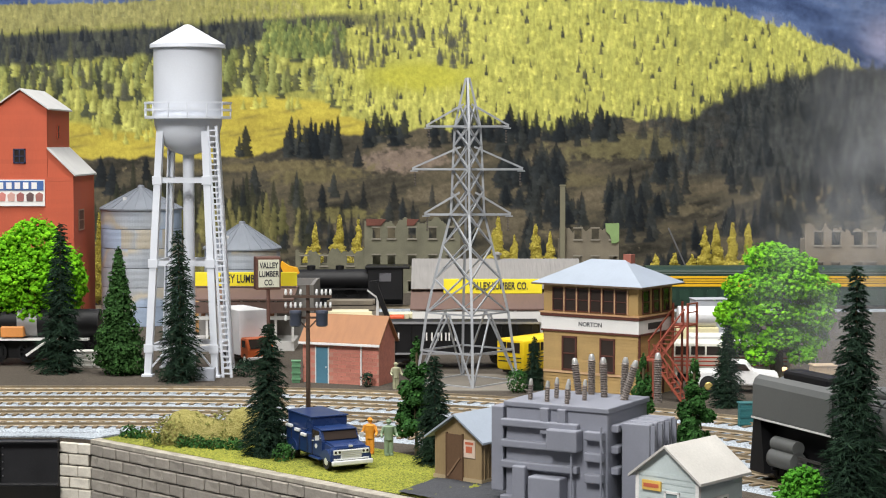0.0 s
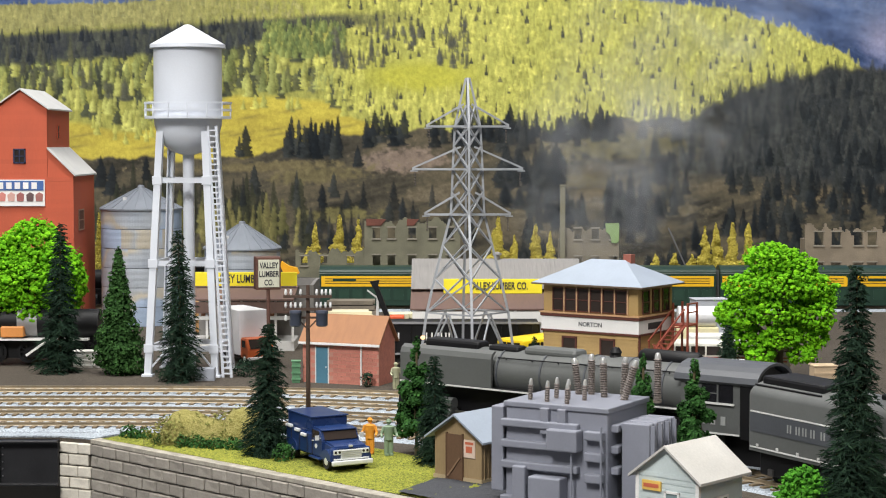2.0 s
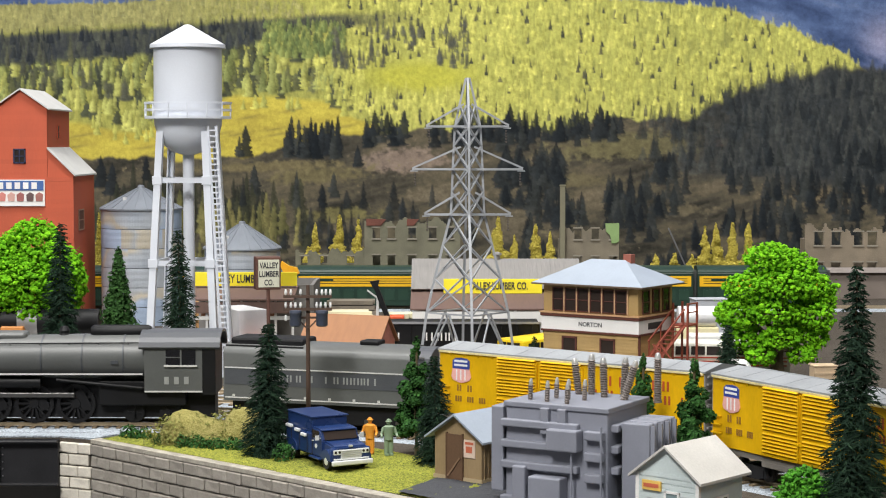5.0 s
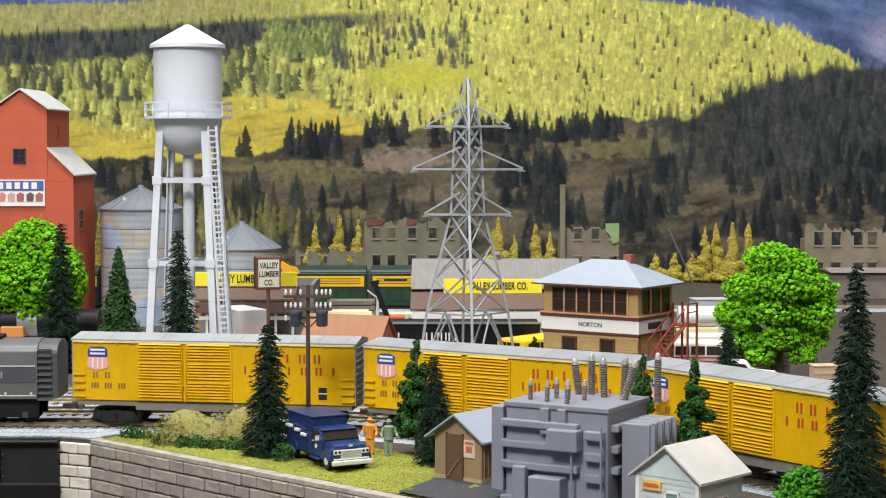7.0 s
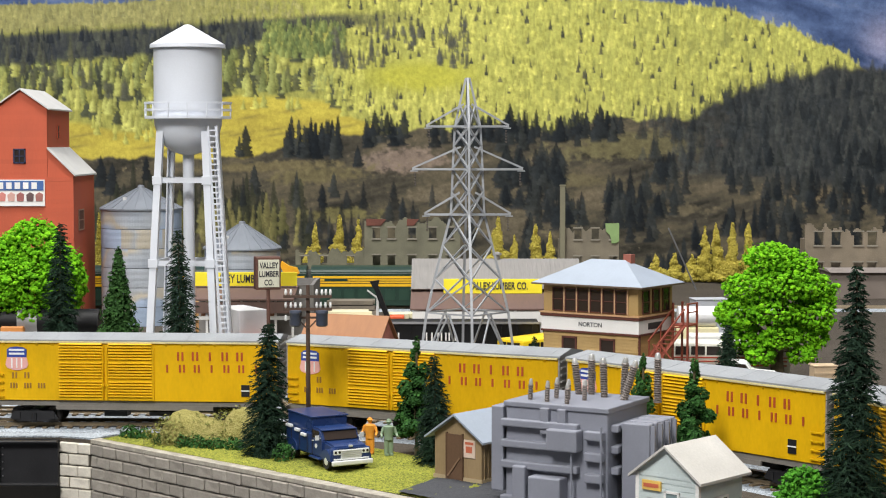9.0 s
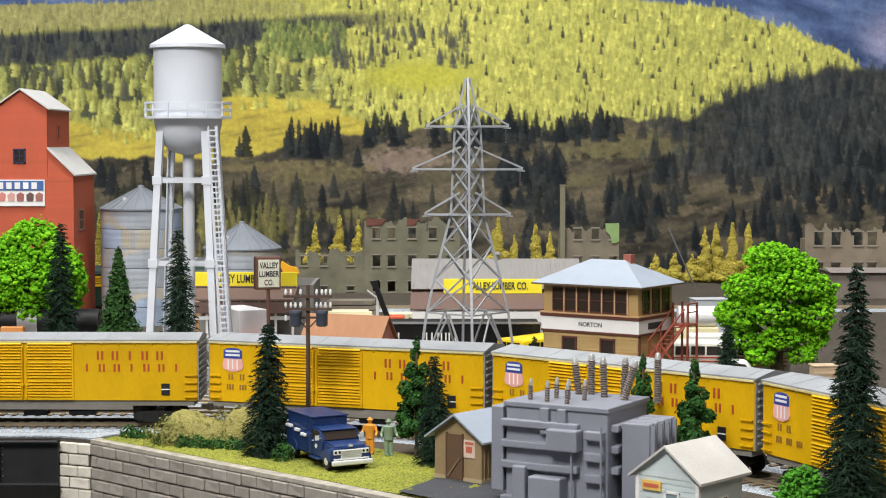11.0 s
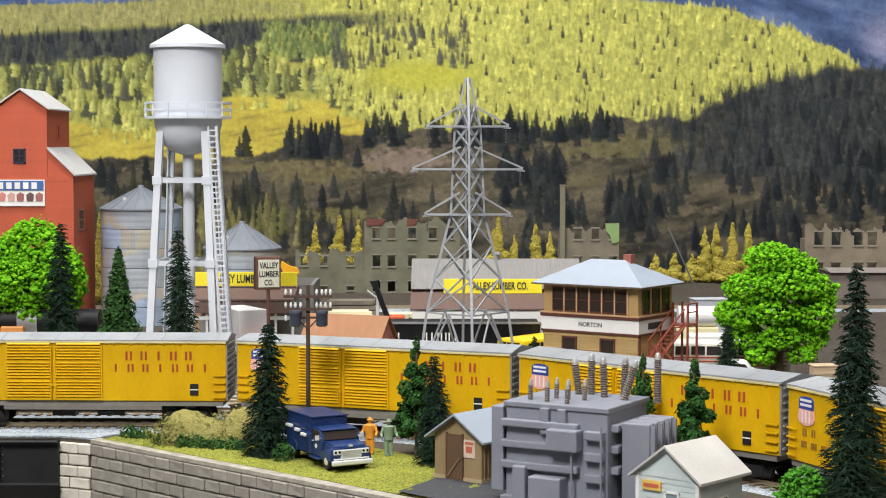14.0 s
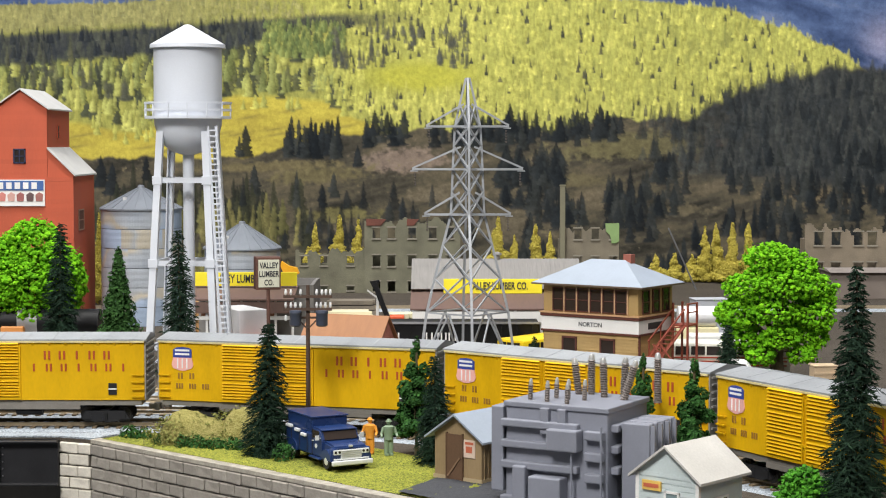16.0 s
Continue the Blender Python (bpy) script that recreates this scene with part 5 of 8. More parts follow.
foam_tree(-0.326, 1.43, [(0.002, 0, 0.088, 0.026, 0.024, 0.025), (-0.022, 0.0, 0.078, 0.026, 0.024, 0.022), (0.02, -0.004, 0.074, 0.021, 0.02, 0.022), (0.0, -0.014, 0.066, 0.028, 0.018, 0.02), (0.022, 0.004, 0.052, 0.017, 0.017, 0.016), (-0.024, -0.008, 0.054, 0.025, 0.02, 0.017), (0.002, -0.008, 0.044, 0.02, 0.018, 0.013), (0.03, 0.0, 0.064, 0.014, 0.014, 0.016), (0.018, -0.004, 0.036, 0.014, 0.014, 0.011), (-0.02, -0.004, 0.034, 0.02, 0.016, 0.011), (-0.034, 0, 0.066, 0.018, 0.018, 0.02)],
          21, "round bright green leafy tree in front of the elevator", 0.06, 0.004, 0.0021, 430)
foam_tree(0.2405, 1.295, [(-0.004, 0, 0.0905, 0.02, 0.02, 0.012), (0.01, 0, 0.085, 0.018, 0.018, 0.011), (0.024, 0, 0.070, 0.019, 0.018, 0.011), (-0.02, -0.002, 0.071, 0.019, 0.018, 0.011), (0.003, -0.012, 0.073, 0.022, 0.014, 0.011), (0.024, -0.004, 0.05, 0.016, 0.017, 0.012), (-0.028, 0.0, 0.052, 0.017, 0.017, 0.012), (-0.004, -0.01, 0.054, 0.018, 0.016, 0.010), (-0.024, 0, 0.034, 0.015, 0.013, 0.010), (0.022, 0, 0.034, 0.015, 0.013, 0.010), (0.0, -0.012, 0.036, 0.014, 0.012, 0.009), (-0.014, -0.01, 0.023, 0.011, 0.01, 0.007), (0.016, -0.01, 0.023, 0.011, 0.01, 0.007), (0.031, 0, 0.06, 0.011, 0.012, 0.009)],
          22, "spreading bright green leafy tree with layered crown", 0.036, 0.0058, 0.0019, 430)
foam_tree(0.1655, 0.825, [(0, 0, 0.015, 0.0105, 0.0105, 0.0105), (0.009, 0, 0.012, 0.0085, 0.0085, 0.009), (-0.006, -0.003, 0.010, 0.0085, 0.0085, 0.0085)], 23, "low bright green leafy bush beside the track", 0.01, 0.0012, 0.0013, 700, "bush", "bush", speckle("bush_green", [(0.03, 0.13, 0.01), (0.06, 0.23, 0.015), (0.1, 0.32, 0.02)], island=True, big=120))
for k, (x, y, r, h, m) in enumerate(((-0.0505, 0.963, 0.0035, 0.0085, MOSS), (-0.0865, 0.975, 0.006, 0.011, MOSS), (0.0518, 1.257, 0.0075, 0.016, MOSS), (-0.0185, 1.262, 0.005, 0.011, NEEDLE), (-0.149, 1.345, 0.0085, 0.012, NEEDLE), (-0.0545, 1.287, 0.0045, 0.0105, NEEDLE), (0.108, 1.135, 0.006, 0.010, NEEDLE))):
    broadleaf(x, y, [(0, 0, h * 0.5, r, r, h * 0.55), (r * 0.3, 0, h * 0.75, r * 0.6, r * 0.6, h * 0.3)], 30 + k, m, "small dark green bush on the ground", h * 0.4, 0.0006, 0.0008, 2600, "bush", "bush")

# scrub mound beside the track
bm = bmnew()
bmesh.ops.create_icosphere(bm, subdivisions=4, radius=1, matrix=pose(-0.1425, 1.035, 0.0) @ Matrix.Diagonal((0.023, 0.015, 0.0205, 1)))
bmesh.ops.create_icosphere(bm, subdivisions=4, radius=1, matrix=pose(-0.114, 1.035, 0.0) @ Matrix.Diagonal((0.016, 0.014, 0.0215, 1)))
for v in bm.verts:
    v.co += Vector((0, 0, 1)) * (0.0045 * noise.noise(v.co * 70) + 0.0016 * noise.noise(v.co * 260))
mound = tagged(part("grass_mound", bm, speckle("straw_flock", [(0.18, 0.16, 0.04), (0.3, 0.27, 0.09), (0.42, 0.36, 0.16)], 1500, big=50), smooth=True), "rounded straw and olive grass mound beside the track", "mound", kind="structure")
broadleaf(-0.1375, 1.033, [(-0.012, 0, 0.007, 0.022, 0.013, 0.0125), (0.016, 0.004, 0.008, 0.017, 0.012, 0.014), (0.0, -0.008, 0.003, 0.026, 0.01, 0.007), (0.028, 0.0, 0.006, 0.011, 0.01, 0.012)], 41, OLIVE, "scrubby olive bushes on the grass mound", 0.004, 0.001, 0.0008, 2200, "scrub", "shrubs")
for k, (x, y, r) in enumerate(((-0.184, 1.052, 0.0055), (-0.175, 1.047, 0.005), (-0.148, 1.02, 0.005), (-0.139, 1.014, 0.0055), (-0.128, 1.012, 0.005), (-0.118, 1.009, 0.0055), (-0.162, 1.03, 0.0045))):
    broadleaf(x, y, [(0, 0, r * 0.8, r, r, r * 0.9), (r * 0.6, 0, r * 0.6, r * 0.7, r * 0.7, r * 0.7)], 60 + k, MOSS, "small green bush at the foot of the bank", r * 0.5, 0.0005, 0.0008, 3500, "bush", "bush")

# ---------- water tower ----------
WT = mat("tower_white", (0.64, 0.67, 0.73), 0.45, var=0.05, scale=200)


def water_tower():
    t = thing("water_tower", pose(-0.1925, 1.37, 0, 0, 0, -6), "white municipal water tower with conical roof and ladder", "water tower")
    bm = bmnew()
    lathe(bm, [(0, 0.2635), (0.002, 0.2632), (0.0282, 0.2482), (0.0284, 0.2455), (0.026, 0.2452)], seg=48)
    part("roof", bm, WT, t, smooth=True)
    bm = bmnew()
    lathe(bm, [(0.0256, 0.247), (0.0256, 0.193), (0.0252, 0.188), (0.0232, 0.180), (0.019, 0.173), (0.0125, 0.168), (0.0045, 0.1655), (0, 0.1655)], seg=48)
    part("tank", bm, WT, t, smooth=True)
    bm = bmnew()
    lathe(bm, [(0.0256, 0.1945), (0.0325, 0.1945), (0.0325, 0.1925), (0.0256, 0.1925)], seg=40)
    part("walkway", bm, WT, t, smooth=True)
    for z in (0.1992, 0.2044):
        bm = bmnew()
        lathe(bm, [(0.0322, z + 0.0007), (0.033, z + 0.0007), (0.033, z - 0.0007), (0.0322, z - 0.0007), (0.0322, z + 0.0007)], seg=40)
        part("handrail", bm, WT, t)
    for k in range(14):
        a = 2 * math.pi * k / 14
        bm = bmnew()
        rod(bm, (0.0326 * math.cos(a), 0.0326 * math.sin(a), 0.194), (0.0326 * math.cos(a), 0.0326 * math.sin(a), 0.205), 0.0006, seg=6)
        part("railing_post", bm, WT, t)
    bm = bmnew()
    rod(bm, (0, 0, 0), (0, 0, 0.167), 0.0043, seg=20)
    part("riser_pipe", bm, WT, t, smooth=True)

    def corner(sx, sy, z):
        u = z / 0.18
        r = 0.0258 * (1 - u) + 0.0172 * u
        return Vector((sx * r, sy * r, z))
    for sx in (-1, 1):
        for sy in (-1, 1):
            bm = bmnew()
            a, b = corner(sx, sy, -0.0005), corner(sx, sy, 0.183)
            # channel section, open towards the inside
            sec = [(-0.0026, -sy * -0.0024), (-0.0026, sy * -0.0024), (-0.0016, sy * -0.0024), (-0.0016, sy * 0.0012), (0.0016, sy * 0.0012), (0.0016, sy * -0.0024), (0.0026, sy * -0.0024), (0.0026, -sy * -0.0024)]
            lo = [bm.verts.new((a.x + u, a.y + v, a.z)) for u, v in sec]
            hi = [bm.verts.new((b.x + u, b.y + v, b.z)) for u, v in sec]
            for q in range(8):
                bm.faces.new((lo[q], lo[(q + 1) % 8], hi[(q + 1) % 8], hi[q]))
            bm.faces.new(hi)
            bmesh.ops.recalc_face_normals(bm, faces=bm.faces[:])
            part("leg", bm, WT, t)
    for z in (0.1465, 0.0845, 0.021):
        for p, q in (((-1, -1), (1, -1)), ((-1, 1), (1, 1)), ((-1, -1), (-1, 1)), ((1, -1), (1, 1))):
            bm = bmnew()
            bar(bm, corner(*p, z), corner(*q, z), 0.0018, 0.004)
            part("strut", bm, WT, t)
        # gusset plates where strut and leg meet
        for sx in (-1, 1):
            g = corner(sx, -1, z)
            part("gusset", box(bmnew(), g.x - 0.0036, g.x + 0.0036, g.y - 0.0032, g.y - 0.0026, g.z - 0.0032, g.z + 0.0032, 0.0002), WT, t)
    for sx in (-1, 1):
        for sy in (-1, 1):
            c = corner(sx, sy, 0.021)
            part("knee_brace", bar(bmnew(), corner(sx, sy, 0.004), c + Vector((-sx * 0.014, 0, 0)), 0.0014), WT, t)
            part("footing", box(bmnew(), c.x + sx * 0.001 - 0.0042, c.x + sx * 0.001 + 0.0042, c.y + sy * 0.001 - 0.0042, c.y + sy * 0.001 + 0.0042, -0.0005, 0.0016, 0.0003), WT, t)
    # ladder beside the near leg, on short brackets
    foot, head = corner(1, -1, 0) + Vector((0.0092, -0.0018, 0)), corner(1, -1, 0.187) + Vector((0.0058, -0.0018, 0))
    bm = bmnew()
    for q in (-0.0031, 0.0031):
        bar(bm, foot + Vector((q, 0, 0)), head + Vector((q, 0, 0)), 0.0009, 0.0022)
    lad = part("ladder", bm, WT, t)
    for k in range(44):
        c = foot.lerp(head, (k + 0.7) / 44.5)
        part("rung", bar(bmnew(), c - Vector((0.0031, 0, 0)), c + Vector((0.0031, 0, 0)), 0.0013, 0.0011), WT, lad)
    for u in (0.12, 0.45, 0.78, 0.97):
        c = foot.lerp(head, u)
        part("bracket", bar(bmnew(), c - Vector((0.0085, 0, 0)), c - Vector((0.003, 0, 0)), 0.001), WT, lad)
    return t


water_tower()
ub = thing("utility_box", pose(-0.1745, 1.322, 0), "small grey utility cabinet at the tower's foot", "utility box")
bm = bmnew()
box(bm, -0.007, 0.007, -0.004, 0.004, 0, 0.0095, 0.0004)
box(bm, -0.0062, 0.0062, -0.0044, -0.004, 0.0012, 0.0085)
part("case", bm, mat("box_grey", (0.33, 0.35, 0.4), 0.6), ub)

# ---------- pylon ----------
PYG = mat("pylon_grey", (0.36, 0.375, 0.4), 0.45, 0.2, var=0.08)


def pylon():
    t = thing("transmission_tower", pose(0.0178, 1.31, 0), "grey lattice power pylon with three pairs of arms", "pylon")
    levels = [(0, 0.037), (0.024, 0.0335), (0.0515, 0.0298), (0.076, 0.024), (0.1, 0.0180), (0.1226, 0.0122), (0.139, 0.0114), (0.1553, 0.0108), (0.172, 0.0100), (0.1855, 0.0093), (0.2022, 0.0058), (0.2213, 0.0012)]

    def rad(z):
        for (a, r), (b, s) in zip(levels, levels[1:]):
            if a <= z <= b:
                return r + (s - r) * (z - a) / (b - a)
        return levels[-1][1]

    def cn(k, z):
        a = -math.pi / 2 + k * math.pi / 2 + 0.09
        return Vector((rad(z) * math.cos(a), rad(z) * math.sin(a), z))
    for k in range(4):
        bm = bmnew()
        rings = []
        for z, _ in levels:
            c, q = cn(k, z), 0.00095 if z < 0.12 else 0.0008
            rings.append([bm.verts.new((c.x + a * q, c.y + b * q, z)) for a, b in ((-1, -1), (1, -1), (1, 1), (-1, 1))])
        for r0, r1 in zip(rings, rings[1:]):
            for q in range(4):
                bm.faces.new((r0[q], r0[(q + 1) % 4], r1[(q + 1) % 4], r1[q]))
        part("leg", bm, PYG, t)
    for (z0, _), (z1, _) in list(zip(levels, levels[1:]))[:-1]:
        for k in range(4):
            j = (k + 1) % 4
            if z0 != 0.024 and z0 != 0:
                for p, q in ((cn(k, z0), cn(j, z1)), (cn(j, z0), cn(k, z1))):
                    bm = bmnew()
                    bar(bm, p, q, 0.0010)
                    part("brace", bm, PYG, t)
    for k in range(4):
        j = (k + 1) % 4
        for p, q in ((cn(k, 0), (cn(k, 0.0515) + cn(j, 0.0515)) / 2), (cn(j, 0), (cn(k, 0.0515) + cn(j, 0.0515)) / 2), (cn(k, 0.0515), cn(j, 0.0515)), (cn(k, 0.1226), cn(j, 0.1226)), (cn(k, 0.1553), cn(j, 0.1553)), (cn(k, 0.1855), cn(j, 0.1855))):
            bm = bmnew()
            bar(bm, p, q, 0.0011)
            part("brace", bm, PYG, t)
        bm = bmnew()
        bar(bm, cn(k, 0.0008), cn(j, 0.0008), 0.0016)
        part("base_beam", bm, PYG, t)
        bm = bmnew()
        bar(bm, cn(k, 0.024), cn(j, 0.024), 0.0012)
        part("brace", bm, PYG, t)
    for z, ln, zu in ((0.1226, 0.0312, 0.1385), (0.1553, 0.0400, 0.1715), (0.1862, 0.0298, 0.2022)):
        for s in (-1, 1):
            arm = part("arm", bar(bmnew(), (0, -0.004, z), (s * ln, 0, z), 0.0016), PYG, t)
            for dy in (-0.006, 0.006):
                bm = bmnew()
                bar(bm, (s * rad(z) * 0.6, dy, z), (s * ln, 0, z), 0.0013)
                part("chord", bm, PYG, arm)
                bm = bmnew()
                bar(bm, (s * rad(zu) * 0.5, dy, zu), (s * ln, 0, z + 0.0008), 0.0012)
                part("stay", bm, PYG, arm)
            bm = bmnew()
            bar(bm, (s * (ln - 0.004), 0, z - 0.0012), (s * (ln + 0.0015), 0, z - 0.0012), 0.0014, 0.0008)
            part("end_plate", bm, PYG, arm)
            bm = bmnew()
            for q in range(5):
                rod(bm, (s * (ln - 0.002), 0, z - 0.0025 - q * 0.002), (s * (ln - 0.002), 0, z - 0.0038 - q * 0.002), 0.0009, 0.0004, 7)
            part("insulator", bm, mat("insulator_brown", (0.12, 0.1, 0.09), 0.3), arm)
    return t


pylon()
bm = bmnew()
box(bm, -0.025, 0.06, 1.262, 1.355, 0.0, 0.0008)
tagged(part("concrete_pad", bm, mat("concrete", (0.2, 0.18, 0.15), 0.9, var=0.2)), "dull brown-grey concrete pad under the pylon", "concrete pad", kind="structure")
# ---------- buildings ----------
def walls_box(name, t, material, w, d, h, apex=None, th=0.0012, z0=0.0):
    """Four walls with gables on the front and back when an apex is given."""
    gab = [(0, z0), (w, z0), (w, h), (w / 2, apex), (0, h)] if apex else [(0, z0), (w, z0), (w, h), (0, h)]
    for y in (0, d - th):
        part(name, prism(bmnew(), gab, y, y + th), material, t)
    for x in (0, w - th):
        part(name, box(bmnew(), x, x + th, th, d - th, z0, h), material, t)


def gable_roof(t, material, w, d, h, apex, ov=0.002, th=0.0011, label=""):
    """Two roof slopes with the ridge running back from the front gable."""
    sl = (apex - h) / (w / 2)
    for s in (0, 1):
        a = [(-ov, h - ov * sl), (w / 2, apex), (w / 2, apex + th), (-ov, h - ov * sl + th)]
        if s:
            a = [(w - x, z) for x, z in a]
        part("roof_slope", prism(bmnew(), a, -ov, d + ov), material, t, label)


def window(t, x0, x1, z0, z1, y, frame, glass, cols=1, rows=2, fw=0.0007, axis="y", sgn=-1):
    """Frame with bars and a recessed pane, on the plane y (or x when axis is x)."""
    def bx3(bm, a0, a1, b0, b1, c0, c1):
        return box(bm, a0, a1, b0, b1, c0, c1) if axis == "y" else box(bm, b0, b1, a0, a1, c0, c1)
    lo, hi = sorted((y, y + sgn * 0.0008))
    bm = bmnew()
    for a, b, c, d in ((x0, x1, z0, z0 + fw), (x0, x1, z1 - fw, z1), (x0, x0 + fw, z0, z1), (x1 - fw, x1, z0, z1)):
        bx3(bm, a, b, lo, hi, c, d)
    for k in range(1, cols):
        x = x0 + (x1 - x0) * k / cols
        bx3(bm, x - fw * 0.35, x + fw * 0.35, lo, hi, z0, z1)
    for k in range(1, rows):
        z = z0 + (z1 - z0) * k / rows
        bx3(bm, x0, x1, lo, hi, z - fw * 0.35, z + fw * 0.35)
    wdw = part("window", bm, frame, t)
    l2, h2 = sorted((y - sgn * 0.0001, y + sgn * 0.0003))
    part("pane", bx3(bmnew(), x0 + fw * 0.5, x1 - fw * 0.5, l2, h2, z0 + fw * 0.5, z1 - fw * 0.5), glass, wdw)
    return wdw


GLASS = mat("dark_glass", (0.035, 0.026, 0.022), 0.15, var=0.1, bump=0, spec=0.35)
MAROON = mat("maroon_trim", (0.1, 0.03, 0.02), 0.6)
TAN = mat("tan_siding", (0.42, 0.28, 0.11), 0.7, var=0.12)
WHT = mat("white_trim", (0.75, 0.74, 0.72), 0.6, var=0.06)
ROOFB = mat("pale_blue_roof", (0.3, 0.345, 0.41), 0.5, var=0.08)
BARS = mat("dark_print", (0.03, 0.03, 0.035), 0.6)


def siding(t, material, length, z0, z1, axis, base, step=0.0022, lo=0.0):
    """Overlapping boards across a wall face, each a piece."""
    z = z0
    while z < z1 - 0.0005:
        top = min(z + step, z1)
        if axis == "y":
            prof = [(base - 0.0006, z), (base - 0.0001, top), (base + 0.0002, top), (base + 0.0002, z)]
            part("board", prism(bmnew(), prof, lo, length, "x"), material, t)
        else:
            prof = [(base + 0.0006, z), (base + 0.0001, top), (base - 0.0002, top), (base - 0.0002, z)]
            part("board", prism(bmnew(), prof, lo, length, "y"), material, t)
        z += step


def signal_box():
    t = thing("signal_box", pose(0.0712, 1.272, 0, 0, 0, -35), "two-storey tan railway signal box with hipped roof", "signal box")
    w, d = 0.0755, 0.049
    walls_box("wall", t, TAN, w, d, 0.0765)
    siding(t, TAN, w, 0.0, 0.0435, "y", 0.0)
    siding(t, TAN, d, 0.0, 0.0435, "x", w)
    part("belt", box(bmnew(), -0.0012, w + 0.0012, -0.0012, d, 0.0438, 0.0530), WHT, t, "white name band")
    part("belt_trim", box(bmnew(), -0.002, w + 0.002, -0.002, d, 0.0530, 0.0552, 0.0003), MAROON, t)
    part("belt_trim", box(bmnew(), -0.0015, w + 0.0015, -0.0016, d, 0.0424, 0.0438), MAROON, t)
    part("sill_band", box(bmnew(), -0.0022, w + 0.0022, -0.0024, d, 0.0552, 0.0562), mat("sill_tan", (0.5, 0.3, 0.16), 0.6), t)
    for k in range(6):
        x = 0.0075 + k * 0.0101
        window(t, x, x + 0.0092, 0.057, 0.0735, -0.0002, MAROON, GLASS, 1, 2)
        part("mullion", box(bmnew(), x + 0.0092, x + 0.0101, -0.0012, 0.0, 0.0562, 0.0745), mat("mullion_tan", (0.55, 0.36, 0.2), 0.6), t)
    for k in range(3):
        y = 0.005 + k * 0.0145
        window(t, y, y + 0.010, 0.057, 0.0735, w + 0.0002, MAROON, GLASS, 1, 2, axis="x", sgn=1)
    for x in (0.0155, 0.046):
        window(t, x, x + 0.012, 0.0155, 0.0395, -0.0006, MAROON, GLASS, 1, 2, 0.0012)
    part("band", box(bmnew(), 0, w, -0.0012, 0, 0.0135, 0.0150), mat("mullion_tan", (0.55, 0.36, 0.2), 0.6), t)
    bm = bmnew()
    o = 0.0065
    v = [bm.verts.new(p) for p in ((-o, -o, 0.0765), (w + o, -o, 0.0765), (w + o, d + o, 0.0765), (-o, d + o, 0.0765), (0.024, d / 2, 0.0925), (w - 0.024, d / 2, 0.0925))]
    for f in ((0, 1, 5, 4), (1, 2, 5), (2, 3, 4, 5), (3, 0, 4), (3, 2, 1, 0)):
        bm.faces.new([v[i] for i in f])
    part("roof", bm, ROOFB, t, "pale blue-grey hipped roof")
    part("fascia", box(bmnew(), -o, w + o, -o, d + o, 0.0753, 0.0764), mat("fascia_brown", (0.12, 0.08, 0.05), 0.6), t)
    part("chimney", box(bmnew(), 0.05, 0.056, d / 2, d / 2 + 0.006, 0.09, 0.0965), mat("brick_red", (0.3, 0.1, 0.07), 0.8), t)
    lettering("lettering", "NORTON", 0.0043, BARS, t, pose(0.0385, -0.0013, 0.0484) @ UPRIGHT, 0.0001, 1.0)
    part("name_plate", box(bmnew(), w + 0.0012, w + 0.0014, 0.012, 0.032, 0.0462, 0.0506), BARS, t)
    for y in (0.004, 0.0385):
        part("corner_post", box(bmnew(), w, w + 0.0014, y - 0.004, y - 0.0026, 0, 0.0438), MAROON, t)
    # stairs on the side
    RS = mat("stair_red", (0.26, 0.06, 0.035), 0.6)
    st = part("stairs", box(bmnew(), w + 0.002, w + 0.0135, -0.002, 0.010, 0.0262, 0.0272), RS, t, "dark red outside staircase")

    def flight(p, q, side, n):
        """Two stringers, treads and handrails between two points."""
        p, q, sd = Vector(p), Vector(q), Vector(side)
        for e in (sd * -0.5, sd * 0.5):
            part("stringer", bar(bmnew(), p + e, q + e, 0.0026, 0.0009), RS, st)
            up = Vector((0, 0, 0.0115))
            part("handrail", bar(bmnew(), p + e + up, q + e + up, 0.0009), RS, st)
            for u in (0.04, 0.5, 0.96):
                c = p.lerp(q, u) + e
                part("baluster", bar(bmnew(), c, c + up, 0.0008), RS, st)
        for k in range(n):
            c = p.lerp(q, (k + 0.5) / n)
            d = sd.normalized() * (sd.length / 2)
            part("step", bar(bmnew(), c - d, c + d, 0.0026, 0.0006), RS, st)
    flight((w + 0.0075, 0.045, 0.0468), (w + 0.0075, 0.009, 0.027), (0.009, 0, 0), 8)
    flight((w + 0.012, 0.004, 0.0265), (w + 0.034, 0.004, 0.0005), (0, 0.009, 0), 8)
    for x, y in ((w + 0.003, -0.001), (w + 0.0125, -0.001), (w + 0.003, 0.009)):
        part("landing_post", bar(bmnew(), (x, y, 0), (x, y, 0.0262), 0.0011), RS, st)
    part("landing", box(bmnew(), w + 0.002, w + 0.015, 0.044, 0.06, 0.0462, 0.0475), RS, st)
    for x in (w + 0.003, w + 0.0145):
        for y in (0.045, 0.059):
            part("landing_post", bar(bmnew(), (x, y, 0), (x, y, 0.0625), 0.0013), RS, st)
    for z in (0.056, 0.062):
        part("landing_rail", bar(bmnew(), (w + 0.0145, 0.045, z), (w + 0.0145, 0.059, z), 0.0009), RS, st)


signal_box()


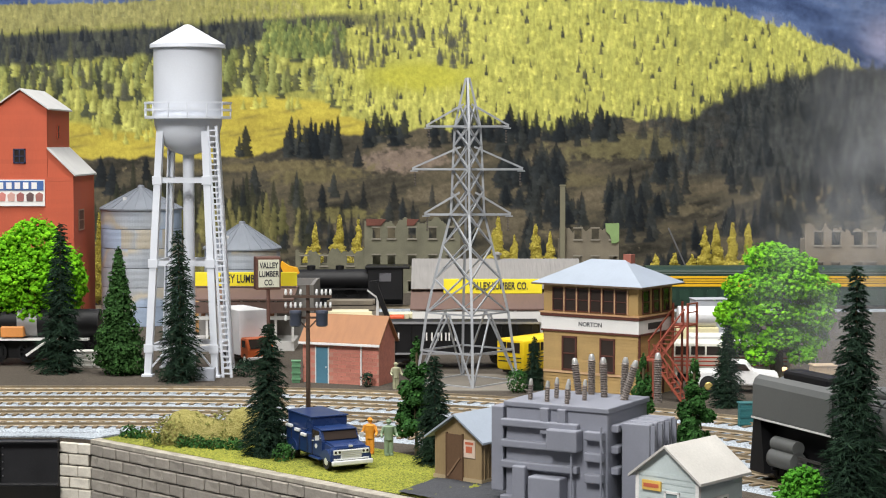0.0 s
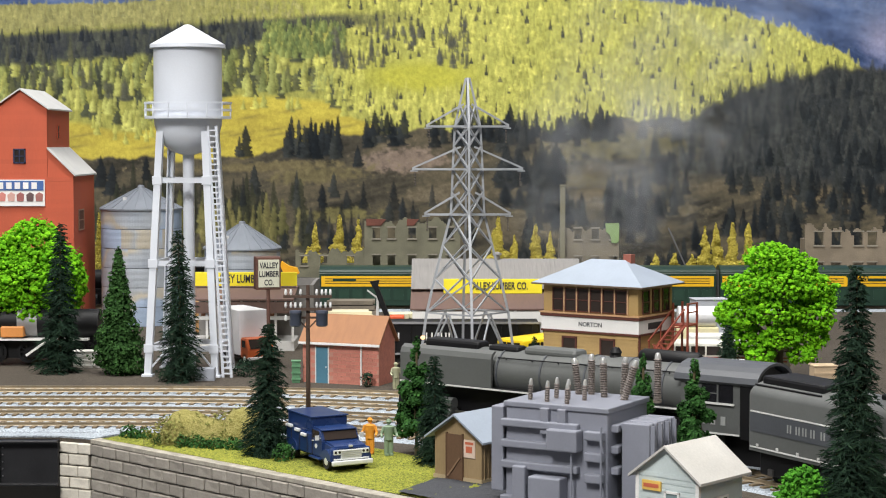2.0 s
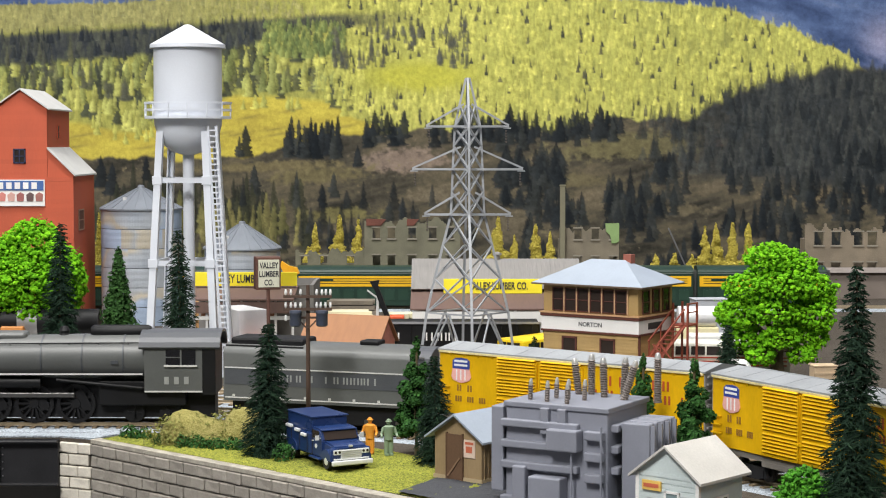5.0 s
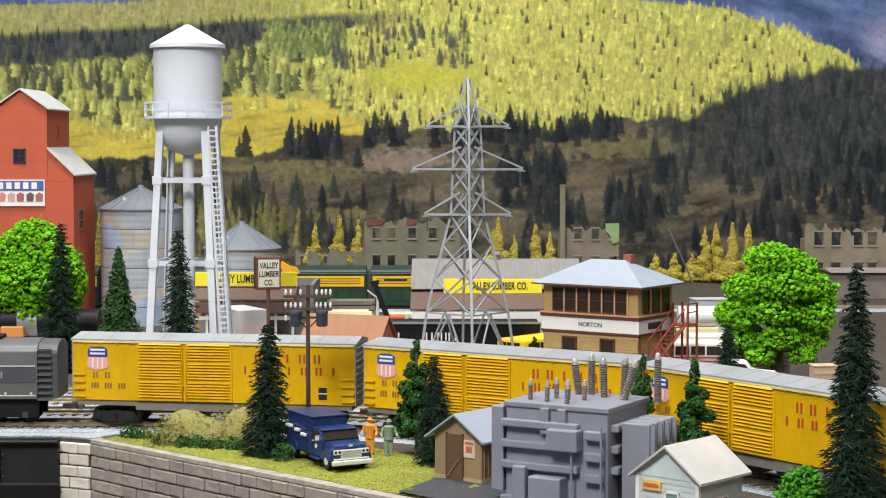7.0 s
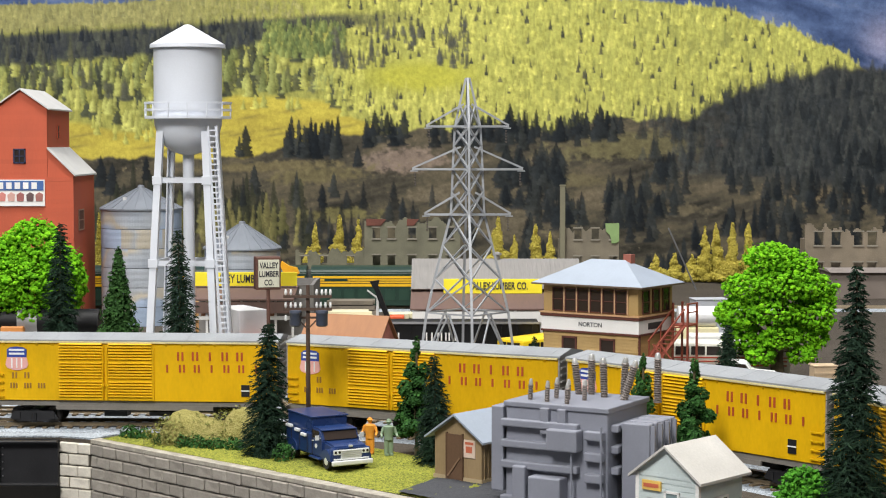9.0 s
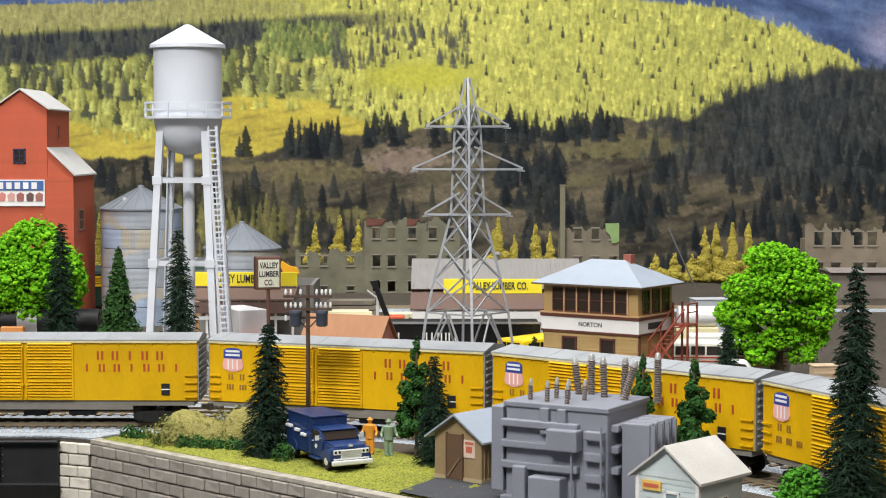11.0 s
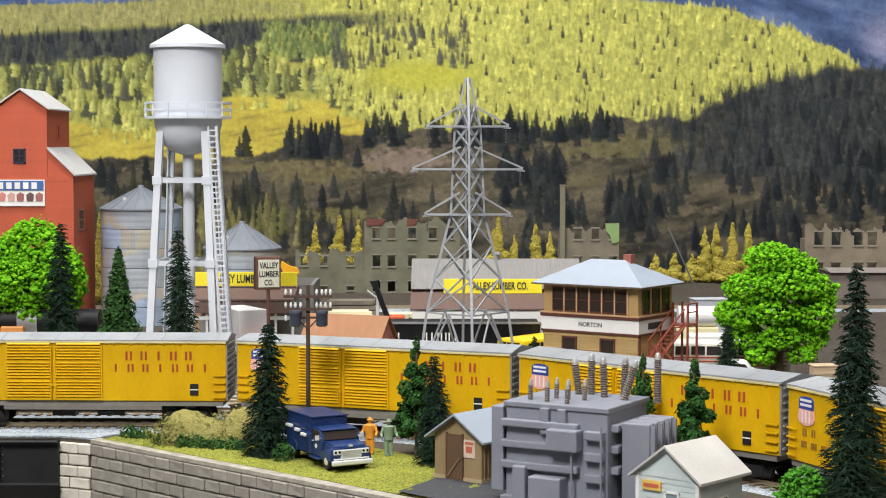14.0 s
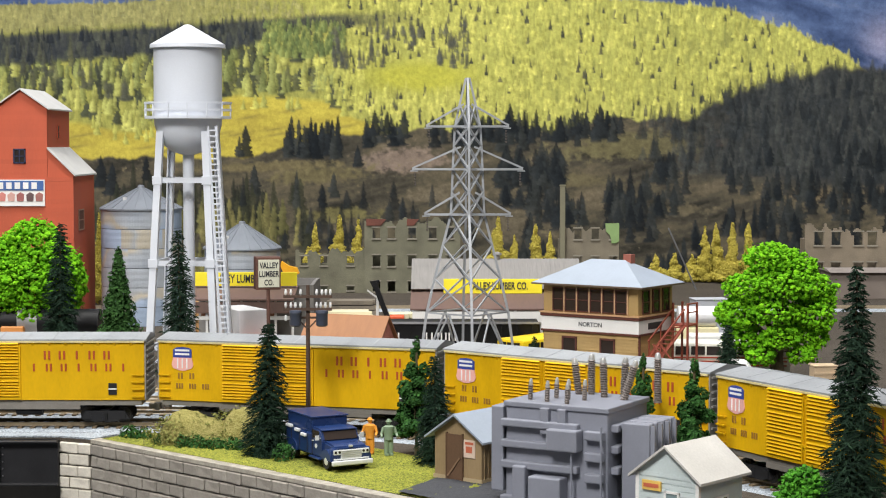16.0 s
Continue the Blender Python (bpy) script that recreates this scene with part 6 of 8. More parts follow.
def brick_shed():
    t = thing("brick_hut", pose(-0.1022, 1.314, 0, 0, 0, -22), "pink brick lineside hut with terracotta roof", "hut")
    w, d = 0.0605, 0.029
    PINK = mat("pink_brick", (0.52, 0.2, 0.15), 0.8, var=0.2, scale=1500, bump=0.5)
    MORT = mat("pale_mortar", (0.5, 0.27, 0.21), 0.9, var=0.2)
    wall_f = part("wall", box(bmnew(), 0, w, 0, 0.0012, 0, 0.0315), MORT, t)
    part("wall", box(bmnew(), 0, w, d - 0.0012, d, 0, 0.0315), MORT, t)
    for x in (0, w - 0.0012):
        part("wall", prism(bmnew(), [(0.0012, 0), (d - 0.0012, 0), (d - 0.0012, 0.0315), (d / 2, 0.0475), (0.0012, 0.0315)], x, x + 0.0012, "x"), PINK, t)
    b0 = None
    for r in range(11):
        x = -0.0035 * (r % 2)
        while x < w - 0.002:
            a, e = max(0, x), min(w, x + 0.0067)
            if not (0.009 < (a + e) / 2 < 0.0215 and r < 10):
                if b0 is None:
                    b0 = part("brick", box(bmnew(), 0, 0.0067, -0.0003, 0.0004, 0, 0.0025), PINK, t)
                    b0.location = (a, 0, 0.0001 + r * 0.00284)
                elif e - a > 0.006:
                    again("brick", b0, t, (a, 0, 0.0001 + r * 0.00284))
                else:
                    part("brick", box(bmnew(), a, e, -0.0003, 0.0004, r * 0.00284, r * 0.00284 + 0.0025), PINK, t)
            x += 0.007
    TER = mat("terracotta_roof", (0.3, 0.14, 0.065), 0.7, var=0.15, streak=(4, 1, 1))
    for s in (0, 1):
        p = [(-0.003, 0.0292), (d / 2, 0.0482), (d / 2, 0.0494), (-0.003, 0.0304)]
        if s:
            p = [(d - a, b) for a, b in p]
        part("roof_slope", prism(bmnew(), p, -0.002, w + 0.0022, "x"), TER, t, "terracotta roof slope")
    part("gutter", box(bmnew(), -0.002, w + 0.0022, -0.0042, -0.003, 0.0284, 0.0300), WHT, t, "white gutter")
    part("downpipe", bar(bmnew(), (w * 0.78, -0.0012, 0), (w * 0.78, -0.0012, 0.029), 0.001), WHT, t)
    dr = part("door", box(bmnew(), 0.011, 0.0205, -0.0008, 0.0004, 0, 0.0262), mat("door_blue", (0.07, 0.19, 0.27), 0.6), t, "teal blue door")
    part("knob", box(bmnew(), 0.0188, 0.0195, -0.0014, -0.0008, 0.0115, 0.0122), WHT, dr)
    part("frame", box(box(bmnew(), 0.0205, 0.0213, -0.001, 0.0004, 0, 0.0268), 0.0102, 0.011, -0.001, 0.0004, 0, 0.0268), WHT, dr)


brick_shed()


def brown_hut():
    t = thing("wooden_hut", pose(-0.0041, 0.9225, 0.0026, 0, 0, -40), "small tan wooden hut with grey roof and brown door", "hut")
    w, d = 0.0307, 0.030
    WD = mat("hut_wood", (0.27, 0.19, 0.1), 0.75, var=0.2, streak=(1, 1, 0.25))
    walls_box("wall", t, WD, w, d, 0.0232, 0.0335)
    gable_roof(t, ROOFB, w, d, 0.0232, 0.0335, 0.004, label="pale grey-blue roof")
    part("base", box(bmnew(), -0.0006, w + 0.0006, -0.0006, d, 0, 0.002), mat("hut_base", (0.42, 0.33, 0.2), 0.8), t)
    DB = mat("door_brown", (0.12, 0.065, 0.035), 0.7, var=0.2)
    dr = part("door", box(bmnew(), 0.0085, 0.0185, -0.0008, 0, 0.0005, 0.0235), DB, t)
    part("brace", bar(bmnew(), (0.0095, -0.001, 0.002), (0.0175, -0.001, 0.012), 0.0009), mat("brace_brown", (0.2, 0.12, 0.07), 0.7), dr)
    for x in (0.008, 0.0185):
        part("jamb", box(bmnew(), x, x + 0.0007, -0.0012, 0, 0, 0.0242), DB, dr)
    nt = part("notice", box(bmnew(), 0.0195, 0.0268, -0.0006, 0, 0.0125, 0.0215), mat("notice_white", (0.7, 0.55, 0.45), 0.6), t, "white notice with red heading")
    part("notice_bars", box(box(bmnew(), 0.0205, 0.0258, -0.0007, -0.0005, 0.0192, 0.0205), 0.021, 0.025, -0.0007, -0.0005, 0.015, 0.0182), mat("notice_red", (0.5, 0.12, 0.06), 0.6), nt)
    for k in range(9):
        part("batten", box(bmnew(), w, w + 0.0004, 0.002 + k * 0.003, 0.0026 + k * 0.003, 0.002, 0.0235), WD, t)


brown_hut()


def white_house():
    t = thing("small_house", pose(0.0862, 0.7955, 0.0026, 0, 0, -42), "small pale blue-white cottage with cream roof", "house")
    w, d = 0.0325, 0.0345
    PB = mat("cottage_white", (0.55, 0.62, 0.62), 0.6, var=0.1)
    walls_box("wall", t, PB, w, d, 0.0262, 0.0385)
    gable_roof(t, mat("cream_roof", (0.5, 0.485, 0.455), 0.75, var=0.16, scale=300), w, d, 0.0262, 0.0385, 0.003, 0.0012, "cream painted roof slope")
    part("corner_board", box(bmnew(), w - 0.0012, w + 0.0005, -0.0006, 0.0012, 0, 0.0262), WHT, t)
    part("corner_board", box(bmnew(), -0.0005, 0.0012, -0.0006, 0.0012, 0, 0.0262), WHT, t)
    for k in range(11):
        part("clapboard", box(bmnew(), 0.0012, w - 0.0012, -0.00035, 0.0, 0.001 + k * 0.0024, 0.0029 + k * 0.0024), PB, t)
    sg = part("sign", box(bmnew(), 0.0035, 0.0135, -0.0014, -0.0004, 0.0188, 0.0232, 0.0002), mat("sign_amber", (0.75, 0.5, 0.12), 0.6), t, "amber sign with red bar")
    part("sign_bar", box(bmnew(), 0.0045, 0.0125, -0.0016, -0.0012, 0.0202, 0.0219), mat("notice_red", (0.5, 0.12, 0.06), 0.6), sg)
    window(t, 0.0152, 0.0232, 0.008, 0.0195, -0.0006, WHT, mat("pane_teal", (0.2, 0.27, 0.28), 0.15), 1, 1, 0.001)
    window(t, 0.012, 0.0225, 0.007, 0.017, w + 0.0002, WHT, GLASS, 1, 2, 0.001, "x", 1)


white_house()


# ---------- substation transformer ----------
def transformer():
    GR = mat("transformer_grey", (0.225, 0.235, 0.28), 0.5, var=0.07, bump=0.08)
    t = thing("power_transformer", pose(0.0765, 0.835, 0.0026, 0, 0, -30), "large grey power transformer with ribbed bushings", "transformer")
    w, d, h = 0.0535, 0.046, 0.0475
    part("tank", box(bmnew(), -w, 0, 0, d, 0, h, 0.0008), GR, t)
    part("lid", box(bmnew(), -w - 0.001, 0.001, -0.001, d + 0.001, h - 0.0018, h + 0.0008, 0.0005), GR, t)
    for z in (0.0365, 0.0265, 0.0165):
        part("stiffener", box(bmnew(), -w - 0.001, -0.014, -0.0038, 0.0002, z, z + 0.0036, 0.0006), GR, t)
        part("stiffener", box(bmnew(), -0.0105, -0.001, -0.0038, 0.0002, z - 0.0035, z + 0.0008, 0.0006), GR, t)
        part("stiffener", box(bmnew(), -0.0002, 0.0036, 0.004, d - 0.004, z, z + 0.0036, 0.0006), GR, t)
    for x in (-0.034, -0.025):
        part("upright", box(bmnew(), x, x + 0.0045, -0.003, 0.0002, 0.034, h - 0.001, 0.0005), GR, t)
    part("control_box", box(bmnew(), -0.0285, -0.0125, -0.0075, 0.0002, 0.0272, 0.0375, 0.0008), GR, t)
    part("cabinet", box(bmnew(), -0.0375, -0.0205, -0.0085, 0.0002, 0.0, 0.0145, 0.0008), GR, t)
    part("cabinet", box(bmnew(), -0.047, -0.040, -0.0065, 0.0002, 0.0, 0.0185, 0.0008), GR, t)
    part("base", box(bmnew(), -w - 0.002, 0.002, -0.0025, d, 0.0, 0.003, 0.0005), GR, t)
    for x in (-0.0165, -0.0012):
        part("conduit", rod(bmnew(), (x, -0.0045, 0.0), (x, -0.0045, 0.0285 if x < -0.01 else 0.04), 0.0006), GR, t)
    # side radiator slabs
    part("radiator", box(bmnew(), -w - 0.0075, -w - 0.001, -0.001, 0.030, 0.0045, 0.0455, 0.0006), GR, t)
    for k in range(4):
        part("radiator", box(bmnew(), 0.0045 + 0.0, 0.0185, 0.006 + k * 0.0085, 0.0115 + k * 0.0085, 0.0, 0.0412, 0.0006), GR, t)
        part("radiator_pipe", rod(bmnew(), (0, 0.0088 + k * 0.0085, 0.0385), (0.006, 0.0088 + k * 0.0085, 0.0385), 0.0012), GR, t)
        part("radiator_fin", box(bmnew(), 0.0185, 0.0205, 0.0075 + k * 0.0085, 0.0085 + k * 0.0085, 0.001, 0.0405), GR, t)
    RB = mat("bushing_brown", (0.16, 0.135, 0.12), 0.4, var=0.15)
    CAP = mat("bushing_cap", (0.75, 0.75, 0.74), 0.3, 0.7)

    def bushing(x, y, ln, r, ax=0, ay=0):
        m = pose(x, y, h, ax, ay, 0)
        bm = bmnew()
        n = int(ln / 0.0011)
        prof = []
        for k in range(n):
            z = ln - (k + 0.5) * ln / n
            prof += [(r * 0.72, z + ln / n * 0.45), (r, z), (r * 0.72, z - ln / n * 0.3)]
        lathe(bm, [(0, ln)] + prof + [(r, 0), (r, -0.001)], seg=14)
        bmesh.ops.transform(bm, matrix=m, verts=bm.verts)
        b = part("bushing", bm, RB, t, smooth=True)
        bm = bmnew()
        lathe(bm, [(0, ln + 0.0028), (r * 0.45, ln + 0.0026), (r * 0.7, ln + 0.0012), (r * 0.75, ln - 0.0002), (0, ln - 0.0002)], seg=12)
        bmesh.ops.transform(bm, matrix=m, verts=bm.verts)
        part("cap", bm, CAP, b, smooth=True)
    for x, y in ((-0.045, 0.009), (-0.036, 0.019), (-0.0345, 0.006), (-0.0285, 0.0165), (-0.023, 0.004), (-0.021, 0.019)):
        bushing(x, y, 0.0082, 0.0014, 0, 2)
    for x, y, ln, ay in ((-0.0325, 0.037, 0.016, -8), (-0.0272, 0.040, 0.018, 0), (-0.0175, 0.034, 0.0175, -2), (-0.010, 0.040, 0.0175, 3), (-0.0055, 0.030, 0.0185, 18), (0.0075, 0.041, 0.0205, 0)):
        bushing(x, y, ln, 0.0021, 0, ay)


transformer()


# ---------- telegraph pole ----------
def telegraph_pole():
    t = thing("utility_pole", pose(-0.0772, 1.03, 0), "brown wooden utility pole with two crossarms and transformers", "utility pole")
    WB = mat("pole_wood", (0.075, 0.045, 0.032), 0.8, var=0.25, streak=(1, 1, 0.2))
    INS = mat("insulator_white", (0.78, 0.78, 0.78), 0.3)
    part("pole", rod(bmnew(), (0, 0, -0.002), (0, 0, 0.0932), 0.0015, 0.0011, 10), WB, t)
    for z, xs in ((0.0868, (-0.0125, -0.0095, -0.004, 0.0052, 0.0082, 0.0105, 0.013)), (0.0795, (-0.0125, -0.0095, -0.007, -0.004, 0.0052, 0.0075, 0.0102, 0.013))):
        arm = part("crossarm", box(bmnew(), -0.0138, 0.0138, -0.0026, -0.0012, z - 0.0008, z + 0.0008), WB, t)
        for x in xs:
            part("insulator", lathe(bmnew(), [(0, z + 0.0042), (0.0006, z + 0.004), (0.0007, z + 0.003), (0.0009, z + 0.0024), (0.0007, z + 0.0014), (0.0004, z + 0.0008), (0, z + 0.0008)], x, -0.0019, 10), INS, arm, smooth=True)
    for x in (-0.0068, 0.0082):
        c = part("pole_transformer", lathe(bmnew(), [(0, 0.0792), (0.0034, 0.0788), (0.0036, 0.0775), (0.0033, 0.077), (0.0033, 0.0705), (0.0024, 0.0698), (0, 0.0698)], x, -0.003, 18), mat("can_blue_grey", (0.05, 0.06, 0.09), 0.5), t, "blue-grey pole transformer can", True)
        part("bracket", box(bmnew(), min(0, x), max(0, x), -0.0012, -0.0002, 0.074, 0.0752), WB, t)
    for x in (-0.0125, -0.0095):
        part("low_insulator", lathe(bmnew(), [(0, 0.0762), (0.0007, 0.0758), (0.0008, 0.0735), (0.0004, 0.0728), (0, 0.0728)], x, -0.0019, 10), INS, t)
    for s in (-1, 1):
        part("knee_brace", bar(bmnew(), (0, -0.0014, 0.068), (s * 0.0062, -0.0014, 0.0745), 0.0008), WB, t)


telegraph_pole()


# ---------- blue panel truck ----------
def wheel(t, x, y, z, r, w, tyre, hub):
    bm = bmnew()
    rod(bm, (x, y - w / 2, z), (x, y + w / 2, z), r, seg=20)
    wh = part("wheel", bm, tyre, t, smooth=True)
    s = -1 if y < 0 else 1
    part("hub", rod(bmnew(), (x, y + s * w * 0.5, z), (x, y + s * w * 0.62, z), r * 0.55, r * 0.4, 14), hub, wh)


def blue_truck():
    # local +x is forwards; the truck faces the viewer's near right
    t = thing("utility_truck", pose(-0.0612, 0.966, 0.003, 0, 0, -61) @ Matrix.Scale(0.92, 4), "dark blue utility truck with white grille on the grass", "truck")
    NB = mat("truck_blue", (0.013, 0.034, 0.12), 0.3, var=0.1, bump=0.03)
    TY = mat("tyre_black", (0.015, 0.015, 0.016), 0.8)
    SIL = mat("grille_silver", (0.68, 0.68, 0.68), 0.35, 0.4)
    w = 0.0125
    WS = mat("truck_white_trim", (0.74, 0.75, 0.76), 0.35, 0.15)
    part("box_body", box(bmnew(), -0.034, 0.001, -w, w, 0.0055, 0.0178, 0.0008), NB, t)
    part("canopy", box(bmnew(), -0.034, 0.001, -w + 0.0012, w - 0.0012, 0.0176, 0.0268, 0.0009), NB, t)
    part("canopy_lid", box(bmnew(), -0.0345, 0.0016, -w + 0.0006, w - 0.0006, 0.0264, 0.0273, 0.0003), NB, t)
    cabm = bmnew()
    prism(cabm, [(0.001, 0.005), (0.0155, 0.005), (0.0158, 0.0152), (0.0126, 0.0204), (0.0108, 0.0214), (0.001, 0.0218)], -w + 0.0006, w - 0.0006)
    bmesh.ops.bevel(cabm, geom=cabm.edges[:], offset=0.0008, segments=2, affect="EDGES")
    part("cab", cabm, NB, t)
    part("visor", box(bmnew(), 0.0108, 0.0142, -w + 0.0014, w - 0.0014, 0.0204, 0.0211, 0.0003), NB, t)
    hood = bmnew()
    prism(hood, [(0.0145, 0.0052), (0.0288, 0.0052), (0.0292, 0.0116), (0.0284, 0.0131), (0.025, 0.0141), (0.0145, 0.0150)], -w + 0.0018, w - 0.0018)
    bmesh.ops.bevel(hood, geom=hood.edges[:], offset=0.001, segments=2, affect="EDGES")
    part("hood", hood, NB, t)
    ws = bmnew()
    prism(ws, [(0.0159, 0.0156), (0.0163, 0.0156), (0.0135, 0.0201), (0.0131, 0.0201)], -w + 0.0022, w - 0.0022)
    part("windshield", ws, GLASS, t)
    for s in (-1, 1):
        part("side_window", box(bmnew(), 0.003, 0.0112, s * (w - 0.0006) - 0.0002, s * (w - 0.0006) + 0.0002, 0.0158, 0.0202), GLASS, t)
        part("door_line", box(bmnew(), 0.0022, 0.0025, s * (w - 0.0006) - 0.0003, s * (w - 0.0006) + 0.0003, 0.0055, 0.021), TY, t)
        part("door_handle", box(bmnew(), 0.0035, 0.0052, s * w - 0.0004, s * w + 0.0004, 0.0138, 0.0143), WS, t)
        part("running_board", box(bmnew(), 0.001, 0.015, s * (w + 0.0002) - 0.0012, s * (w + 0.0002) + 0.0012, 0.004, 0.0052, 0.0003), NB, t)
        for fx in (-0.024, 0.0222):
            arch = [(fx + 0.0068 * math.cos(math.pi * k / 8), 0.0052 + 0.0062 * math.sin(math.pi * k / 8)) for k in range(9)]
            part("fender", prism(bmnew(), arch, s * (w - 0.0022), s * (w + 0.0004)), NB, t)
        part("front_wing", box(bmnew(), 0.0245, 0.0294, s * (w - 0.0022) - 0.0022, s * (w - 0.0022) + 0.0022, 0.0062, 0.0124, 0.0012), NB, t)
        part("mirror", box(bmnew(), 0.0135, 0.0141, s * (w + 0.0018) - 0.0012, s * (w + 0.0018) + 0.0012, 0.0155, 0.0182), WS, t)
        part("mirror_arm", bar(bmnew(), (0.0138, s * (w - 0.001), 0.0165), (0.0138, s * (w + 0.001), 0.0168), 0.0004), WS, t)
        # tools and hoses on the side lockers
        for gx, gl, gz in ((-0.028, 0.0075, 0.0186), (-0.0165, 0.0055, 0.0174), (-0.0075, 0.006, 0.0158)):
            part("side_gear", box(bmnew(), gx - gl / 2, gx + gl / 2, s * (w + 0.0004) - 0.0011, s * (w + 0.0004) + 0.0011, gz - 0.0009, gz + 0.001, 0.0005), WS, t, "white stowed gear")
        for lx in (-0.0255, -0.0145, -0.0035):
            part("locker_line", box(bmnew(), lx - 0.00015, lx + 0.00015, s * w - 0.0003, s * w + 0.0003, 0.0065, 0.0168), TY, t)
        part("emblem", rod(bmnew(), (0.0075, s * (w - 0.0008), 0.0112), (0.0075, s * (w - 0.0003), 0.0112), 0.0014, seg=10), WS, t)
        part("headlight_plate", box(bmnew(), 0.0291, 0.0297, s * 0.0088 - 0.0026, s * 0.0088 + 0.0026, 0.0088, 0.0117, 0.0003), WS, t, "white headlight surround")
        for q in (-0.0012, 0.0012):
            part("headlight", rod(bmnew(), (0.0294, s * 0.0088 + q, 0.0103), (0.0301, s * 0.0088 + q, 0.0103), 0.0009, 0.0007, 10), GLASS, t)
        for x in (-0.024, 0.0222):
            wheel(t, x, s * (w - 0.0014), 0.0046, 0.0046, 0.003, TY, SIL)
    gr = part("grille", box(bmnew(), 0.0288, 0.0294, -0.0066, 0.0066, 0.0062, 0.0116, 0.0004), WS, t, "white grille")
    for k in range(5):
        part("grille_bar", box(bmnew(), 0.0292, 0.0298, -0.0062, 0.0062, 0.0066 + k * 0.001, 0.0071 + k * 0.001), SIL, gr)
    part("grille_rim", box(bmnew(), 0.029, 0.0299, -w + 0.0014, w - 0.0014, 0.0058, 0.0066, 0.0002), WS, gr)
    part("bumper", box(bmnew(), 0.0296, 0.0318, -w - 0.0004, w + 0.0004, 0.0028, 0.0056, 0.0007), WS, t, "white bumper")
    part("badge", box(bmnew(), 0.0276, 0.0292, -0.0011, 0.0011, 0.0128, 0.0139, 0.0002), SIL, t)
    part("chassis", box(bmnew(), -0.033, 0.028, -0.006, 0.006, 0.0028, 0.0056), TY, t)


blue_truck()


# ---------- model figures ----------
def figurine(x, y, rz, material, label, z=0.003, h=0.0195):
    k = h / 0.0195
    bm = bmnew()
    for s in (-1, 1):
        rod(bm, (s * 0.0013, 0, 0), (s * 0.0011, 0, 0.0092), 0.0012, 0.0016, 10)
        box(bm, s * 0.0013 - 0.0009, s * 0.0013 + 0.0009, -0.0024, 0.0008, 0, 0.001)
        rod(bm, (s * 0.0028, 0, 0.0155), (s * 0.0042, -0.0005, 0.0118), 0.001, 0.0008, 8)
        rod(bm, (s * 0.0042, -0.0005, 0.0118), (s * 0.0044, -0.003, 0.0105), 0.0008, 0.0006, 8)
    lathe(bm, [(0, 0.0168), (0.0018, 0.0165), (0.003, 0.0158), (0.0028, 0.0125), (0.0024, 0.0105), (0.0026, 0.0085), (0, 0.0083)], seg=14)
    bmesh.ops.create_uvsphere(bm, u_segments=12, v_segments=8, radius=0.0014, matrix=Matrix.Translation((0, 0, 0.0182)))
    lathe(bm, [(0, 0.0202), (0.0011, 0.0198), (0.0015, 0.0189), (0.002, 0.0187), (0.0015, 0.0185)], seg=12)
    bmesh.ops.scale(bm, vec=(k, k * 0.85, k), verts=bm.verts)
    ob = part("figurine", bm, material, None, smooth=True)
    ob.matrix_world = pose(x, y, z, 0, 0, rz)
    return tagged(ob, label, "figurine")


figurine(-0.0403, 0.9912, -20, mat("figure_orange", (0.75, 0.3, 0.03), 0.6), "orange moulded plastic worker figurine on the grass")
figurine(-0.0298, 0.9858, 15, mat("figure_green", (0.22, 0.3, 0.2), 0.6), "grey-green moulded plastic worker figurine on the grass")
figurine(-0.0335, 1.277, 30, mat("figure_khaki", (0.4, 0.4, 0.26), 0.6), "khaki moulded plastic figurine beside the brick hut", 0.0, 0.0185)


# ---------- lumber yard ----------
YSIGN = mat("sign_yellow", (0.85, 0.72, 0.03), 0.5, var=0.04)
BRN = mat("awning_brown", (0.13, 0.08, 0.065), 0.8, var=0.15, streak=(6, 1, 1))
GREYR = mat("corrugated_roof", (0.22, 0.21, 0.2), 0.7, var=0.15, streak=(8, 1, 1))
GRAYW = mat("grey_wall", (0.22, 0.21, 0.2), 0.8, var=0.15)
LUM = mat("fresh_lumber", (0.72, 0.66, 0.45), 0.8, var=0.15, streak=(0.3, 4, 4))


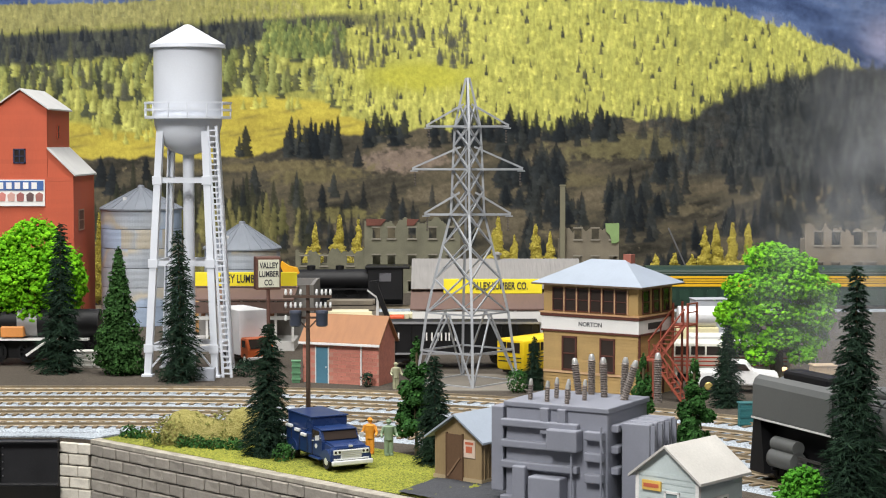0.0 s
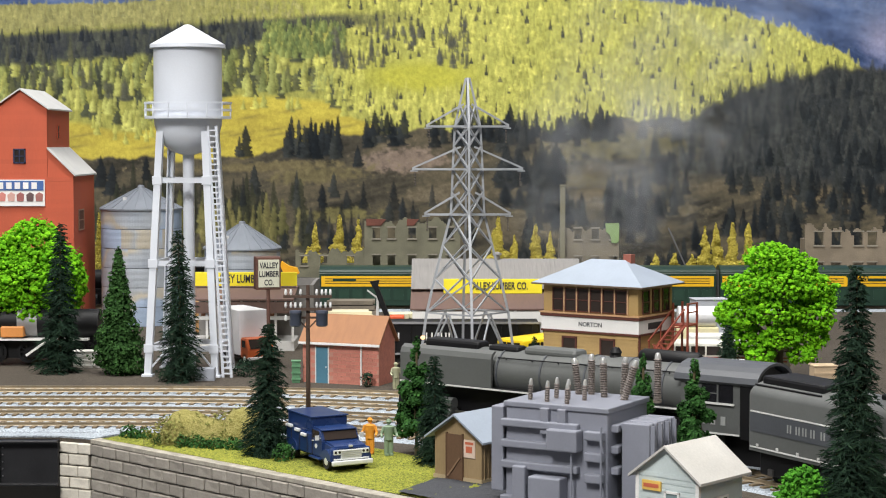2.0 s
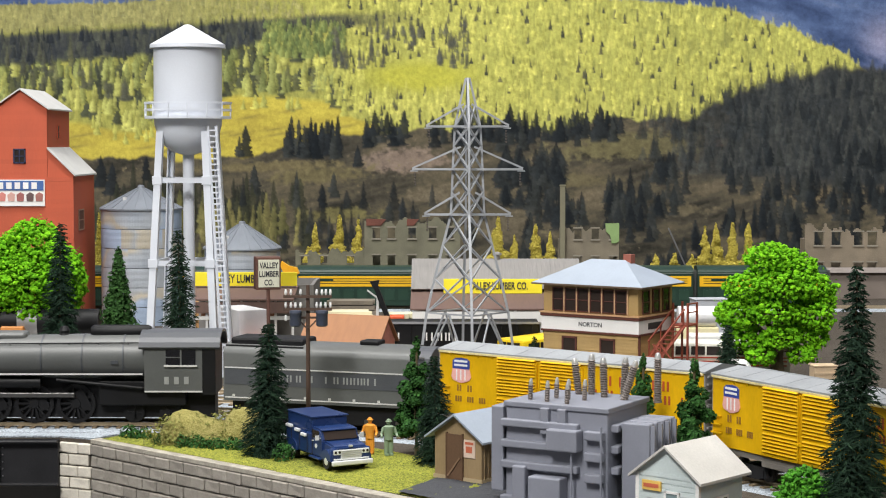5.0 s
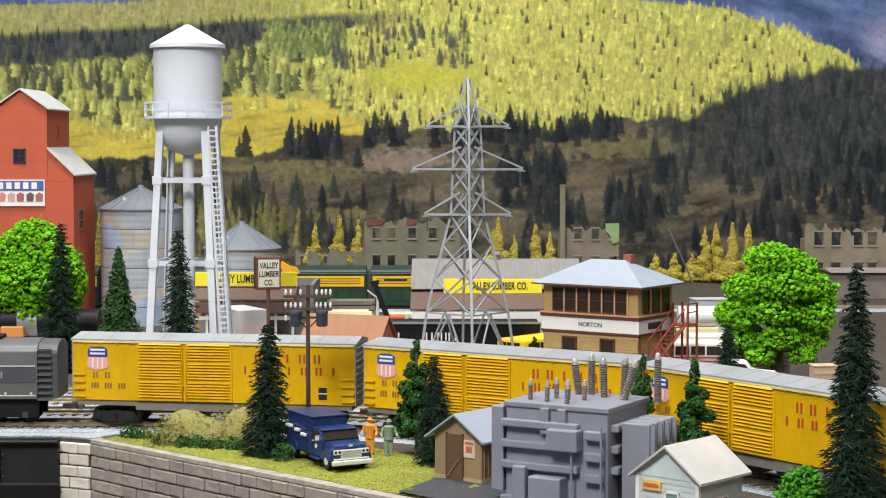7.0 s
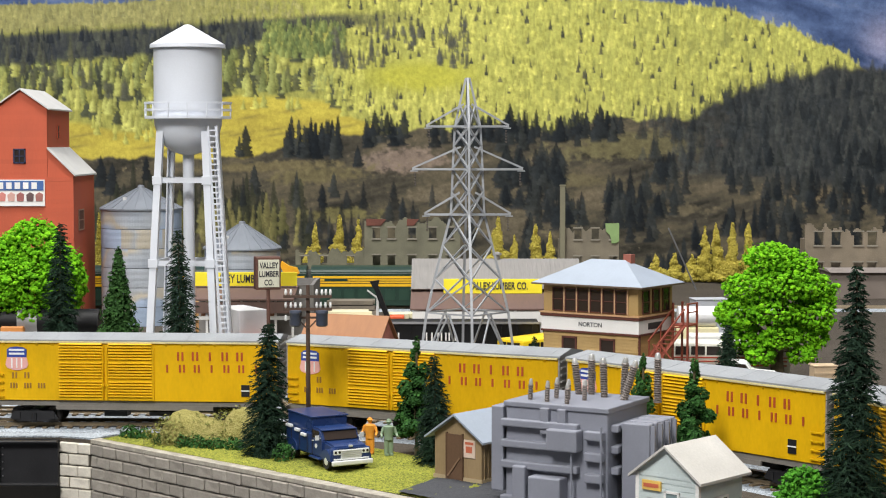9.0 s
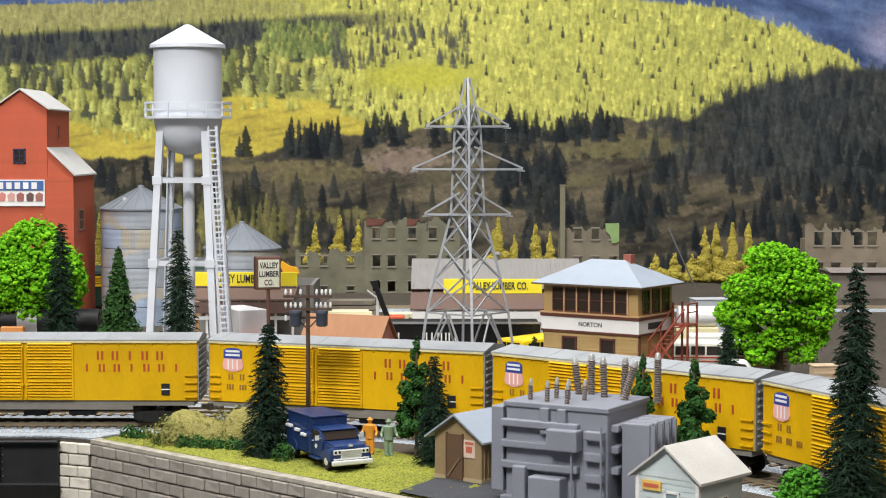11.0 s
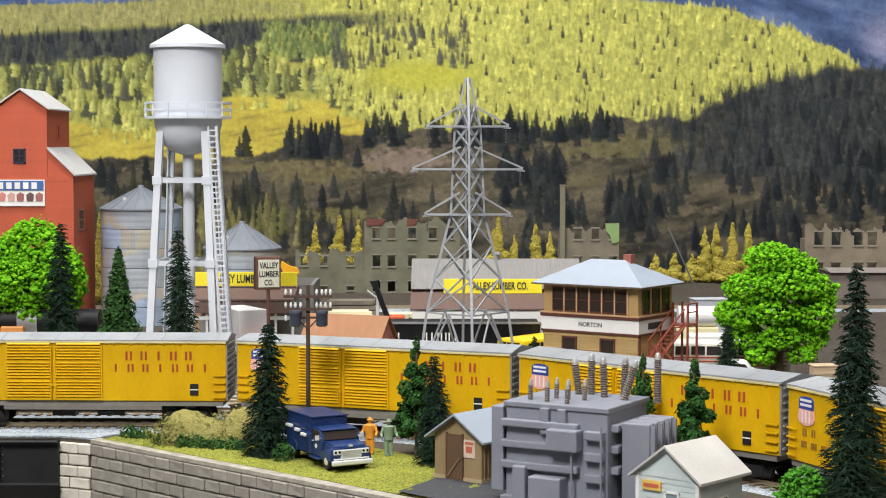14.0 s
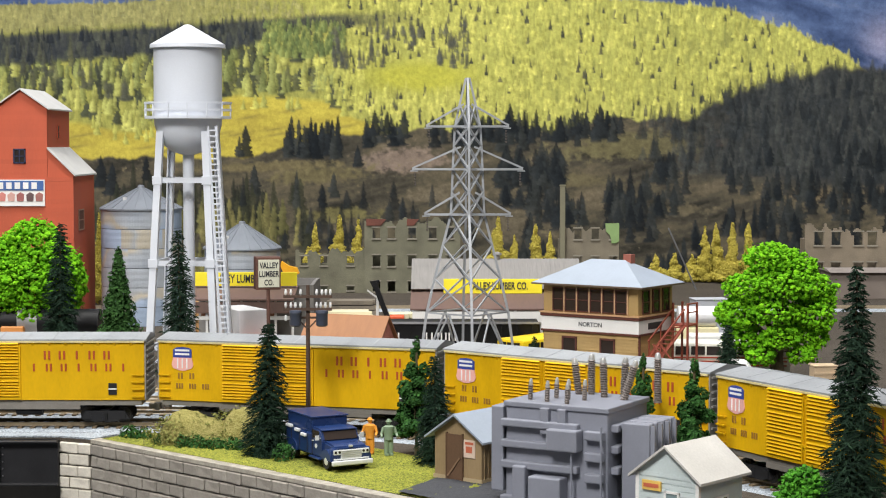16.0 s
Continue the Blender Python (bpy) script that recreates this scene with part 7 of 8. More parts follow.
def lumber_store(x0, x1, zr, ze, zs0, zs1, sx0, sx1, za, label, tx, size, roof):
    t = thing("lumber_store", None, label, "store")
    if roof:
        part("roof_slope", prism(bmnew(), [(1.555, ze), (1.602, zr), (1.602, zr + 0.0012), (1.553, ze + 0.0012)], x0, x1 + 0.035, "x"), GREYR, t, "pale corrugated metal roof")
        part("roof_slope", prism(bmnew(), [(1.649, ze), (1.602, zr), (1.602, zr + 0.0012), (1.651, ze + 0.0012)], x0, x1 + 0.035, "x"), GREYR, t)
        n = int((x1 + 0.035 - x0) / 0.004)
        r0 = None
        for k in range(n):
            if r0 is None:
                r0 = part("roof_rib", prism(bmnew(), [(1.553, ze + 0.0012), (1.602, zr + 0.0012), (1.602, zr + 0.0018), (1.553, ze + 0.0018)], 0, 0.0006, "x"), GREYR, t)
                r0.location = (x0 + 0.002, 0, 0)
            else:
                again("roof_rib", r0, t, (x0 + 0.002 + k * 0.004, 0, 0))
        part("vent", lathe(bmnew(), [(0, zr + 0.0075), (0.004, zr + 0.006), (0.0042, zr + 0.0045), (0.0025, zr + 0.004), (0.0025, zr - 0.002)], 0.048, 1.602, 14), GREYR, t)
    part("wall", box(bmnew(), x0 + 0.002, x1 + 0.033, 1.560, 1.563, 0, ze), GRAYW, t)
    part("wall", box(bmnew(), x0 + 0.002, x1 + 0.033, 1.641, 1.644, 0, ze), GRAYW, t)
    for x in (x0 + 0.002, x1 + 0.030):
        part("wall", prism(bmnew(), [(1.563, 0), (1.641, 0), (1.641, ze), (1.602, zr - 0.001 if roof else ze + 0.001), (1.563, ze)], x, x + 0.003, "x"), GRAYW, t)
    part("awning", prism(bmnew(), [(1.508, za), (1.562, ze - 0.001), (1.562, ze), (1.508, za + 0.0014)], x0, x1 + 0.02, "x"), BRN, t, "brown sloping awning roof")
    sg = part("sign_board", box(bmnew(), sx0, sx1, 1.5495, 1.5515, zs0, zs1, 0.0003), YSIGN, t, "yellow name board with black letters")
    lettering("lettering", "VALLEY LUMBER CO.", size, BARS, sg, pose(tx, 1.5492, (zs0 + zs1) / 2) @ UPRIGHT, 0.0001, 0.62)
    part("dock", box(bmnew(), x0, x1 + 0.02, 1.512, 1.56, 0, 0.008), WHT, t)
    part("fascia", box(bmnew(), x0, x1 + 0.02, 1.508, 1.5098, za - 0.0105, za - 0.001), WHT if roof else BRN, t)
    n = 6
    for k in range(n + 1):
        x = x0 + (x1 + 0.018 - x0) * k / n
        part("post", box(bmnew(), x, x + 0.002, 1.5105, 1.5125, 0.008, za), WHT, t)
    if not roof:
        part("rail", box(bmnew(), x0, x1 + 0.02, 1.5095, 1.5112, 0.0265, 0.0295), WHT, t)
        part("shelf_goods", box(bmnew(), x0 + 0.006, x1, 1.545, 1.556, 0.026, 0.031), mat("goods_rust", (0.25, 0.1, 0.05), 0.8), t)
    return t


lumber_store(-0.0275, 0.0855, 0.0708, 0.0478, 0.0453, 0.0578, 0.0005, 0.0852, 0.0345, "lumber store with grey metal roof and yellow sign", 0.0475, 0.0088, True)
lumber_store(-0.2134, -0.145, 0.066, 0.0518, 0.0517, 0.0637, -0.2134, -0.1254, 0.0425, "open lumber shed with yellow sign and brown awning", -0.171, 0.0098, False)

# lumber stacks between the sheds
for k, (x0, x1, y, z0, n, m) in enumerate(((-0.112, -0.028, 1.50, 0.002, 4, LUM), (-0.098, -0.062, 1.53, 0.004, 7, LUM), (-0.10, -0.06, 1.585, 0.006, 8, mat("grey_lumber", (0.2, 0.17, 0.13), 0.85, var=0.25)), (-0.045, -0.026, 1.46, 0.002, 8, LUM))):
    st = thing("lumber_stack", pose(0, 0, 0), "stack of sawn timber boards in the yard" if m == LUM else "stack of weathered grey boards", "lumber")
    rnd = random.Random(k)
    for j in range(n):
        for q in range(3):
            dx = rnd.uniform(-0.002, 0.002)
            part("plank", box(bmnew(), x0 + dx, x1 + dx, y + q * 0.0075, y + q * 0.0075 + 0.007, 0.0008 + j * 0.0045, 0.0008 + j * 0.0045 + 0.0036), m, st)
    for x in (x0 + 0.006, x1 - 0.008):
        part("bearer", box(bmnew(), x, x + 0.002, y, y + 0.022, 0, 0.0008), m, st)

# sign on a post
sg = thing("road_sign", pose(-0.1344, 1.38, 0, 0, 0, 14), "cream lumber company sign in a brown box frame on a post", "sign")
MB = mat("sign_brown", (0.12, 0.055, 0.04), 0.6, var=0.12)
part("post", rod(bmnew(), (0.001, 0.002, 0), (0.001, 0.002, 0.064), 0.0014, seg=8), MB, sg)
part("frame", box(bmnew(), -0.0085, 0.0105, 0, 0.014, 0.0622, 0.0872, 0.0004), MB, sg)
face = part("face", box(bmnew(), -0.0068, 0.0092, -0.0006, 0.0004, 0.0642, 0.0853), mat("sign_cream", (0.62, 0.62, 0.5), 0.6), sg, "cream face with three lines of dark letters")
for k, s in enumerate(("VALLEY", "LUMBER", "CO.")):
    lettering("lettering", s, 0.0062, BARS, face, pose(0.0012, -0.0008, 0.0808 - k * 0.0066) @ UPRIGHT, 0.0001, 0.68)

# ---------- silos ----------
def silo_paint():
    m = mat("silo_panel", (0.5, 0.5, 0.5), 0.5, 0.25, var=0.15)
    nt = m.node_tree
    info = nt.nodes.new("ShaderNodeObjectInfo")
    ramp = nt.nodes.new("ShaderNodeValToRGB")
    ramp.color_ramp.interpolation = "EASE"
    el = ramp.color_ramp.elements
    cols = [(0.0, (0.36, 0.4, 0.46)), (0.36, (0.38, 0.41, 0.45)), (0.52, (0.46, 0.42, 0.34)), (0.7, (0.33, 0.41, 0.54))]
    while len(el) < 4:
        el.new(0.5)
    for e, (p, c) in zip(el, cols):
        e.position, e.color = p, (*c, 1)
    tc = nt.nodes.new("ShaderNodeTexCoord")
    mp = nt.nodes.new("ShaderNodeMapping")
    mp.inputs["Scale"].default_value = (1, 1, 1.6)
    patch = nt.nodes.new("ShaderNodeTexNoise")
    patch.inputs["Scale"].default_value, patch.inputs["Detail"].default_value = 15, 1
    nt.links.new(tc.outputs["Object"], mp.inputs[0])
    nt.links.new(mp.outputs[0], patch.inputs["Vector"])
    span = nt.nodes.new("ShaderNodeMapRange")
    span.inputs["From Min"].default_value, span.inputs["From Max"].default_value = 0.36, 0.64
    nt.links.new(patch.outputs["Fac"], span.inputs["Value"])
    both = nt.nodes.new("ShaderNodeMix")
    both.inputs[0].default_value = 0.3
    nt.links.new(span.outputs[0], both.inputs[2])
    nt.links.new(info.outputs["Random"], both.inputs[3])
    nt.links.new(both.outputs[0], ramp.inputs[0])
    sc = [n for n in nt.nodes if n.bl_idname == "ShaderNodeVectorMath"][0]
    nt.links.new(ramp.outputs[0], sc.inputs[0])
    return m


SILO = silo_paint()
SROOF = mat("silo_roof", (0.2, 0.22, 0.25), 0.5, 0.3, var=0.1)


def silo(x, y, r, ze, za, label):
    t = thing("grain_silo", pose(x, y, 0), label, "silo")
    rings = max(3, int(ze / 0.0165))
    part("shell", lathe(bmnew(), [(r - 0.0006, ze - 0.0005), (r - 0.0006, 0)], seg=48), SROOF, t, smooth=True)
    for k in range(rings):
        z0, z1 = ze * k / rings, ze * (k + 1) / rings
        for j in range(10):
            a0 = math.pi + (j + 0.5 * (k % 2) - 0.5) * math.pi / 9
            bm = bmnew()
            n, mrow = 5, 6
            grid = []
            for q in range(mrow + 1):
                z = z0 + 0.0003 + (z1 - z0 - 0.0006) * q / mrow
                rr = r + (0.00012 if q % 2 else 0)
                grid.append([bm.verts.new((rr * math.cos(a0 + math.pi / 9 * i / n), rr * math.sin(a0 + math.pi / 9 * i / n), z)) for i in range(n + 1)])
            for q in range(mrow):
                for i in range(n):
                    bm.faces.new((grid[q][i], grid[q][i + 1], grid[q + 1][i + 1], grid[q + 1][i]))
            part("panel", bm, SILO, t)
    part("roof", lathe(bmnew(), [(0, za), (0.004, za - 0.0004), (r + 0.0016, ze + 0.0006), (r + 0.0016, ze - 0.0008), (r - 0.001, ze - 0.0008)], seg=40), SROOF, t, smooth=True)
    for k in range(20):
        a = 2 * math.pi * k / 20
        part("roof_seam", bar(bmnew(), (0.0042 * math.cos(a), 0.0042 * math.sin(a), za - 0.0002), ((r + 0.0016) * math.cos(a), (r + 0.0016) * math.sin(a), ze + 0.0009), 0.0006), SROOF, t)
    part("cap", lathe(bmnew(), [(0, za + 0.003), (0.003, za + 0.0024), (0.0035, za), (0.0045, za - 0.001)], seg=16), SROOF, t)
    part("hatch", box(bmnew(), -0.014, -0.0105, -r * 0.55, -r * 0.55 + 0.003, ze + (za - ze) * 0.4, ze + (za - ze) * 0.4 + 0.0035), mat("hatch_pale", (0.5, 0.5, 0.5), 0.5), t)


silo(-0.292, 1.75, 0.0385, 0.1112, 0.1312, "corrugated metal grain silo with patched blue and beige panels")
silo(-0.1945, 1.75, 0.0365, 0.0728, 0.0962, "shorter corrugated grain silo with conical roof")

# ---------- grain elevator ----------
def elevator():
    t = thing("grain_elevator", None, "tall red wooden grain elevator with stepped roof and advertisement", "grain elevator")
    RO = mat("elevator_red", (0.46, 0.088, 0.04), 0.7, var=0.08, streak=(1, 1, 0.2))
    RD = mat("roof_pale", (0.55, 0.55, 0.53), 0.6, var=0.1)
    y0, y1 = 1.68, 1.78
    xl, xr, xc = -0.4158, -0.367, -0.3914
    part("tower", prism(bmnew(), [(xl, 0), (xr, 0), (xr, 0.2065), (xc, 0.2235), (xl, 0.2065)], y0, y1), RO, t)
    for s in (-1, 1):
        a = [(xc, 0.2238), (xc + s * 0.027, 0.2050), (xc + s * 0.027, 0.2064), (xc, 0.2252)]
        part("roof_slope", prism(bmnew(), a, y0 - 0.003, y1 + 0.003), RD, t, "pale metal roof slope")
    part("wing", prism(bmnew(), [(xr, 0), (-0.3431, 0), (-0.3431, 0.145), (xr, 0.1685)], y0 + 0.0004, y1 - 0.0004), RO, t)
    part("wing_roof", prism(bmnew(), [(xr, 0.169), (-0.341, 0.1435), (-0.341, 0.145), (xr, 0.1705)], y0 - 0.002, y1 + 0.002), RD, t, "pale lean-to roof")
    part("wing", prism(bmnew(), [(xl, 0), (-0.46, 0), (-0.46, 0.13), (xl, 0.1685)], y0 + 0.0004, y1 - 0.0004), RO, t)
    for k in range(46):
        z = 0.02 + k * 0.0041
        part("board_line", box(bmnew(), -0.46 if z < 0.125 else xl, -0.3431 if z < 0.14 else xr, y0 - 0.0003, y0 + 0.0005, z, z + 0.0040), RO, t)
    window(t, -0.3985, -0.387, 0.1555, 0.1692, y0 - 0.0004, mat("window_navy", (0.02, 0.03, 0.08), 0.5), GLASS, 2, 2, 0.0012)
    window(t, 1.722, 1.732, 0.178, 0.192, xr + 0.0002, RO, mat("shutter_brown", (0.12, 0.05, 0.03), 0.7), 1, 2, 0.001, "x", 1)
    window(t, 1.70, 1.725, 0.092, 0.112, -0.3429, mat("frame_tan", (0.35, 0.22, 0.15), 0.6), mat("shutter_brown", (0.12, 0.05, 0.03), 0.7), 1, 2, 0.0012, "x", 1)
    ad = part("advertisement", box(bmnew(), -0.436, -0.3694, y0 - 0.002, y0 - 0.0006, 0.116, 0.1405), WHT, t, "white painted advertisement panel")
    part("blue_field", box(bmnew(), -0.435, -0.3704, y0 - 0.0024, y0 - 0.0019, 0.1305, 0.1395), mat("ad_blue", (0.05, 0.12, 0.33), 0.6), ad)
    for k in range(6):
        part("pale_mark", box(bmnew(), -0.4205 + k * 0.0078, -0.4155 + k * 0.0078, y0 - 0.0027, y0 - 0.0023, 0.132, 0.138), WHT, ad)
    for k, (x, c) in enumerate(((-0.412, (0.55, 0.2, 0.17)), (-0.4035, (0.6, 0.35, 0.3)), (-0.395, (0.3, 0.1, 0.09)), (-0.386, (0.12, 0.07, 0.07)), (-0.3775, (0.35, 0.14, 0.12)))):
        part("picture_block", prism(bmnew(), [(x, 0.1205), (x + 0.006, 0.1205), (x + 0.0065, 0.127), (x + 0.003, 0.129), (x - 0.0005, 0.1265)], y0 - 0.0024, y0 - 0.0019), mat("ad_block", c, 0.6) if k == 0 else mat("ad_block_" + "abcdef"[k], c, 0.6), ad)


elevator()


# ---------- ruined stone buildings at the rear ----------
def pierced(bm, xs, zs, y0, y1, hole, top):
    """Wall slab on a grid of cuts, with openings right through it and a broken top."""
    nx, nz = len(xs) - 1, len(zs) - 1
    solid = {(i, j) for i in range(nx) for j in range(nz) if not hole((xs[i] + xs[i + 1]) / 2, (zs[j] + zs[j + 1]) / 2) and zs[j] < top((xs[i] + xs[i + 1]) / 2)}
    vs = {}

    def v(i, j, y):
        if (i, j, y) not in vs:
            vs[i, j, y] = bm.verts.new((xs[i], y, zs[j]))
        return vs[i, j, y]
    for i, j in solid:
        bm.faces.new((v(i, j, y0), v(i + 1, j, y0), v(i + 1, j + 1, y0), v(i, j + 1, y0)))
        bm.faces.new((v(i, j, y1), v(i, j + 1, y1), v(i + 1, j + 1, y1), v(i + 1, j, y1)))
        for di, dj, a, b in ((-1, 0, (i, j), (i, j + 1)), (1, 0, (i + 1, j + 1), (i + 1, j)), (0, -1, (i + 1, j), (i, j)), (0, 1, (i, j + 1), (i + 1, j + 1))):
            if (i + di, j + dj) not in solid:
                bm.faces.new((v(*a, y0), v(*b, y0), v(*b, y1), v(*a, y1)))
    return bm


def ruin(x0, x1, h, wins, color, label, rag, seed, y=2.1, d=0.03):
    t = thing("ruined_building", None, label, "ruined building")
    m = mat("ruin_stone_" + str("abcdef"[seed]), color, 0.9, var=0.3, scale=350, bump=0.6)
    xs = sorted({x0, x1, *[q for w in wins for q in w[:2]], *[x0 + (x1 - x0) * k / 30 for k in range(31)], *[x0 + (x1 - x0) * k / 80 for k in range(81)]})
    zs = sorted({-0.002, h, *[q for w in wins for q in w[2:]], *[h * k / 60 for k in range(61)]})

    def hole(x, z):
        return any(a < x < b and c < z < e for a, b, c, e in wins)
    part("wall", pierced(bmnew(), xs, zs, y, y + 0.004, hole, lambda x: h - rag * (0.6 + 1.0 * noise.noise((x * 60, seed, 0)) + 0.5 * noise.noise((x * 190, seed, 5)))), m, t)
    for x in (x0, x1 - 0.004):
        part("wall", box(bmnew(), x, x + 0.004, y + 0.004, y + d, 0, h * 0.75), m, t)
    part("wall", box(bmnew(), x0 + 0.004, x1 - 0.004, y + d - 0.004, y + d, 0, h * 0.6), m, t)
    for a, b, c, e in wins:
        part("window_sill", box(bmnew(), a - 0.0012, b + 0.0012, y - 0.0014, y + 0.001, c - 0.0016, c), mat("sill_stone", (0.22, 0.2, 0.16), 0.9), t)
        part("window_lintel", box(bmnew(), a - 0.0012, b + 0.0012, y - 0.0008, y + 0.001, e, e + 0.0014), mat("sill_stone", (0.22, 0.2, 0.16), 0.9), t)
    return t


def grid_wins(cols, rows, w):
    return [(c - w / 2, c + w / 2, a, b) for c in cols for a, b in rows]


ruin(-0.0913, 0.02, 0.0885, grid_wins((-0.0775, -0.06, -0.036, -0.012, 0.008), ((0.064, 0.0765), (0.0315, 0.0445), (0.002, 0.014)), 0.0088), (0.15, 0.145, 0.1), "ruined olive-grey stone block with broken red top storey", 0.009, 0)
part_cap = thing("broken_roof", None, "broken red brick parapet on the ruin", "parapet")
for x0, x1 in ((-0.089, -0.066), (-0.042, -0.028)):
    part("brick_run", prism(bmnew(), [(x0, 0.079), (x1 - 0.006, 0.079), (x1, 0.0862), (x0, 0.0868)], 2.0985, 2.1), mat("brick_red_old", (0.14, 0.05, 0.035), 0.9, var=0.25), part_cap)
ruin(-0.172, -0.0915, 0.055, grid_wins((-0.162, -0.139, -0.108), ((0.032, 0.043), (0.003, 0.008)), 0.008), (0.13, 0.125, 0.085), "low ruined grey stone wing", 0.012, 1, 2.105)
ruin(0.1353, 0.2045, 0.083, grid_wins((0.157, 0.177, 0.198), ((0.063, 0.0755), (0.035, 0.043)), 0.0085), (0.19, 0.165, 0.12), "ruined brown stone house with pale window arches", 0.016, 2)
part("plaster", prism(bmnew(), [(0.1885, 0.0815), (0.1895, 0.072), (0.194, 0.068), (0.196, 0.0585), (0.2015, 0.0585), (0.2045, 0.061), (0.2045, 0.082), (0.198, 0.0815)], 2.0982, 2.0998), mat("plaster_green", (0.2, 0.3, 0.12), 0.9, var=0.15), bpy.data.objects["ruined_building.002"], "patch of green plaster")
ch = thing("chimney_stack", pose(0.1385, 2.095, 0), "tall thin weathered chimney pole beside the ruin", "chimney")
part("shaft", box(bmnew(), -0.003, 0.003, -0.003, 0.003, 0, 0.1245, 0.0005), mat("shaft_olive", (0.16, 0.15, 0.1), 0.9), ch)
part("cap", box(bmnew(), -0.0035, 0.0035, -0.0035, 0.0035, 0.1245, 0.1265, 0.0004), mat("shaft_olive", (0.16, 0.15, 0.1), 0.9), ch)
ruin(0.421, 0.62, 0.084, grid_wins((0.437, 0.457, 0.483, 0.499, 0.525, 0.55, 0.58), ((0.056, 0.0715), (0.022, 0.036)), 0.0105), (0.2, 0.165, 0.12), "ruined brown stone terrace with rows of empty windows", 0.017, 3)
yc = thing("yard_shed", pose(0.0, 0.0, 0.0), "long plain grey-brown shed below the ruins", "shed")
part("wall", box(bmnew(), 0.435, 0.66, 2.02, 2.08, 0, 0.030, 0.0006), mat("shed_brown", (0.17, 0.14, 0.12), 0.8, var=0.15), yc)
part("roof", prism(bmnew(), [(2.015, 0.030), (2.085, 0.030), (2.05, 0.0335)], 0.433, 0.662, "x"), mat("shed_roof", (0.24, 0.21, 0.19), 0.8, var=0.15), yc)


# golden trees along the foot of the mural
def gold_tree(x, y, h, w, seed, m=GOLDL):
    rnd = random.Random(seed)
    blobs = []
    for k in range(9):
        u = k / 8
        r = w * (1 - 0.84 * u) * rnd.uniform(0.5, 0.8)
        blobs.append((rnd.uniform(-0.35, 0.35) * w * (1 - u), rnd.uniform(-0.15, 0.15) * w, h * (0.12 + 0.83 * u), r, r, h * rnd.uniform(0.08, 0.14)))
    return broadleaf(x, y, blobs, seed, m, "golden autumn tree in front of the mural", h * 0.5, 0.0012, 0.0009, 6500, "autumn_tree", "tree")


YG = 2.25
for k, (px_, top, w) in enumerate(((558, 402, 26), (600, 388, 34), (632, 392, 24), (545, 440, 26), (882, 390, 34), (912, 425, 24), (948, 400, 26), (975, 415, 22), (1165, 455, 24), (1195, 450, 26), (1250, 408, 26), (1272, 400, 24), (1297, 400, 28), (1328, 400, 28), (1230, 455, 30), (1290, 460, 36), (700, 470, 26), (1180, 480, 40))):
    z = 0.1737 - (top - 255) / 3200 * YG
    gold_tree((px_ - 784) / 3200 * YG, YG + 0.012 * (k % 3), z, w / 3200 * YG, 200 + k)
gold_tree((175 - 784) / 3200 * 1.95, 1.95, 0.097, 0.010, 240)


# ---------- vehicles and rolling stock in the yard ----------
def small_van(name, x, y, rz, ln, h, color, cabcol, label, cat):
    t = thing(name, pose(x, y, 0, 0, 0, rz), label, cat)
    mb = mat("paint_" + name, color, 0.4, var=0.05)
    mc = mat("cab_paint_" + name, cabcol, 0.4, var=0.05)
    w = 0.012
    TY = MATS["tyre_black"]
    part("cargo_box", box(bmnew(), -ln / 2, ln / 2 - 0.016, -w, w, 0.007, h, 0.0006), mb, t)
    cb = bmnew()
    prism(cb, [(ln / 2 - 0.0155, 0.005), (ln / 2, 0.005), (ln / 2 - 0.0005, 0.0125), (ln / 2 - 0.005, 0.0205), (ln / 2 - 0.0155, 0.0212)], -w + 0.001, w - 0.001)
    bmesh.ops.bevel(cb, geom=cb.edges[:], offset=0.0007, segments=2, affect="EDGES")
    part("cab", cb, mc, t)
    part("windshield", prism(bmnew(), [(ln / 2 - 0.0008, 0.0132), (ln / 2 - 0.0004, 0.0132), (ln / 2 - 0.0046, 0.0202), (ln / 2 - 0.005, 0.0202)], -w + 0.003, w - 0.003), GLASS, t)
    for s in (-1, 1):
        part("side_window", box(bmnew(), ln / 2 - 0.013, ln / 2 - 0.0065, s * (w - 0.001) - 0.0002, s * (w - 0.001) + 0.0002, 0.0138, 0.0192), GLASS, t)
        for xx in (-ln / 2 + 0.009, ln / 2 - 0.008):
            wheel(t, xx, s * (w - 0.0025), 0.0045, 0.0045, 0.003, TY, WHT)
    part("chassis", box(bmnew(), -ln / 2 + 0.002, ln / 2 - 0.001, -w * 0.6, w * 0.6, 0.004, 0.0072), TY, t)
    part("bumper", box(bmnew(), ln / 2 - 0.0004, ln / 2 + 0.0012, -w, w, 0.0045, 0.0068, 0.0004), WHT, t)
    return t


small_van("box_truck", -0.158, 1.44, -60, 0.062, 0.0425, (0.72, 0.72, 0.74), (0.55, 0.12, 0.03), "white box truck with orange cab parked in the yard", "truck")
small_van("delivery_truck", 0.20, 1.40, 180, 0.05, 0.026, (0.78, 0.78, 0.76), (0.78, 0.78, 0.76), "white delivery truck in the yard", "truck")


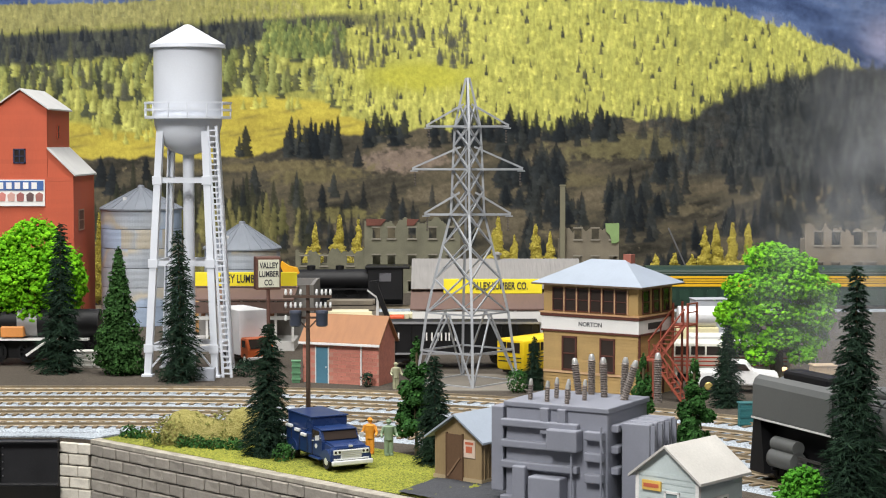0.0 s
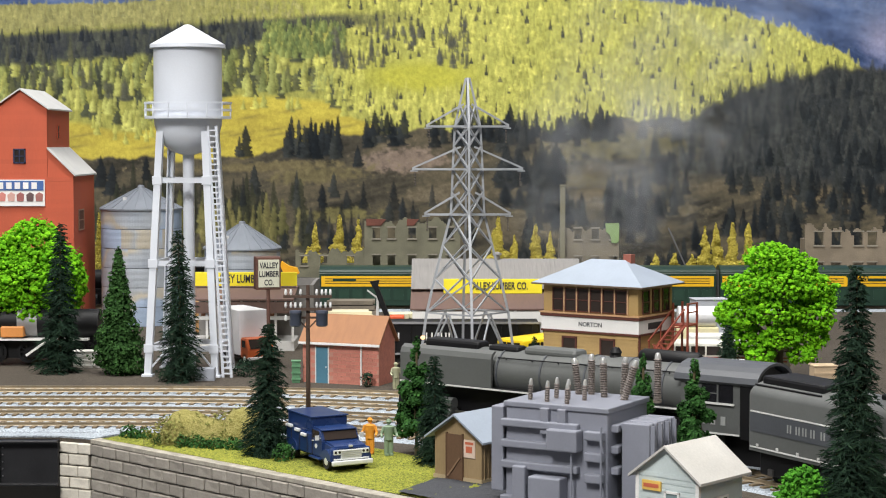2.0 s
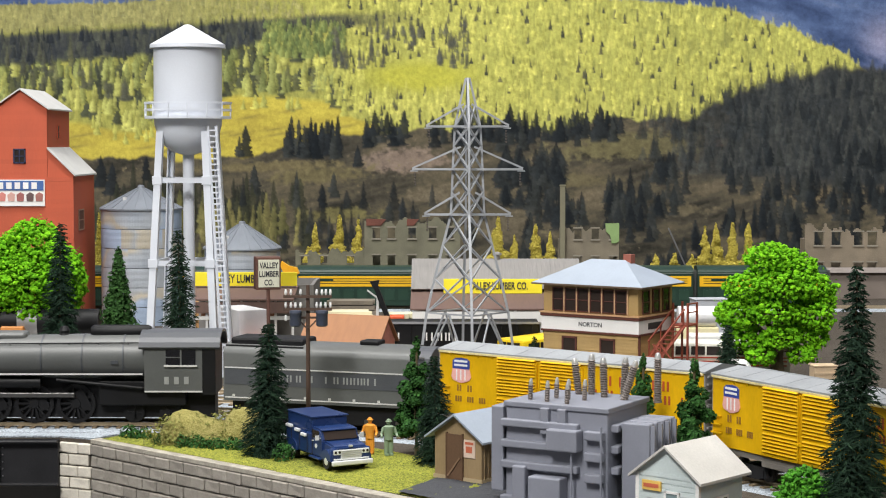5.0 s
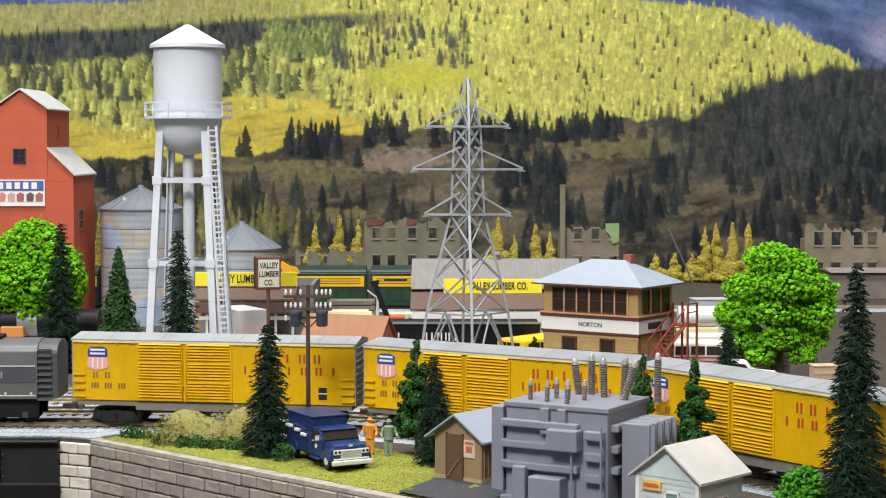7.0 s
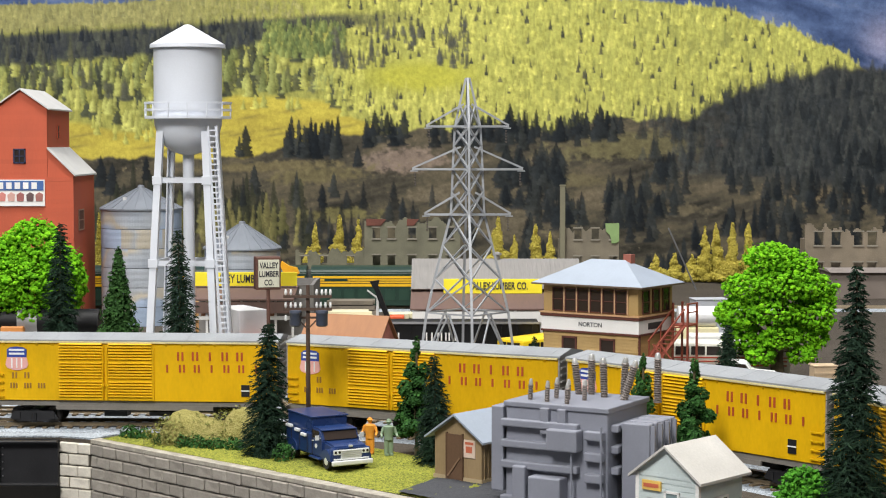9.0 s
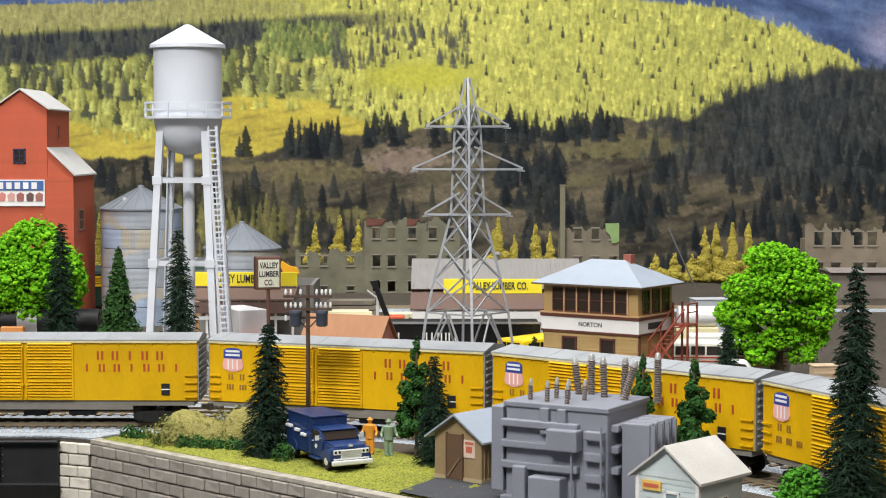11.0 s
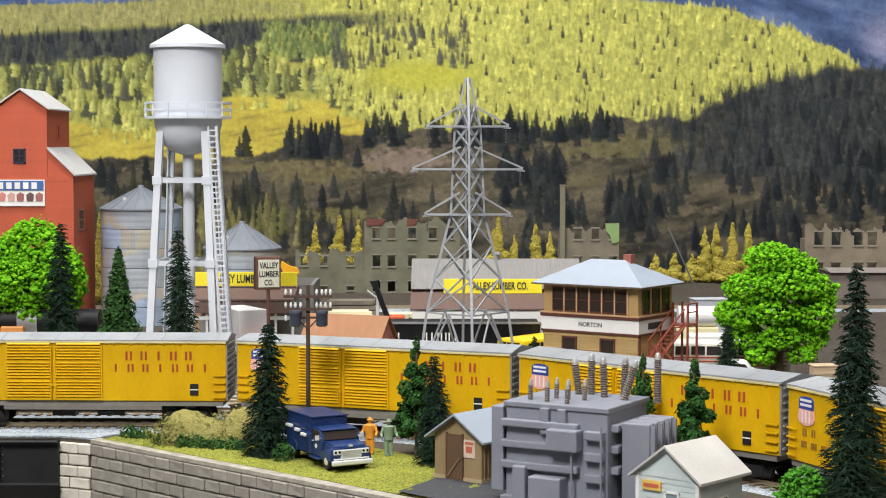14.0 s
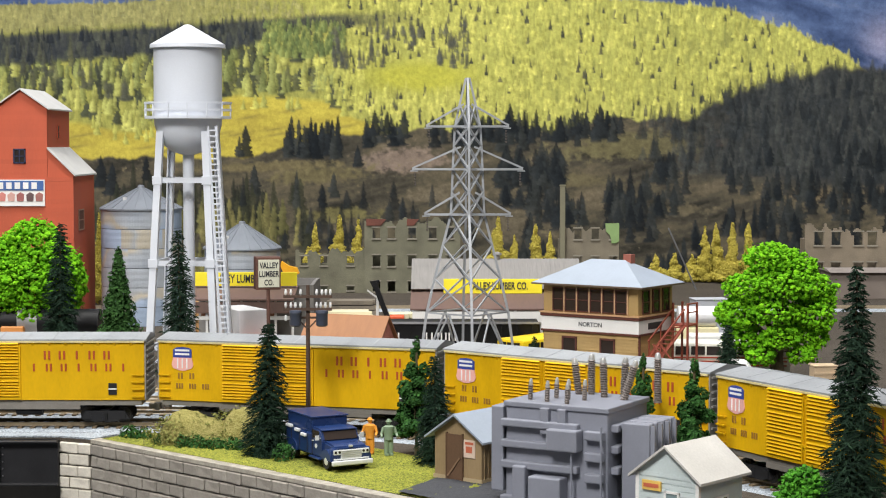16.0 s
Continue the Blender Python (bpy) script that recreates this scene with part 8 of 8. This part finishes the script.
def bus(name, x, y, rz, body, band, label, ln=0.075, h=0.031):
    t = thing(name, pose(x, y, 0, 0, 0, rz), label, "bus")
    mb, md = mat("paint_" + name, body, 0.4), mat("band_" + name, band, 0.5)
    w = 0.0138
    bm = bmnew()
    box(bm, -ln / 2, ln / 2, -w, w, 0.005, h, 0.0026)
    part("body", bm, mb, t, smooth=True)
    for s in (-1, 1):
        for z in (0.0115, 0.0145, 0.0172):
            part("rub_rail", box(bmnew(), -ln / 2 + 0.003, ln / 2 - 0.003, s * w - 0.0004, s * w + 0.0004, z, z + 0.0008), md, t)
        for k in range(8):
            a = -ln / 2 + 0.0048 + k * (ln - 0.009) / 8
            part("window_pane", box(bmnew(), a, a + (ln - 0.009) / 8 - 0.0014, s * w - 0.0003, s * w + 0.0003, 0.0195, 0.0258), GLASS, t)
        for xx in (-ln / 2 + 0.015, ln / 2 - 0.013):
            wheel(t, xx, s * (w - 0.002), 0.0052, 0.0052, 0.003, MATS["tyre_black"], mb)
    for e in (-1, 1):
        for q in (-0.0065, 0.0, 0.0065):
            part("end_pane", box(bmnew(), e * ln / 2 - 0.0003, e * ln / 2 + 0.0003, q - 0.0028, q + 0.0028, 0.0185, 0.0262), GLASS, t)
        for z in (0.0115, 0.0145):
            part("end_rail", box(bmnew(), e * ln / 2 - 0.0005, e * ln / 2 + 0.0005, -w + 0.003, w - 0.003, z, z + 0.0008), md, t)
    part("underbody", box(bmnew(), -ln / 2 + 0.003, ln / 2 - 0.003, -w * 0.7, w * 0.7, 0.003, 0.0055), MATS["tyre_black"], t)
    return t


bus("school_bus", 0.072, 1.365, 48, (0.85, 0.6, 0.01), (0.02, 0.02, 0.02), "yellow school bus with black side rails behind the pylon", 0.066, 0.0285)
bus("coach", 0.205, 1.33, -4, (0.78, 0.76, 0.68), (0.5, 0.06, 0.03), "white coach with red stripes parked behind the signal box", 0.10, 0.0285)


def tank_truck():
    t = thing("tank_truck", pose(0.207, 1.45, 0), "white and silver tank truck in the yard", "truck")
    bm = bmnew()
    rod(bm, (-0.018, 0, 0.035), (0.012, 0, 0.035), 0.0085, seg=24)
    part("tank", bm, mat("tank_silver", (0.75, 0.75, 0.76), 0.35, 0.3), t, smooth=True)
    part("bed", box(bmnew(), -0.02, 0.014, -0.008, 0.008, 0.012, 0.0268, 0.0006), mat("bed_cream", (0.75, 0.68, 0.42), 0.6), t)
    part("cab", box(bmnew(), -0.038, -0.0215, -0.010, 0.010, 0.008, 0.037, 0.0025), WHT, t)
    part("windshield", box(bmnew(), -0.0382, -0.0378, -0.007, 0.007, 0.024, 0.033), GLASS, t)
    part("chassis", box(bmnew(), -0.036, 0.014, -0.006, 0.006, 0.005, 0.012), MATS["tyre_black"], t)
    for s in (-1, 1):
        for xx in (-0.03, 0.006):
            wheel(t, xx, s * 0.0085, 0.0052, 0.0052, 0.003, MATS["tyre_black"], WHT)


tank_truck()


def pickup(x, y, rz, color, label):
    t = thing("pickup_truck", pose(x, y, 0, 0, 0, rz), label, "pickup truck")
    mb = mat("paint_pickup", color, 0.35)
    b = bmnew()
    prism(b, [(-0.03, 0.006), (0.03, 0.006), (0.0305, 0.0115), (0.029, 0.0142), (0.013, 0.0155), (0.008, 0.0218), (-0.003, 0.0222), (-0.006, 0.0152), (-0.03, 0.0150)], -0.011, 0.011)
    bmesh.ops.bevel(b, geom=b.edges[:], offset=0.0008, segments=2, affect="EDGES")
    part("body", b, mb, t)
    for s in (-1, 1):
        part("side_window", prism(bmnew(), [(-0.0035, 0.0162), (0.0105, 0.0162), (0.007, 0.0208), (-0.0018, 0.0208)], s * 0.0111 - 0.0002, s * 0.0111 + 0.0002), GLASS, t)
        part("red_line", box(bmnew(), 0.02, 0.0295, s * 0.0111 - 0.0002, s * 0.0111 + 0.0002, 0.0075, 0.0085), mat("notice_red", (0.5, 0.12, 0.06), 0.6), t)
        for xx in (-0.018, 0.0185):
            part("arch", rod(bmnew(), (xx, s * 0.0105, 0.0062), (xx, s * 0.0113, 0.0062), 0.0062, seg=18), MATS["tyre_black"], t)
            wheel(t, xx, s * 0.0102, 0.0052, 0.0052, 0.0034, MATS["tyre_black"], mat("hub_gold", (0.6, 0.45, 0.15), 0.4, 0.5))
    part("bumper", box(bmnew(), 0.0302, 0.0318, -0.0105, 0.0105, 0.006, 0.0085, 0.0004), WHT, t)


pickup(0.2045, 1.262, -8, (0.8, 0.8, 0.8), "white pickup truck with gold wheels beneath the leafy tree")


def gondola():
    t = thing("black_hopper_car", pose(0.012, 1.405, 0), "black hopper car with white letter marks behind the pylon", "rail car")
    part("body", box(bmnew(), -0.075, 0.062, -0.017, 0.017, 0.012, 0.036, 0.0006), LB, t)
    for k in range(12):
        part("rib", box(bmnew(), -0.073 + k * 0.0118, -0.0718 + k * 0.0118, -0.0184, -0.017, 0.012, 0.035), LB, t)
    part("top_rail", box(bmnew(), -0.076, 0.063, -0.0186, -0.0168, 0.0352, 0.0368), mat("rail_grey", (0.25, 0.25, 0.26), 0.6), t)
    part("bottom_rail", box(bmnew(), -0.076, 0.063, -0.0186, -0.0168, 0.0115, 0.0128), mat("rail_grey", (0.25, 0.25, 0.26), 0.6), t)
    for k, x in enumerate((-0.056, -0.0475, -0.026, -0.0205, -0.0145, -0.0085, -0.0025)):
        bm = bmnew()
        letter(bm, x, -0.0187, 0.0255, 0.0044, 0.0062, k)
        part("white_mark", bm, WHT, t)
    for x in (-0.052, 0.04):
        bogie(t, x)


gondola()


def parked_engine():
    t = thing("parked_locomotive", pose(-0.345, 1.42, 0), "black parked steam engine with grey smokebox and orange details", "locomotive")
    bm = bmnew()
    rod(bm, (-0.05, 0, 0.034), (0.045, 0, 0.034), 0.0125, seg=24)
    part("boiler", bm, LB, t, smooth=True)
    part("smokebox", rod(bmnew(), (0.012, 0, 0.034), (0.0275, 0, 0.034), 0.013, seg=24), mat("smokebox_grey", (0.3, 0.3, 0.3), 0.5, 0.3), t, smooth=True)
    part("front_tank", rod(bmnew(), (0.0275, 0, 0.032), (0.075, 0, 0.032), 0.012, seg=24), LB, t, smooth=True)
    part("lamp", box(bmnew(), 0.014, 0.026, -0.006, 0.004, 0.0475, 0.055, 0.002), mat("lamp_orange", (0.75, 0.3, 0.08), 0.5), t)
    part("running_board", box(bmnew(), -0.05, 0.068, -0.016, 0.016, 0.0205, 0.022), WHT, t)
    part("valve_gear", bar(bmnew(), (0.02, -0.0165, 0.009), (0.035, -0.0165, 0.0195), 0.0018), WHT, t)
    part("cylinder", box(bmnew(), 0.0, 0.018, -0.0165, 0.0165, 0.023, 0.0315, 0.0008), mat("lamp_orange", (0.75, 0.3, 0.08), 0.5), t)
    part("frame", box(bmnew(), -0.05, 0.075, -0.007, 0.007, 0.006, 0.022), LB, t)
    for s in (-1, 1):
        for x in (-0.03, -0.005, 0.02, 0.045, 0.065):
            w = part("driving_wheel", spoked(0.008, 0.0, 10), LB, t)
            w.location = (x, s * 0.0095, 0.011)


parked_engine()
for nm, x, y, w, d, h, c, lab in (("blue_crate", -0.276, 1.47, 0.012, 0.01, 0.022, (0.03, 0.07, 0.2), "dark blue crate beside the silo"), ("tarp_load", -0.276, 1.40, 0.022, 0.012, 0.0125, (0.75, 0.74, 0.7), "white tarpaulin covered load"), ("lumber_crate", -0.232, 1.66, 0.018, 0.012, 0.028, (0.4, 0.22, 0.08), "stacked orange-brown timber crate"),
                                  ("grey_shed", 0.236, 1.60, 0.03, 0.02, 0.036, (0.4, 0.42, 0.46), "grey metal shed in the yard"), ("green_bin", -0.107, 1.31, 0.006, 0.005, 0.0155, (0.12, 0.28, 0.15), "pale green bin beside the brick hut"), ("teal_box", 0.186, 1.10, 0.010, 0.006, 0.015, (0.02, 0.13, 0.14), "teal relay box beyond the tracks"),
                                  ("tan_crates", 0.262, 1.24, 0.016, 0.012, 0.021, (0.55, 0.42, 0.28), "pile of tan crates under the tree")):
    t = thing(nm, pose(x, y, 0, 0, 0, 6), lab, "crate" if "crate" in nm else nm.split("_")[-1])
    m = mat("paint_" + nm, c, 0.6, var=0.15)
    part("body", box(bmnew(), -w / 2, w / 2, -d / 2, d / 2, 0, h, 0.0006), m, t)
    for k in range(3):
        part("batten", box(bmnew(), -w / 2 - 0.0004, w / 2 + 0.0004, -d / 2 - 0.0006, -d / 2 + 0.0002, h * (0.15 + 0.3 * k), h * (0.15 + 0.3 * k) + 0.0012), m, t)
    part("lid", box(bmnew(), -w / 2 - 0.0006, w / 2 + 0.0006, -d / 2 - 0.0006, d / 2 + 0.0006, h, h + 0.001, 0.0003), m, t)


def crane_truck():
    t = thing("crane_truck", pose(-0.047, 1.45, 0), "orange yard crane with a black folded boom", "crane")
    OR = mat("crane_orange", (0.6, 0.08, 0.02), 0.5)
    part("cab", box(bmnew(), 0.004, 0.016, -0.006, 0.006, 0.02, 0.036, 0.001), OR, t)
    part("deck", box(bmnew(), -0.01, 0.016, -0.008, 0.008, 0.008, 0.02, 0.001), LB, t)
    part("boom", bar(bmnew(), (0.004, 0, 0.03), (-0.008, 0, 0.062), 0.0052, 0.004), LB, t)
    part("grapple", prism(bmnew(), [(-0.012, 0.0635), (-0.004, 0.0645), (-0.006, 0.056), (-0.009, 0.058)], -0.002, 0.002), LB, t)
    part("mast", bar(bmnew(), (-0.006, 0.003, 0.03), (-0.0055, 0.003, 0.053), 0.0022), WHT, t)
    part("ram", bar(bmnew(), (-0.006, 0.003, 0.05), (-0.014, 0.003, 0.056), 0.0013), WHT, t)
    for s in (-1, 1):
        for x in (-0.006, 0.011):
            wheel(t, x, s * 0.007, 0.0045, 0.0045, 0.003, MATS["tyre_black"], OR)


crane_truck()
fl = thing("excavator_arm", pose(-0.146, 1.66, 0), "orange excavator arm above the silo roof edge", "excavator")
part("arm", prism(bmnew(), [(-0.002, 0), (0.004, 0), (0.006, 0.05), (0.014, 0.055), (0.012, 0.06), (0.004, 0.062), (-0.002, 0.066), (-0.004, 0.063), (0.0, 0.054)], -0.003, 0.003), mat("excavator_orange", (0.8, 0.38, 0.01), 0.5), fl)

cb_ = thing("crane_boom", None, "thin grey lattice crane boom before the mural", "crane boom")
for dy in (0.0, 0.004):
    part("chord", bar(bmnew(), (0.302, 2.15 + dy, 0.0), (0.2685, 2.15 + dy, 0.0735), 0.0014), mat("boom_grey", (0.1, 0.1, 0.105), 0.6), cb_)


# ---------- smoke of the locomotive: loose clouds of fine wisps ----------
def smoke_material():
    """Thin smoke: patchy, and fading out towards the rim of its puff (unit space)."""
    m = bpy.data.materials.new("smoke_wisps")
    m.use_nodes = True
    N, L = m.node_tree.nodes, m.node_tree.links
    b = N["Principled BSDF"]
    b.inputs["Base Color"].default_value = (0.5, 0.52, 0.55, 1)
    b.inputs["Roughness"].default_value, b.inputs["Specular IOR Level"].default_value = 1, 0
    tc = N.new("ShaderNodeTexCoord")
    ball = N.new("ShaderNodeTexGradient")
    ball.gradient_type = "SPHERICAL"
    L.new(tc.outputs["Object"], ball.inputs["Vector"])
    wisp = N.new("ShaderNodeTexNoise")
    wisp.inputs["Scale"].default_value, wisp.inputs["Detail"].default_value, wisp.inputs["Distortion"].default_value = 2.4, 5, 0.8
    info = N.new("ShaderNodeObjectInfo")
    shift = N.new("ShaderNodeVectorMath")
    shift.operation = "MULTIPLY_ADD"
    L.new(info.outputs["Random"], shift.inputs[0])
    shift.inputs[1].default_value = (20, 20, 20)
    L.new(tc.outputs["Object"], shift.inputs[2])
    L.new(shift.outputs[0], wisp.inputs["Vector"])
    r = N.new("ShaderNodeMapRange")
    r.inputs["From Min"].default_value, r.inputs["From Max"].default_value = 0.36, 0.72
    r.inputs["To Min"].default_value, r.inputs["To Max"].default_value = 0.0, 0.3
    L.new(wisp.outputs["Fac"], r.inputs["Value"])
    mul = N.new("ShaderNodeMath")
    mul.operation = "MULTIPLY"
    L.new(r.outputs[0], mul.inputs[0])
    L.new(ball.outputs["Fac"], mul.inputs[1])
    L.new(mul.outputs[0], b.inputs["Alpha"])
    return m


SMOKE = smoke_material()
PUFFS = []


def puff(r, seed):
    """Two billowing veils, one behind the other."""
    rnd = random.Random(seed)
    t = thing("smoke_puff", None, "faint grey puff of locomotive smoke", "smoke", "puffs of smoke")
    for side in (-0.18, 0.18):
        bm = bmnew()
        bmesh.ops.create_circle(bm, cap_ends=True, cap_tris=True, segments=40, radius=1, matrix=pose(0, 0, 0, 90, 0, 0))
        bmesh.ops.subdivide_edges(bm, edges=bm.edges[:], cuts=5, use_grid_fill=True)
        ph = Vector((rnd.uniform(0, 50), 0, 0))
        for v in bm.verts:
            v.co.y += side + 0.2 * noise.noise(v.co * 1.6 + ph)
        veil = part("veil", bm, SMOKE, t, smooth=True)
        veil.scale = (r, r, r)
        veil.visible_shadow = False
    return t


# (radius, seconds at which it leaves the stack, sideways drift)
for k, (r, tb, dx) in enumerate(((0.1, -2.6, 0.05), (0.12, -1.6, 0.04), (0.115, -0.7, 0.03), (0.1, 0.2, 0.0), (0.085, 0.9, -0.02))):
    PUFFS.append((puff(r, 300 + k), tb, dx))


# ---------- what moves ----------
def motions():
    times = [i * 0.25 for i in range(65)]
    fine = [i / 30 for i in range(481)]
    ten = [i * 0.1 for i in range(161)]

    def run(ob, s, half):
        walk(ob, [(t, on_track(s - SPEED * (t - T_CAR0), half)) for t in times])
    for i, c in enumerate(CARS):
        run(c, S_CAR0 + PITCH * i, 0.0625)
        for b in [o for o in c.children if o.name.startswith("bogie")]:
            for w in b.children:
                x, z = w.location.x, w.location.z
                walk(w, [(t, pose(x, 0, z, 0, -math.degrees(SPEED * t / 0.0048), 0)) for t in fine])
    run(ENGINE, S_ENGINE, 0.05)
    run(TENDER, S_TENDER, 0.04)
    for w, x, y, z, r in DRIVERS:
        walk(w, [(t, pose(x, y, z, 0, -math.degrees(SPEED * t / r), 0)) for t in ten])
    for ob, x, y in RODS:
        walk(ob, [(t, pose(x - 0.006 * math.sin(SPEED * t / 0.0117), y, 0.0157 + 0.006 * math.cos(SPEED * t / 0.0117))) for t in ten])
    for w, x, z, r in SMALL:
        walk(w, [(t, pose(x, 0, z, 0, -math.degrees(SPEED * t / r), 0)) for t in fine])
    # far train, straight and steady towards the left
    ends = [(0.0, 0.0), (16.0, -0.1004 * 16)]
    for i, c in enumerate(FCARS):
        walk(c, [(t, pose(0.1395 + 0.1388 * i + d, YF, 0)) for t, d in ends])
    walk(FENGINE, [(t, pose(-0.108 + d, YF, 0)) for t, d in ends])
    walk(FTENDER, [(t, pose(0.0165 + d, YF, 0)) for t, d in ends])

    # smoke: rides on the stack until it leaves, then rises and thins out above the valley
    for ob, tb, dx in PUFFS:
        rows = []
        for t in [i * 0.5 for i in range(33)]:
            x, y, _ = track_at(S_ENGINE - 0.09 - SPEED * (tb - T_CAR0) + (0.35 * max(0, tb - t)))
            age = max(0, t - tb)
            rows.append((t, pose(x + 0.06 + dx * age - 0.03 * age, y + 0.1 * age + 0.22, 0.06 + 0.075 * age + 0.012 * age * age, 0, 0, 2 * t)))
        walk(ob, rows)


motions()
